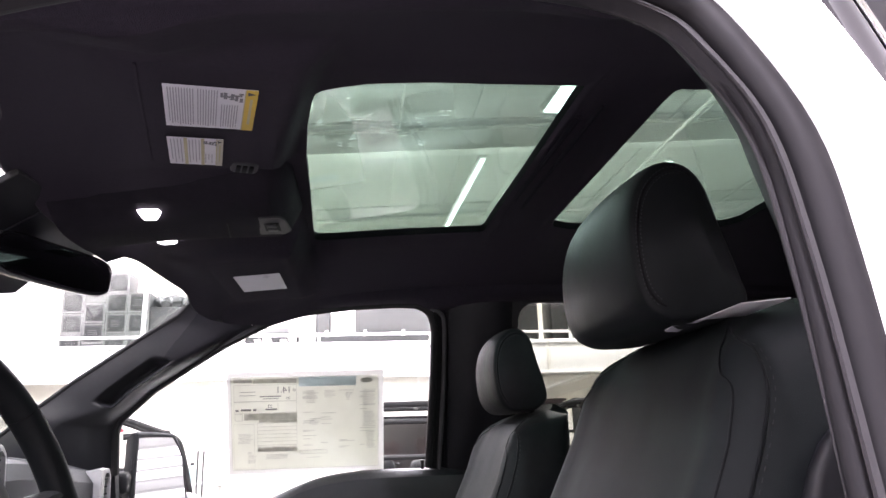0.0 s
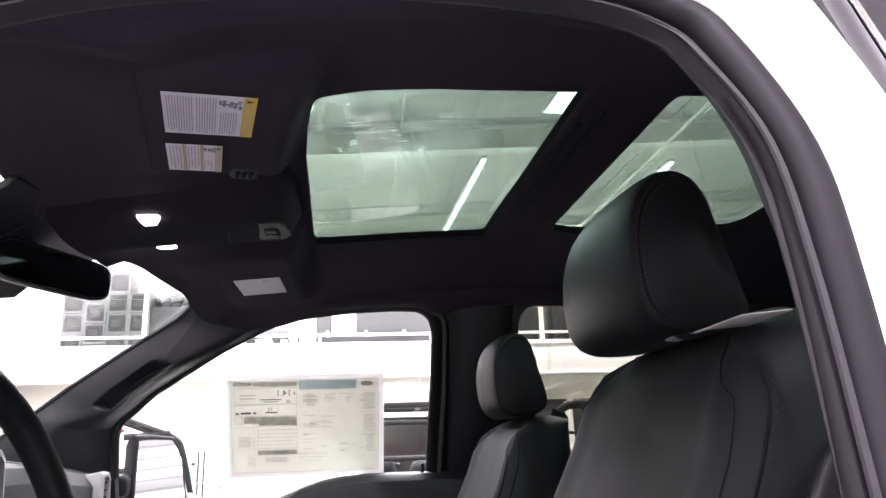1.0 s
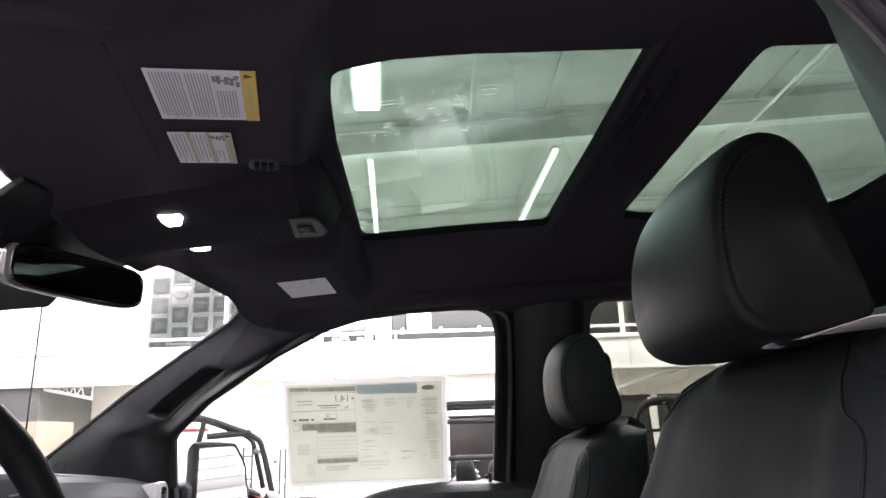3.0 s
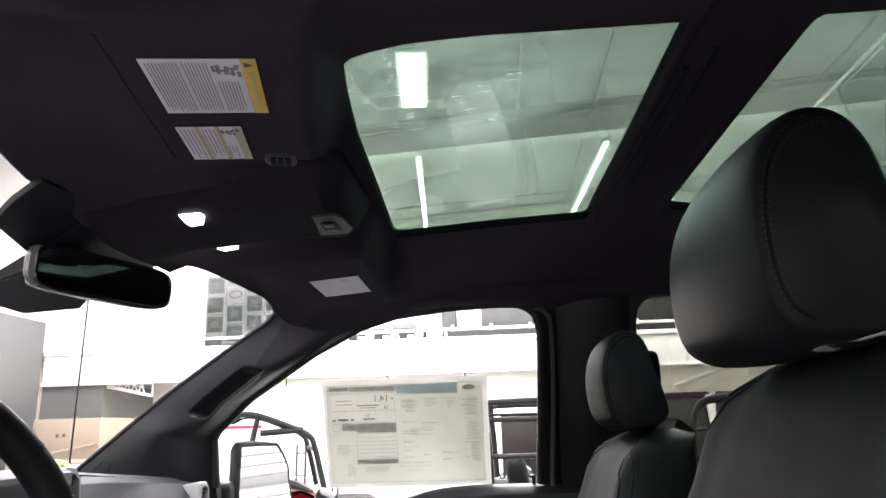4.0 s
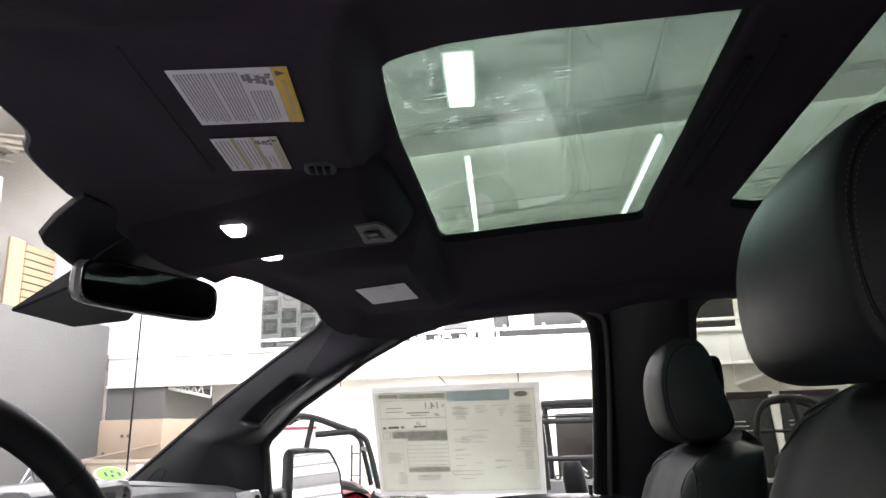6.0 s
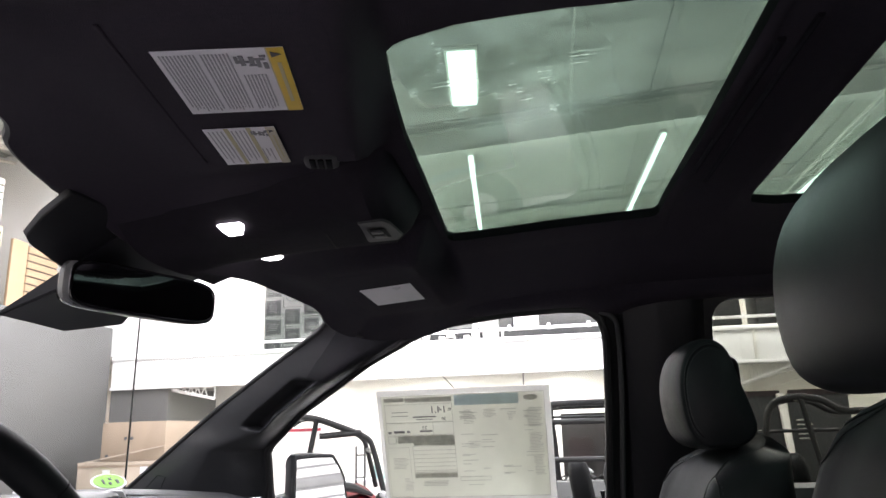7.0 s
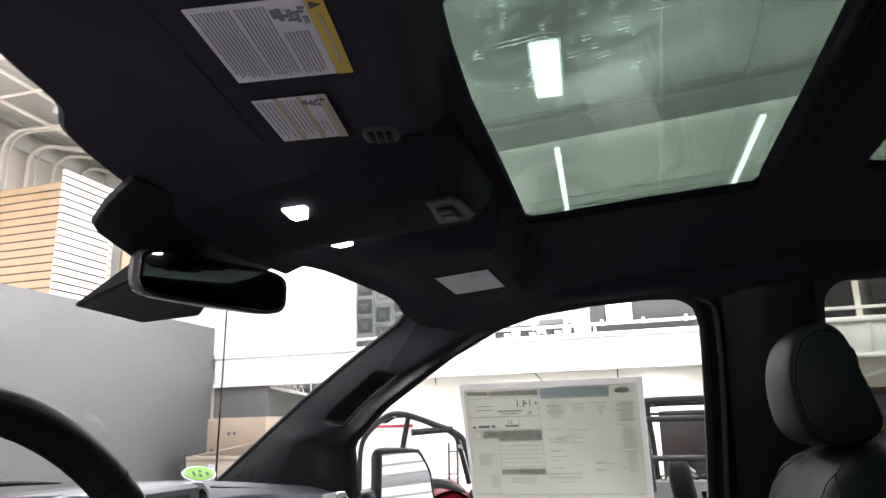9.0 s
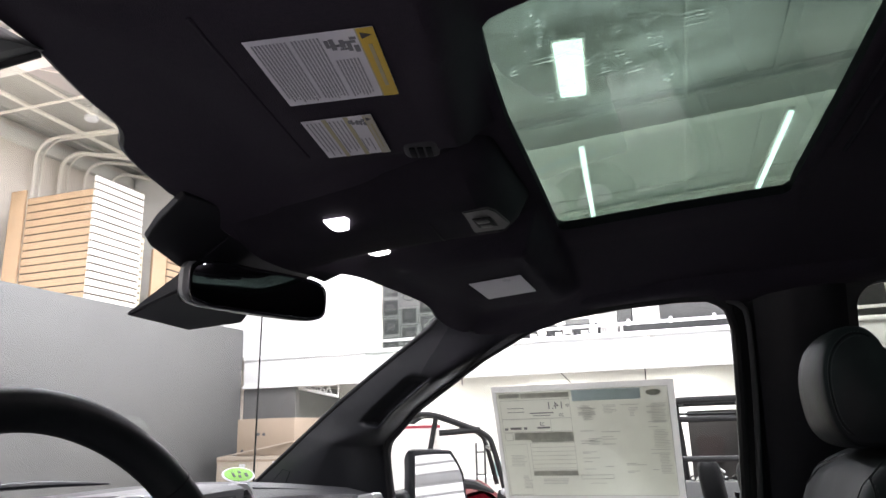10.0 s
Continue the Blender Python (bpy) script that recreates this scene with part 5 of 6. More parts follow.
for x in (-1.95, 2.42):
    for s in (-1, 1):
        bm = bmesh.new()
        tube(bm, [(x + 0.29 * math.cos(a), s * 0.86, 0.41 + 0.29 * math.sin(a)) for a in [2 * math.pi * k / 32 for k in range(32)]], 0.12, 12, closed=True)
        w = part("wheel", bm, M_RUBBER, truck)
        bm = bmesh.new()
        tube(bm, [(x, s * 0.80, 0.41), (x, s * 0.95, 0.41)], 0.22, 24)
        part("rim", bm, M_SILVER, w)
bm = bmesh.new()
tube(bm, [(-1.398, 0.87, 1.28), (-1.385, 0.87, 1.95)], [0.003, 0.002], 8)
part("aerial", bm, M_GLOSS, truck, "thin black aerial mast")

# ================================================================= inside the cab
def frame_matrix(c, u, v):
    """A pose with x along u, y along v, at c."""
    u, v = Vector(u).normalized(), Vector(v)
    v = (v - u * v.dot(u)).normalized()
    w = u.cross(v)
    m = Matrix((u, v, w)).transposed().to_4x4()
    m.translation = Vector(c)
    return m


# ---- front seats
HEAD = [(0.0, 0.0), (-0.026, 0.03), (-0.036, 0.085), (-0.034, 0.14), (-0.018, 0.185), (0.012, 0.211), (0.042, 0.208), (0.062, 0.18), (0.073, 0.13), (0.089, 0.07), (0.094, 0.028), (0.070, 0.003), (0.035, -0.004)]


def seat(y0, dx, dz, label, hx=0.0, hz=0.0, hs=1.0, lift=0.0, crown=0.034, slim=0.0):
    t = thing("front_seat", label, "car seat", (dx, y0, dz), "front seats")
    prof = smooth_line([(0.03 + (x - 0.03) * (0.4 + 0.6 * hs) + hx, 0, 0.211 + (z - 0.211) * hs + 1.40 + hz + lift * max(0.0, 1 - z / 0.06)) for x, z in HEAD], 44, True)
    mid = sum(prof, Vector()) / 44
    half = 0.138 * (0.4 + 0.6 * hs)
    def ring_at(s, grow=0.0):
        k = (1 - abs(s) ** 5.5) ** (1 / 3.2) * 0.12 + 0.88
        bow = 0.010 * (1 - s * s)
        out = []
        for p in prof:
            d = (p - mid) * (k + grow)
            out.append(mid + d + Vector((-bow if d.x < 0 else 0, s * half * (1 - 0.05 * max(0, d.z) / 0.1), 0)))
        return out
    bm = bmesh.new()
    ss = [-1, -0.985, -0.96, -0.92, -0.86, -0.78, -0.6, -0.3, 0, 0.3, 0.6, 0.78, 0.86, 0.92, 0.96, 0.985, 1]
    rings = rows_of(bm, [ring_at(s) for s in ss])
    skin(bm, rings, wrap=True)
    def cap_ring(s, k, grow=0.0):
        base = [mid + (p - mid) * k for p in prof]
        y = s * (half + (0.88 - k) * 0.024 + grow)
        return [Vector((p.x, y * (1 - 0.05 * max(0, p.z - mid.z) / 0.1), p.z)) for p in base]
    for s, r in ((-1, rings[0]), (1, rings[-1])):
        caps = [r] + rows_of(bm, [cap_ring(s, k) for k in (0.86, 0.84, 0.80, 0.70, 0.5, 0.3)])
        skin(bm, caps, wrap=True)
        c = bm.verts.new(sum((v.co for v in caps[-1]), Vector()) / len(r))
        for k in range(len(r)):
            bm.faces.new((caps[-1][k], caps[-1][(k + 1) % len(r)], c))
    head = part("headrest", bm, M_LEATHER, t, "rounded black leather headrest", sharp=60)
    for s in (-1, 1):
        bm = bmesh.new()
        tube(bm, cap_ring(s, 0.845)[1:22], 0.0014, 6)
        part("seam", bm, M_PIPING, head)
        bm = bmesh.new()
        for k in (0.875, 0.80):
            row = even_line(cap_ring(s, k, 0.0008)[2:20], 76)
            for j in range(0, 75, 2):
                tube(bm, [row[j], row[j].lerp(row[j + 1], 0.8)], 0.0005, 4)
        part("stitching", bm, M_THREAD, head, kind="stuff")
    bm = bmesh.new()
    tube(bm, [(0.10 + hx, -0.065, 1.30), (0.062 + hx, -0.065, 1.44 + hz)], 0.006, 10)
    part("headrest_post", bm, M_PIPING, t)
    bm = bmesh.new()
    tube(bm, [(0.10 + hx, 0.065, 1.30), (0.062 + hx, 0.065, 1.44 + hz)], 0.006, 10)
    part("headrest_post", bm, M_PIPING, t)

    # backrest: rings of a soft box with side bolsters, from the cushion to the shoulders
    levels = [0.60, 0.80, 1.0, 1.12, 1.22, 1.30, 1.355, 1.39, 1.412, 1.43, 1.443, 1.449]
    fronts = [-0.30, -0.22, -0.15, -0.10, -0.055, -0.015, 0.005, 0.025, 0.05, 0.085, 0.125, 0.165]
    backs = [-0.10, 0.0, 0.10, 0.15, 0.19, 0.215, 0.225, 0.23, 0.23, 0.228, 0.222, 0.205]
    if slim:
        backs = [min(b, slim) for b in backs]
        fronts = [min(f, slim - 0.105 + 0.008 * i) for i, f in enumerate(fronts)]
    widths = [0.235, 0.26, 0.272, 0.272, 0.270, 0.265, 0.256, 0.246, 0.236, 0.22, 0.195, 0.15]
    N = 56
    def back_ring(i, grow=0.0):
        z, w, th = levels[i], widths[i] + grow, backs[i] - fronts[i]
        xc = (backs[i] + fronts[i]) / 2
        out = []
        for k in range(N):
            a = 2 * math.pi * k / N
            cx, sy = math.cos(a), math.sin(a)
            px = math.copysign(abs(cx) ** 0.55, cx) * (th / 2 + grow)
            py = math.copysign(abs(sy) ** 0.55, sy) * w
            u = abs(py) / widths[i]
            if cx < 0:
                px += -0.018 * math.exp(-((u - 0.84) / 0.13) ** 2) + 0.012 * math.exp(-(u / 0.6) ** 2)
            out.append(Vector((xc + px, py, z + max(0.0, (i - 5) / 6) * (crown * (1 - u * u) - 0.022 * u ** 3))))
        return out
    bm = bmesh.new()
    rings = rows_of(bm, [back_ring(i) for i in range(len(levels))])
    skin(bm, rings, wrap=True)
    c = bm.verts.new(sum((v.co for v in rings[-1]), Vector()) / N + Vector((0, 0, 0.004)))
    for k in range(N):
        bm.faces.new((rings[-1][k], rings[-1][(k + 1) % N], c))
    back = part("backrest", bm, M_SEATBACK, t, "black leather backrest with bolsters", sharp=60)
    # piped and stitched seams that follow the backrest
    def on_back(i, k, grow):
        i0 = min(int(i), len(levels) - 2)
        k0 = int(math.floor(k))
        a, b = back_ring(i0, grow), back_ring(i0 + 1, grow)
        g = k - k0
        return a[k0 % N].lerp(a[(k0 + 1) % N], g).lerp(b[k0 % N].lerp(b[(k0 + 1) % N], g), i - i0)
    def seam_line(path, grow, mirror, n=70, dk=0.0):
        fine = smooth_line([(i, k + dk, 0) for i, k in path], n)
        return [on_back(p.x, 56 - p.y if mirror else p.y, grow) for p in fine]
    INNER = [(8.3, 31.3), (7.2, 33.2), (6.35, 34.5), (6.1, 35.4), (5.8, 36.0), (5.0, 36.1), (4.0, 36.2), (2.5, 36.3), (1.2, 36.3)]
    OUTER = [(8.0, 32.4), (7.4, 35.2), (6.9, 36.8), (5.9, 38.0), (5.0, 38.0), (4.0, 38.1), (2.5, 38.2), (1.2, 38.2)]
    for mirror in (False, True):
        for path, r in ((INNER, 0.0013), (OUTER, 0.0017)):
            bm = bmesh.new()
            tube(bm, seam_line(path, 0.0006, mirror), r, 6)
            part("seam", bm, M_LEATHER, back)
        bm = bmesh.new()
        row = even_line(seam_line(OUTER, 0.0012, mirror, 70, 0.42), 130)
        for j in range(0, 129, 2):
            tube(bm, [row[j], row[j].lerp(row[j + 1], 0.8)], 0.0005, 4)
        part("stitching", bm, M_THREAD, back, kind="stuff")
    bm = bmesh.new()
    ovalbox(bm, pose(-0.33, 0, 0.62, 0, -4, 0), 0.29, 0.26, 0.09, 4.5)
    part("seat_cushion", bm, M_LEATHER, t)
    bm = bmesh.new()
    box(bm, (-0.5, -0.22, 0.55 - dz), (0.05, 0.22, 0.58), 0.02)
    part("seat_base", bm, M_TRIM, t)
    bm = bmesh.new()
    sx = -1 if y0 < 0 else 1
    ovalbox(bm, pose(0.12, sx * 0.275, 0.98), 0.11, 0.022, 0.345, 3, 32, 20)
    part("side_shield", bm, M_TRIM, t)
    return t


seat(-0.405, 0.018, 0.068, "black leather driver seat with raised headrest and paper tag", lift=0.024, crown=0.017)
seat(0.42, -0.022, -0.010, "black leather front passenger seat beside the window", 0.034, 0.008, 0.87, crown=0.004, slim=0.152)

# paper tag tucked under the driver headrest
bm = bmesh.new()
front = [Vector(p) for p in ((0.031, -0.496, 1.489), (0.032, -0.514, 1.491), (0.048, -0.530, 1.4925), (0.050, -0.557, 1.4935), (0.051, -0.592, 1.4948), (0.052, -0.626, 1.496), (0.078, -0.6255, 1.4985), (0.103, -0.625, 1.501))]
rear = [Vector(p) for p in ((0.037, -0.487, 1.489), (0.056, -0.474, 1.490), (0.053, -0.520, 1.492), (0.057, -0.544, 1.4935), (0.078, -0.547, 1.4948), (0.098, -0.55, 1.496), (0.102, -0.586, 1.4985), (0.106, -0.621, 1.501))]
sheet(bm, [[a.lerp(b, k / 4) for k in range(5)] for a, b in zip(front, rear)], 0.0008, (0, 0, -1))
solo("paper_tag", bm, M_PAPER, "white paper tag lying on the driver seat shoulder", "paper tag")

# ---- rear bench, dark behind the front seats
rb = thing("rear_bench", "black leather rear bench seat", "car seat", (1.1, 0, 0.6))
bm = bmesh.new()
ovalbox(bm, pose(0.12, 0, 0.42, 0, 10, 0), 0.09, 0.68, 0.38, 5)
part("backrest", bm, M_LEATHER, rb)
bm = bmesh.new()
ovalbox(bm, pose(-0.2, 0, 0.02), 0.28, 0.68, 0.09, 5)
part("seat_cushion", bm, M_LEATHER, rb)
for y in (-0.45, 0.45):
    bm = bmesh.new()
    ovalbox(bm, pose(0.18, y, 0.88), 0.05, 0.12, 0.09, 3.5)
    part("headrest", bm, M_LEATHER, rb)


# ---- sun visors
def visor(s):
    t = thing("sun_visor", "black fabric sun visor folded up with white labels" , "sun visor", (-0.51, s * 0.38, 1.79), "sun visors")
    bm = bmesh.new()
    c, u, v, hu, hv = VISORS[0 if s < 0 else 1]
    m = frame_matrix(c, u, v)
    ovalbox(bm, m, hu, hv, 0.007, 9, 64, 14)
    wpart("visor_panel", bm, M_LINER, t, sharp=60)
    bm = bmesh.new()
    tube(bm, smooth_line([m @ Vector((-0.078, -s * 0.15, 0.005)), m @ Vector((-0.076, s * 0.15, 0.006)), m @ Vector((-0.07, s * 0.18, 0.014))], 14), 0.004, 8)
    wpart("visor_rod", bm, M_TRIM, t)
    if s < 0:
        bm = bmesh.new()
        tube(bm, [m @ Vector((-0.083, -0.15 + 0.03 * k, -0.0055)) for k in range(11)], 0.0020, 8)
        wpart("visor_hem", bm, M_LINER, t)
    return m


mv = visor(-1)
visor(1)


def label_on(name, m, w, h, label, rows, yellow=None, olive=False, picture=False, band=M_YELLOW, fine=0.0006):
    """A printed label of width w along x and height h along y; its face looks down."""
    t = thing(name, label, "label", m.translation)
    base = Matrix.Translation(-m.translation) @ m
    def bar(bm, x0, x1, y0, y1, lift):
        z = -0.0006 * lift
        plate(bm, [base @ Vector((x, y, z)) for x, y in ((x0, y0), (x1, y0), (x1, y1), (x0, y1))], base.to_3x3() @ Vector((0, 0, -0.0004)))
    bm = bmesh.new()
    bar(bm, -w / 2, w / 2, -h / 2, h / 2, 0)
    part("sheet", bm, M_PAPER, t)
    if yellow:
        bm = bmesh.new()
        bar(bm, w / 2 - yellow, w / 2, -h / 2, h / 2, 1)
        part("colour_band", bm, band, t)
        bm = bmesh.new()
        bar(bm, w / 2 - yellow - 0.0012, w / 2 - yellow, -h / 2, h / 2, 1)
        bar(bm, w / 2 - yellow * 0.62, w / 2 - yellow * 0.38, -h * 0.30, h * 0.32, 2)
        part("band_print", bm, M_OLIVE, t)
        bm = bmesh.new()
        z = -0.0014
        plate(bm, [base @ Vector((w / 2 - yellow * a, -h / 2 + h * b, z)) for a, b in ((0.85, 0.04), (0.2, 0.08), (0.85, 0.12))], base.to_3x3() @ Vector((0, 0, -0.0003)))
        part("warning_sign", bm, M_INK, t)
    bm = bmesh.new()
    for x, y0, y1 in rows:
        bar(bm, x - fine, x + fine, y0, y1, 1.5)
    part("fine_print", bm, M_TEXT, t, kind="stuff")
    if olive:
        for x0, x1 in olive:
            bm = bmesh.new()
            bar(bm, x0, x1, -h / 2, h / 2, 0.8)
            part("olive_band", bm, M_OLIVE, t)
    if picture:
        bm = bmesh.new()
        x0, y0, sz = picture
        for a, b, c, d in ((0, 0.05, 0.12, 0.5), (0.15, 0.0, 0.3, 0.65), (0.05, 0.35, 0.45, 0.48), (0.45, 0.1, 0.6, 0.55), (0.55, 0.2, 0.95, 0.33), (0.65, 0.3, 0.78, 0.8), (0.4, 0.6, 0.7, 0.7), (0.8, 0.0, 1.0, 0.14), (0.85, 0.5, 1.0, 0.9)):
            bar(bm, x0 + a * sz, x0 + c * sz, y0 + b * sz, y0 + d * sz, 1.7)
        part("pictogram", bm, M_PICTURE, t)
    return t


rng = random.Random(4)
# large label: corner places give its own slight turn
ua, va = Vector((0.9765, 0.2105, 0.0451)), Vector((-0.212, 0.9768, 0.0293))
ma = frame_matrix((-0.4856, -0.4444, 1.7721), ua, va)
rows = []
wA, hA = 0.1043, 0.1208
for x0, n, y0, y1 in ((-0.047, 10, -0.054, 0.054), (-0.0145, 8, -0.054, 0.054), (0.0125, 7, -0.016, 0.054)):
    for k in range(n):
        a = y0
        while a < y1 - 0.006:
            b = min(y1 - rng.random() * 0.012, a + 0.010 + rng.random() * 0.05)
            if b > a + 0.002:
                rows.append((x0 + k * 0.0030, a, b))
            a = b + 0.0012
label_on("warning_label", ma, wA, hA, "white printed warning label with yellow band on the driver visor", rows, 0.0135, False, (0.010, -0.05, 0.026))
ub, vb = Vector((0.9789, 0.2008, 0.0388)), Vector((-0.2019, 0.979, 0.029))
mb = frame_matrix((-0.5340, -0.3034, 1.7740), ub, vb)
rows = []
for x0, n, y0, y1 in ((-0.031, 4, -0.047, 0.047), (-0.008, 4, -0.047, 0.047), (0.013, 3, 0.005, 0.045)):
    for k in range(n):
        rows.append((x0 + k * 0.0042, y0, y1 - rng.random() * 0.02))
label_on("warning_label", mb, 0.0713, 0.1047, "small white and olive printed label on the driver visor", rows, 0.008, [(-0.0150, -0.0105), (0.007, 0.0115)], (0.010, -0.045, 0.017), M_TAN)
# passenger visor label
mp = frame_matrix((-0.5409, 0.4114, 1.7388), (0.9968, -0.0255, 0.0754), (0.0299, 0.9979, -0.0576))
label_on("warning_label", mp, 0.1027, 0.1348, "plain pale label on the passenger visor", [(0.014, -0.058, -0.044), (0.018, -0.060, -0.038), (0.022, -0.060, -0.040), (0.026, -0.056, -0.046)])

# slotted microphone grille in the headliner on the driver side
vc = thing("visor_clip", "small grey slotted microphone grille on the headliner", "clip", (-0.481, -0.222, 1.790))
mc = pose(0, 0, 0, 3, 0, 14)
bm = bmesh.new()
ovalbox(bm, mc, 0.021, 0.027, 0.010, 5, 28, 8)
part("clip_body", bm, M_SWITCH, vc, sharp=60)
for k in (-1, 0, 1):
    bm = bmesh.new()
    box(bm, (-0.0035 + k * 0.0095, -0.016, -0.0118), (0.0035 + k * 0.0095, 0.016, -0.0095), 0.001, 2, mc)
    part("slot", bm, M_PIPING, vc, "dark grille slot")

# ---- overhead console
oc = thing("overhead_console", "black overhead console with two lit reading lamps", "overhead console", (-0.60, 0, 1.77))
def console_z(x, y):
    f = abs(y) / 0.150
    base = float(np.interp(x, [-0.80, -0.74, -0.66, -0.55, -0.45, -0.43, -0.415], [1.722, 1.736, 1.744, 1.750, 1.753, 1.790, 1.83]))
    return base + 0.055 * f ** 3.4
bm = bmesh.new()
xs = [-0.80, -0.77, -0.74, -0.70, -0.66, -0.62, -0.58, -0.54, -0.50, -0.46, -0.44, -0.43, -0.422]
sheet(bm, [[(x, y, min(console_z(x, y), drop(x, y) + 0.004)) for y in [-0.15 + 0.3 * j / 24 for j in range(25)]] for x in xs], 0.02, (0, 0, 1))
wpart("console_shell", bm, M_CONSOLE, oc)
LENS = {-1: [(-0.674, -0.101), (-0.637, -0.099), (-0.633, -0.091), (-0.645, -0.069), (-0.666, -0.069), (-0.671, -0.081)], 1: [(-0.699, 0.106), (-0.672, 0.089), (-0.664, 0.091), (-0.657, 0.110), (-0.662, 0.118), (-0.690, 0.128)]}
for s in (-1, 1):
    loop = LENS[s]
    cx, cy = sum(p[0] for p in loop) / 6, sum(p[1] for p in loop) / 6
    loop = [(cx + (x - cx) * 0.86, cy + (y - cy) * 0.86) for x, y in loop]
    zc = console_z(cx, cy)
    bm = bmesh.new()
    plate(bm, [(x, y, console_z(x, y) - 0.0015 if s < 0 else 1.755) for x, y in loop], (0, 0, -0.002 if s < 0 else 0.02))
    wpart("reading_lamp", bm, M_DOME, oc, "lit white reading lamp lens")
    data = bpy.data.lights.new("dome_lamp", "AREA")
    data.shape, data.size, data.energy, data.color = "SQUARE", 0.03, 0.25, (1.0, 0.88, 0.95)
    lamp = new("dome_lamp", data)
    lamp.matrix_world = look((cx, cy, zc - 0.008), (cx, cy, 1.0))
bm = bmesh.new()
tube(bm, [(-0.538 - 0.013 * k / 12, -0.034 + 0.105 * k / 12, console_z(-0.545, -0.034 + 0.105 * k / 12) - 0.0003) for k in range(13)], 0.0012, 6)
wpart("holder_gap", bm, M_PIPING, oc)
bm = bmesh.new()
plate(bm, [(x, y, console_z(min(x, -0.452), y) + 0.001) for x, y in ((-0.483, -0.062), (-0.446, -0.064), (-0.437, -0.050), (-0.432, 0.010), (-0.445, 0.034), (-0.492, 0.034))], (0, 0, -0.004))
bmesh.ops.bevel(bm, geom=list(bm.edges), offset=0.0018, segments=2, affect="EDGES")
wpart("switch_bezel", bm, M_SWITCH, oc, "grey roof switch bezel")
bm = bmesh.new()
plate(bm, [(x, y, 1.7497) for x, y in ((-0.476, -0.036), (-0.450, -0.038), (-0.450, 0.008), (-0.478, 0.008))], (0, 0, -0.0006))
wpart("switch_recess", bm, M_PIPING, oc)
for y in (-0.026, -0.004):
    bm = bmesh.new()
    box(bm, (-0.472, y - 0.008, 1.7462), (-0.455, y + 0.008, 1.7488), 0.001, 2)
    wpart("roof_switch", bm, M_SWITCH, oc)

# ---- rear-view mirror and sensor housing
rv = thing("rear_view_mirror", "black framed rear-view mirror on a windscreen stalk", "rear-view mirror", (-0.822, -0.01, 1.685))
m = frame_matrix((-0.822, -0.010, 1.682), (0.36, 0.93, -0.012), (0.05, 0.02, 1))
bm = bmesh.new()
ovalbox(bm, m @ pose(0, 0.0, -0.013), 0.129, 0.035, 0.016, 5.5, 56, 12)
wpart("mirror_shell", bm, M_GLOSS, rv, sharp=60)
bm = bmesh.new()
rim = [m @ Vector((0.124 * math.copysign(abs(math.cos(a)) ** 0.36, math.cos(a)), 0.0325 * math.copysign(abs(math.sin(a)) ** 0.45, math.sin(a)), 0.001)) for a in [2 * math.pi * k / 64 for k in range(64)]]
tube(bm, rim, 0.003, 8, closed=True)
wpart("mirror_rim", bm, M_GLOSS, rv)
bm = bmesh.new()
tube(bm, [p + m.to_3x3() @ Vector((-0.004, 0, -0.006)) for p in rim[24:41]], [0.003 + 0.006 * math.sin(math.pi * k / 16) for k in range(17)], 8)
wpart("mirror_side", bm, M_BEZEL, rv, "satin grey side of the mirror housing")
bm = bmesh.new()
plate(bm, [m @ Vector((0.121 * math.copysign(abs(math.cos(a)) ** 0.36, math.cos(a)), 0.0300 * math.copysign(abs(math.sin(a)) ** 0.45, math.sin(a)), 0.002)) for a in [2 * math.pi * k / 64 for k in range(64)]], m.to_3x3() @ Vector((0, 0, 0.001)))
wpart("mirror_face", bm, M_DIMMIRROR, rv)
bm = bmesh.new()
tube(bm, [m @ Vector((0, 0.0, -0.02)), (-0.86, -0.01, 1.715), (-0.875, -0.01, 1.732)], 0.011, 10)
wpart("stalk", bm, M_TRIM, rv)

sh = thing("sensor_housing", "dark plastic sensor housing on the windscreen behind the mirror", "sensor housing", (-0.88, -0.1, 1.72))
def on_screen(x, y, below=0.0):
    return Vector((x, y, 1.775 + 0.6 * (x + 0.8) - below))
bm = bmesh.new()
quad = [on_screen(-0.800, -0.235), on_screen(-0.842, -0.228), on_screen(-0.874, -0.213), on_screen(-0.882, -0.195), on_screen(-0.902, -0.10), on_screen(-0.83, -0.09), on_screen(-0.79, -0.09)]
plate(bm, quad, (0.006, 0, -0.009))
bmesh.ops.bevel(bm, geom=list(bm.edges), offset=0.0012, segments=2, affect="EDGES")
wpart("upper_cover", bm, M_TRIM, sh)
bm = bmesh.new()
plate(bm, [on_screen(x, y) for x, y in ((-0.79, -0.10), (-0.885, -0.10), (-0.88, 0.0), (-0.857, 0.09), (-0.848, 0.150), (-0.828, 0.165), (-0.79, 0.16))], (0.006, 0, -0.012))
wpart("lower_shroud", bm, M_TRIM, sh)
bm = bmesh.new()
wedge_top = [on_screen(-1.006, -0.092, 0.0), on_screen(-0.90, -0.09), on_screen(-0.86, 0.06), on_screen(-0.945, 0.125), on_screen(-0.985, 0.07)]
wedge_low = [on_screen(-1.004, -0.088, 0.004), on_screen(-0.90, -0.085, 0.03), on_screen(-0.865, 0.06, 0.04), on_screen(-0.945, 0.12, 0.028), on_screen(-0.995, 0.04, 0.018)]
a = [bm.verts.new(p) for p in wedge_top]
b = [bm.verts.new(p) for p in wedge_low]
bm.faces.new(a)
bm.faces.new(b[::-1])
for k in range(5):
    bm.faces.new((a[k], b[k], b[(k + 1) % 5], a[(k + 1) % 5]))
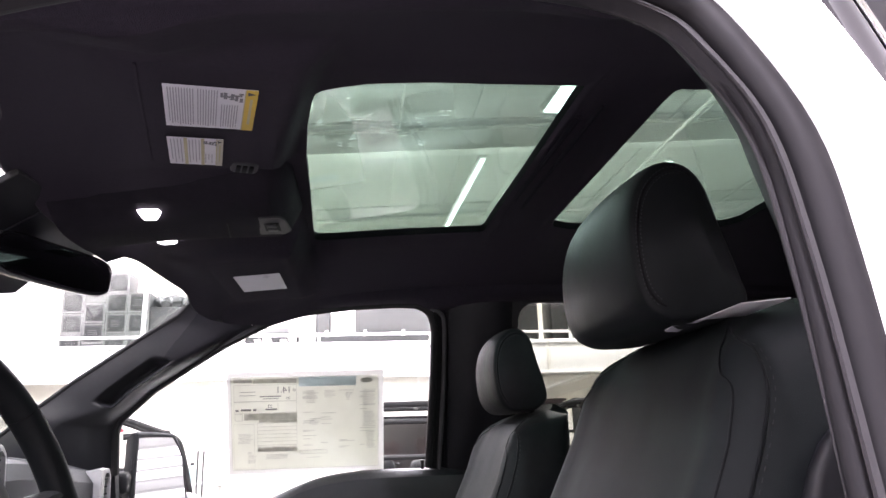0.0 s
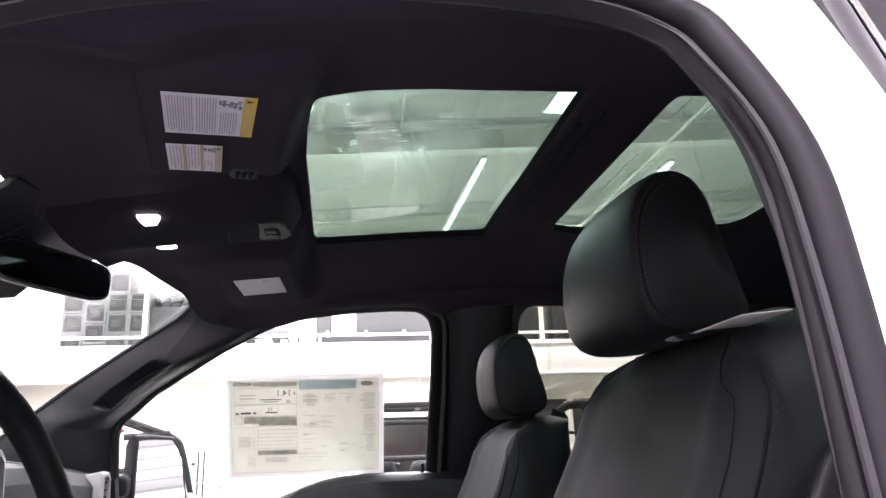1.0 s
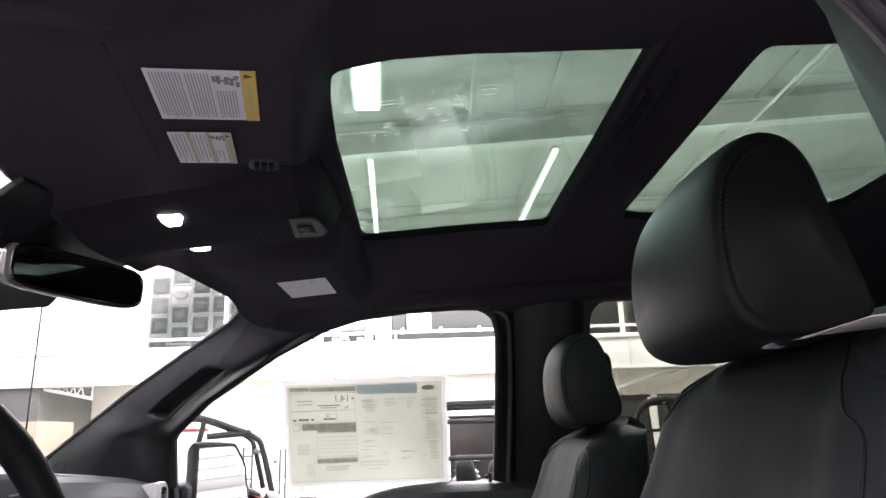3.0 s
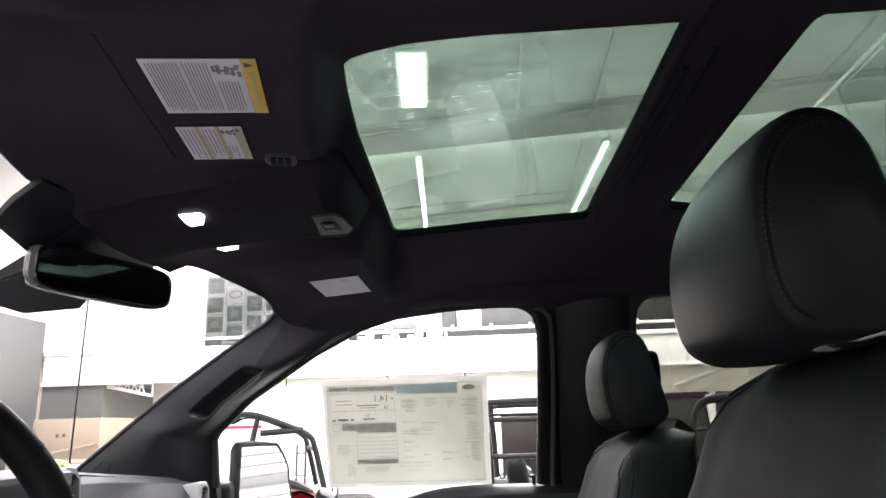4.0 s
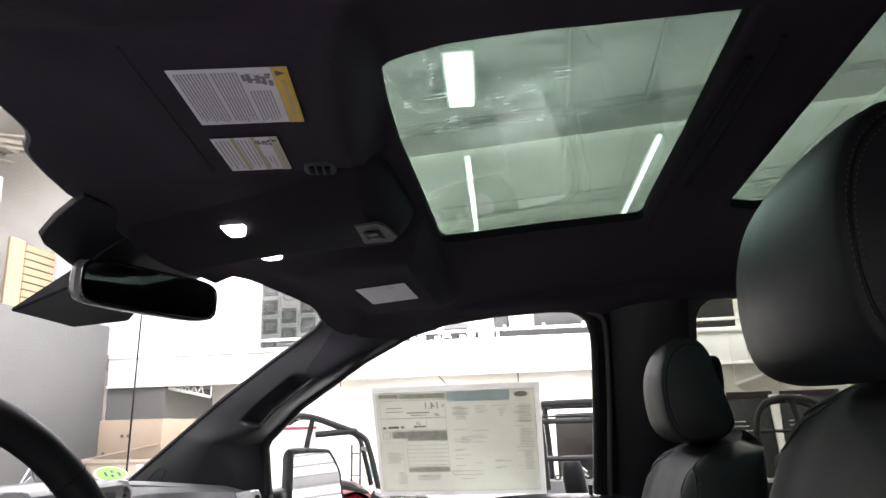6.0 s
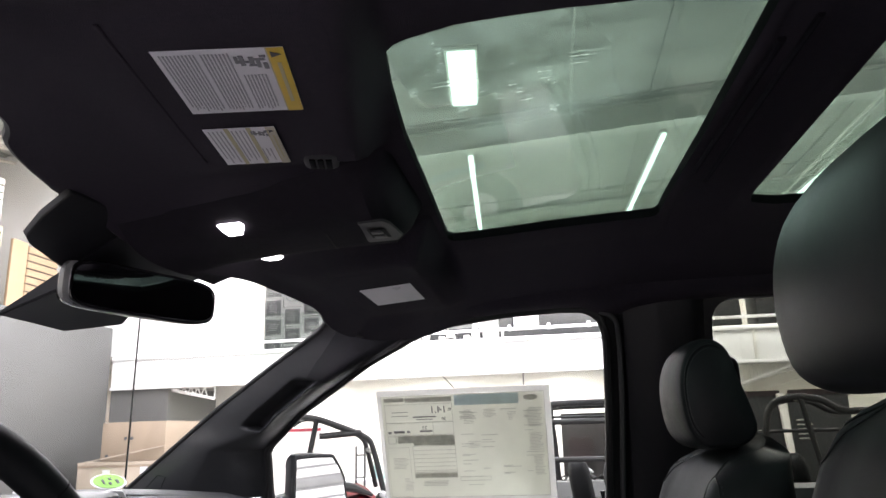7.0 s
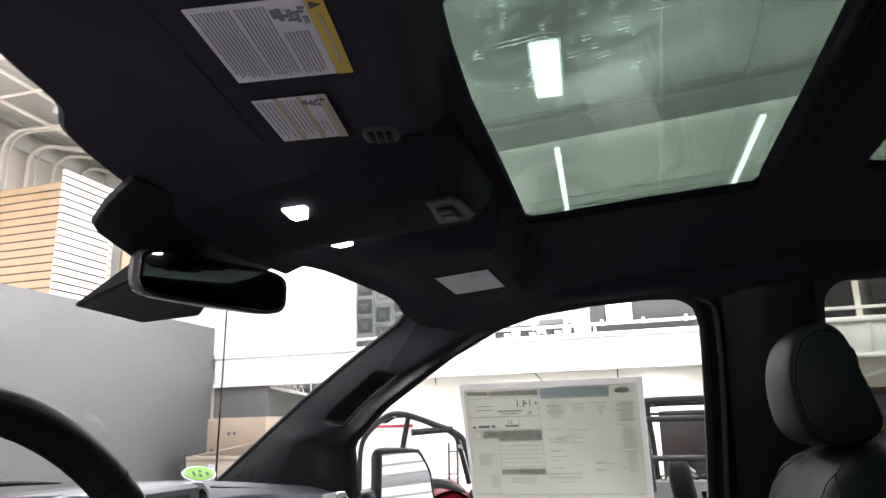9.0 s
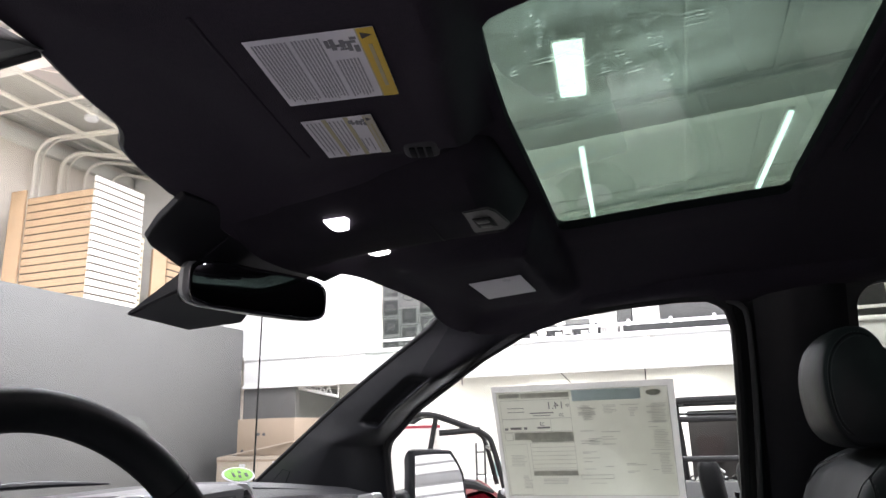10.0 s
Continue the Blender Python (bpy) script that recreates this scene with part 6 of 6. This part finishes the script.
bmesh.ops.bevel(bm, geom=list(bm.edges), offset=0.003, segments=2, affect="EDGES")
wpart("camera_pod", bm, M_TRIM, sh)

# ---- window sticker on the passenger glass, read from behind
ws = thing("window_sticker", "large printed price sticker seen from behind on the passenger window", "window sticker", (-0.468, 0.86, 1.42))
mw = frame_matrix((-0.4695, 0.9125, 1.426), (1, 0.0, 0.001), (0, -0.3552, 0.9348))
W, Hh = 0.436, 0.292
def sbar(bm, x0, x1, y0, y1, lift=1):
    """x0..x1, y0..y1 as parts of the sticker's width and height, y down from the top."""
    z = 0.0007 * lift
    plate(bm, [mw @ Vector(((x - 0.5) * W, (0.5 - y) * Hh, z)) for x, y in ((x0, y0), (x1, y0), (x1, y1), (x0, y1))], mw.to_3x3() @ Vector((0, 0, 0.0004)))
def srect(bm, x0, x1, y0, y1, e=0.003, lift=2):
    f = W / Hh * e
    for a in ((x0, x1, y0, y0 + f), (x0, x1, y1 - f, y1), (x0, x0 + e, y0, y1), (x1 - e, x1, y0, y1)):
        sbar(bm, *a, lift)
bm = bmesh.new()
ring = [[mw @ Vector(((x - 0.5) * W, (0.5 - y) * Hh, z)) for x, y in c] for z in (0.0, 0.0004) for c in (((-0.012, -0.03), (1.02, -0.03), (1.02, 1.02), (-0.012, 1.02)), ((0.012, 0.022), (0.985, 0.022), (0.985, 0.975), (0.012, 0.975)))]
rows = rows_of(bm, [ring[0], ring[1], ring[3], ring[2], ring[0]])
skin(bm, rows, wrap=True)
bmesh.ops.remove_doubles(bm, verts=bm.verts, dist=0.00005)
wpart("backing", bm, M_STICKEDGE, ws)
bm = bmesh.new()
sbar(bm, 0.012, 0.985, 0.022, 0.975, 1)
wpart("printed_sheet", bm, M_STICKER, ws)
bm = bmesh.new()
srect(bm, 0.012, 0.985, 0.022, 0.975, 0.0035)
srect(bm, 0.03, 0.44, 0.10, 0.27, 0.0025)
srect(bm, 0.03, 0.44, 0.27, 0.39, 0.0025)
sbar(bm, 0.315, 0.318, 0.27, 0.39, 2)
srect(bm, 0.18, 0.44, 0.49, 0.74, 0.002)
for k in range(6):
    sbar(bm, 0.18, 0.44, 0.53 + 0.038 * k, 0.533 + 0.038 * k, 2)
srect(bm, 0.455, 0.64, 0.785, 0.825, 0.003)
srect(bm, 0.035, 0.085, 0.395, 0.465, 0.003)
srect(bm, 0.025, 0.16, 0.50, 0.965, 0.0015)
wpart("ruling", bm, M_GREYPRINT, ws, kind="stuff")
for nm, rects, mm in (
    ("dark_band", [(0.03, 0.15, 0.04, 0.075), (0.16, 0.44, 0.04, 0.085), (0.095, 0.44, 0.395, 0.46), (0.19, 0.44, 0.462, 0.485), (0.18, 0.44, 0.745, 0.79)], M_GREYPRINT),
    ("blue_band", [(0.455, 0.835, 0.03, 0.125)], M_BLUEBAND),
    ("print_line", [(0.07, 0.17, 0.17, 0.175), (0.07, 0.17, 0.205, 0.21), (0.2, 0.34, 0.215, 0.225), (0.22, 0.32, 0.24, 0.246), (0.04, 0.06, 0.35, 0.37), (0.075, 0.14, 0.345, 0.365), (0.155, 0.175, 0.345, 0.365), (0.235, 0.31, 0.345, 0.36)], M_STICKINK),
):
    for r in rects:
        bm = bmesh.new()
        sbar(bm, *r, 2.5)
        wpart(nm, bm, mm, ws)
bm = bmesh.new()
rl = random.Random(9)
for k in range(70):
    cx = rl.choice((0.48, 0.60, 0.72, 0.86))
    y = 0.16 + 0.011 * (k % 58)
    if rl.random() < 0.45:
        sbar(bm, cx, cx + 0.03 + 0.08 * rl.random(), y, y + 0.005, 2.2)
for x0, x1, y0, y1 in ((0.05, 0.15, 0.60, 0.70), (0.11, 0.17, 0.79, 0.90), (0.23, 0.40, 0.82, 0.87), (0.50, 0.58, 0.17, 0.30), (0.62, 0.70, 0.17, 0.24), (0.76, 0.82, 0.20, 0.28), (0.88, 0.97, 0.17, 0.34), (0.88, 0.97, 0.40, 0.55), (0.52, 0.60, 0.46, 0.52), (0.90, 0.97, 0.6, 0.78), (0.5, 0.62, 0.86, 0.87)):
    y = y0
    while y < y1:
        sbar(bm, x0 + 0.01 * rl.random(), x1 - 0.03 * rl.random(), y, y + 0.004, 2.2)
        y += 0.0135
wpart("fine_print", bm, M_FAINT, ws, kind="stuff")
bm = bmesh.new()
plate(bm, [mw @ Vector(((0.905 - 0.5) * W + 0.018 * math.cos(a), (0.5 - 0.075) * Hh + 0.0075 * math.sin(a), 0.0016)) for a in [2 * math.pi * k / 32 for k in range(32)]], mw.to_3x3() @ Vector((0, 0, 0.0004)))
wpart("oval_mark", bm, M_GREYPRINT, ws, "plain grey oval mark")
def words(text, x, y, size, parent):
    """Mirrored printed figures on the sticker."""
    cu = bpy.data.curves.new("figures", "FONT")
    cu.body, cu.size, cu.align_x, cu.extrude = text, size, "CENTER", 0.0002
    tmp = bpy.data.objects.new("figures", cu)
    scene.collection.objects.link(tmp)
    me = bpy.data.meshes.new_from_object(tmp.evaluated_get(bpy.context.evaluated_depsgraph_get()))
    bpy.data.objects.remove(tmp)
    me.transform(mw @ Matrix.Translation(((x - 0.5) * W, (0.5 - y) * Hh, 0.0022)) @ Matrix.Diagonal((-1, 1, 1, 1)))
    me.materials.clear()
    me.materials.append(M_STICKINK)
    ob = new("figures", me)
    ob.parent = parent
    shift(ob, parent)
words("14.1", 0.355, 0.185, 0.026, ws)
words("*", 0.425, 0.195, 0.022, ws)
words("20", 0.385, 0.255, 0.012, ws)
words("23", 0.265, 0.335, 0.013, ws)

# ---- dashboard
dash = thing("dashboard", "dark grey moulded dashboard with silver vent bezels", "dashboard", (-1.1, 0, 1.2))
bm = bmesh.new()
grid = []
for j in range(33):
    y = -0.84 + 1.68 * j / 32
    zz = -0.045 * max(0, (abs(y) - 0.30) / 0.54) ** 1.3
    grid.append([(-1.50 + 0.11 * (y / 0.84) ** 2, y, 1.335 + 0.3 * zz), (-1.35, y, 1.372 + zz), (-1.2, y, 1.380 + zz), (-1.08, y, 1.372 + zz), (-1.01, y, 1.352 + zz), (-0.985, y, 1.32 + zz), (-0.98, y, 1.2 + zz), (-1.02, y, 1.05), (-1.1, y, 0.85)])
sheet(bm, grid, 0.03, (-0.6, 0, -0.4))
wpart("dash_pad", bm, M_DASH, dash)
bm = bmesh.new()
box(bm, (-1.02, -0.045, 1.15), (-0.957, 0.150, 1.379), 0.010, 3)
wpart("centre_screen", bm, M_SOFT, dash, "dark centre screen housing")
def vent(y0, y1, zt, x=-0.965, h=0.15):
    """An upright air vent: a broad silver cheek on one side, slats behind a slanting mouth."""
    out = [(y0, zt - 0.004), (y0 + 0.010, zt), (y1 - 0.016, zt - 0.003), (y1, zt - 0.018), (y1 + 0.020, zt - h), (y0 - 0.004, zt - h)]
    mouth = [(y0 + 0.022, zt - 0.020), (y0 + 0.028, zt - 0.014), (y1 - 0.019, zt - 0.014), (y1 - 0.006, zt - 0.024), (y1 + 0.013, zt - h + 0.008), (y0 + 0.024, zt - h + 0.008)]
    bm = bmesh.new()
    rings = rows_of(bm, [[(x - 0.075, y, z - 0.012) for y, z in out], [(x - 0.004, y, z) for y, z in out], [(x, y + 0.002 * (1 if y < (y0 + y1) / 2 else -1), z - 0.002) for y, z in out], [(x, y, z) for y, z in mouth], [(x - 0.03, y, z) for y, z in mouth]])
    skin(bm, rings, wrap=True)
    f = wpart("vent_bezel", bm, M_SILVER, dash, "satin silver vent bezel", sharp=25)
    bm = bmesh.new()
    plate(bm, [(x - 0.03, y, z) for y, z in mouth], (-0.004, 0, 0))
    part("vent_back", bm, M_PIPING, f)
    for k in range(6):
        bm = bmesh.new()
        z = zt - 0.030 - k * (h - 0.04) / 6
        box(bm, (x - 0.026, y0 + 0.0245, z - 0.0025), (x - 0.004, y1 - 0.012 + 0.016 * k / 6, z + 0.0025), 0.001)
        part("vent_slat", bm, M_GLOSS, f)
# pale copy of the dash colour: strong light on the stack's top is painted in
bm = bmesh.new()
sheet(bm, [[(x, y, z) for y in (-0.06, 0.0, 0.06, 0.12, 0.165)] for x, z in ((-0.958, 1.381), (-0.966, 1.387), (-1.02, 1.389), (-1.12, 1.386), (-1.2, 1.376))], 0.02, (0, 0, -1))
wpart("centre_pad", bm, M_DASHTOP, dash, "top of the centre stack, coloured pale as if strongly lit")
for z in (1.345, 1.31):
    bm = bmesh.new()
    box(bm, (-0.9575, 0.085, z), (-0.9555, 0.125, z + 0.0025))
    wpart("screen_mark", bm, M_SILVER, dash)
vent(-0.118, -0.052, 1.394)
vent(0.150, 0.205, 1.391)
vent(0.722, 0.790, 1.324)
bm = bmesh.new()
sheet(bm, [[(-1.12, y, 1.36), (-1.06, y, 1.415 - 0.6 * (y + 0.44) ** 2), (-0.97, y, 1.42 - 0.6 * (y + 0.44) ** 2), (-0.95, y, 1.40 - 0.6 * (y + 0.44) ** 2)] for y in [-0.66 + 0.44 * k / 10 for k in range(11)]], 0.02, (0, 0, -1))
wpart("cluster_hood", bm, M_SOFT, dash)
bm = bmesh.new()
box(bm, (-1.04, -0.62, 1.15), (-1.03, -0.26, 1.40), 0.01)
wpart("instrument_cluster", bm, M_GLOSS, dash)
bm = bmesh.new()
tube(bm, smooth_line([(-1.40, -0.1, 1.378), (-1.42, 0.05, 1.389), (-1.425, 0.2, 1.386), (-1.42, 0.35, 1.376)], 16), [0.002 + 0.005 * math.sin(math.pi * k / 15) for k in range(16)], 8)
wpart("defrost_lip", bm, M_TRIM, dash)

bm = bmesh.new()
tube(bm, smooth_line([(-1.06, 0.35, 1.3665), (-1.055, 0.48, 1.3535), (-1.045, 0.60, 1.339), (-1.025, 0.665, 1.322), (-0.992, 0.70, 1.295), (-0.982, 0.705, 1.24)], 40), 0.0018, 6)
wpart("dash_seam", bm, M_SWITCH, dash)
tc = thing("sensor_clip", "small pale triangular clip standing on the dashboard", "clip", (-1.30, 0.365, 1.375))
bm = bmesh.new()
tube(bm, even_line([(0, -0.022, -0.004), (0, 0.022, -0.004), (0.004, 0.0, 0.034)], 24, True), 0.003, 6, closed=True)
part("clip_frame", bm, M_SILVER, tc)
bm = bmesh.new()
plate(bm, [(0.001, -0.018, -0.002), (0.001, 0.018, -0.002), (0.004, 0.0, 0.012)], (0.002, 0, 0))
part("clip_web", bm, M_PAPER, tc)

# green oval tag standing at the foot of the windscreen
bm = bmesh.new()
mg = frame_matrix((-1.335, 0.703, 1.369), (0.25, 1, 0), (-0.6, 0.1, 0.62))
plate(bm, [mg @ Vector((0.052 * math.cos(a), 0.026 * math.sin(a), 0)) for a in [2 * math.pi * k / 40 for k in range(40)]], (0.002, 0, 0.001))
gt = solo("oval_tag", bm, M_PAPER, "lime green oval tag at the foot of the windscreen", "tag")
bm = bmesh.new()
plate(bm, [mg @ Vector((0.046 * math.cos(a), 0.022 * math.sin(a), 0.0026)) for a in [2 * math.pi * k / 40 for k in range(40)]], (0.001, 0, 0.0005))
part("green_print", bm, M_GREEN, gt)
bm = bmesh.new()
for x0, x1, y0, y1 in ((-0.022, -0.016, -0.008, 0.006), (-0.005, 0.002, -0.012, -0.004), (0.0, 0.008, 0.002, 0.010), (0.018, 0.026, -0.010, 0.002)):
    plate(bm, [mg @ Vector((x, y, 0.0042)) for x, y in ((x0, y0), (x1, y0), (x1, y1), (x0, y1))], (0.001, 0, 0.0005))
part("print_mark", bm, M_INK, gt)

# ---- steering wheel
wh = thing("steering_wheel", "black leather steering wheel", "steering wheel", (-0.677, -0.484, 1.320))
mwh = Matrix.Translation((0, 0, 0)) @ frame_matrix((0, 0, 0), (0.04, 1, 0), (-math.sin(0.3785), 0, math.cos(0.3785)))
bm = bmesh.new()
R = 0.1897
tube(bm, [mwh @ Vector((R * math.cos(a), R * math.sin(a), 0)) for a in [2 * math.pi * k / 72 for k in range(72)]], 0.0188, 18, closed=True)
rimo = part("rim", bm, M_LEATHER, wh, sharp=60)
for a in (0.62, math.pi - 0.62, math.pi + 0.7, -0.7):
    bm = bmesh.new()
    c = mwh @ Vector((R * math.cos(a), R * math.sin(a), 0))
    d = mwh.to_3x3() @ Vector((-math.sin(a), math.cos(a), 0))
    u = mwh.to_3x3() @ Vector((math.cos(a), math.sin(a), 0))
    w = u.cross(d)
    tube(bm, [c + 0.0189 * (math.cos(b) * u + math.sin(b) * w) for b in [2 * math.pi * k / 20 for k in range(20)]], 0.0007, 5, closed=True)
    part("rim_joint", bm, M_PIPING, rimo)
bm = bmesh.new()
ovalbox(bm, mwh @ pose(0, -0.01, -0.02), 0.085, 0.075, 0.03, 3.2)
hub = part("hub", bm, M_PILLAR, wh, sharp=60)
for a in (0.05, math.pi - 0.05, -math.pi / 2):
    bm = bmesh.new()
    tube(bm, [mwh @ Vector((0.07 * math.cos(a), 0.07 * math.sin(a) - 0.005, -0.015)), mwh @ Vector((R * math.cos(a), R * math.sin(a), -0.002))], [0.024, 0.014], 10, flat=0.45)
    part("spoke", bm, M_SOFT, wh)
bm = bmesh.new()
tube(bm, [mwh @ Vector((0.032 * math.cos(a), 0.014 * math.sin(a) - 0.01, 0.011)) for a in [2 * math.pi * k / 32 for k in range(32)]], 0.002, 6, closed=True)
part("oval_emblem", bm, M_CHROME, hub)
bm = bmesh.new()
tube(bm, [mwh @ Vector((0, 0, -0.03)), mwh @ Vector((0, -0.02, -0.32))], 0.04, 14)
part("column", bm, M_TRIM, wh)

# ---- passenger side mirror outside
sm = thing("side_mirror", "black framed side mirror on the passenger door", "side mirror", (-0.93, 1.12, 1.25))
msm = frame_matrix((-0.928, 1.115, 1.285), (0.5, 0.85, 0), (-0.07, 0.03, 1))
shape = [(-0.092, -0.15), (-0.096, 0.10), (-0.083, 0.120), (0.035, 0.117), (0.058, 0.108), (0.088, 0.062), (0.096, 0.02), (0.096, -0.15)]
shape = [(p.x, p.y) for p in smooth_line([(x, y, 0) for x, y in shape], 56, True)]
bm = bmesh.new()
tube(bm, [msm @ Vector((x, y, 0)) for x, y in shape], [0.0078 - 0.030 * x for x, y in shape], 10, closed=True)
wpart("mirror_frame", bm, M_TRIM, sm)
bm = bmesh.new()
rings = rows_of(bm, [[msm @ Vector((x * k, y * k, -d)) for x, y in shape] for k, d in ((1.02, 0.0), (1.02, 0.008), (0.93, 0.035), (0.8, 0.06), (0.4, 0.075))])
skin(bm, rings, wrap=True)
bm.faces.new(rings[-1])
wpart("mirror_shell", bm, M_TRIM, sm)
bm = bmesh.new()
plate(bm, [msm @ Vector((x * 0.97, y * 0.97, 0.002)) for x, y in shape], msm.to_3x3() @ Vector((0, 0, 0.001)))
wpart("mirror_glass", bm, M_MIRROR, sm)
bm = bmesh.new()
box(bm, (-1.06, 0.97, 1.24), (-0.98, 1.16, 1.30), 0.015, 3)
wpart("mirror_arm", bm, M_TRIM, sm)
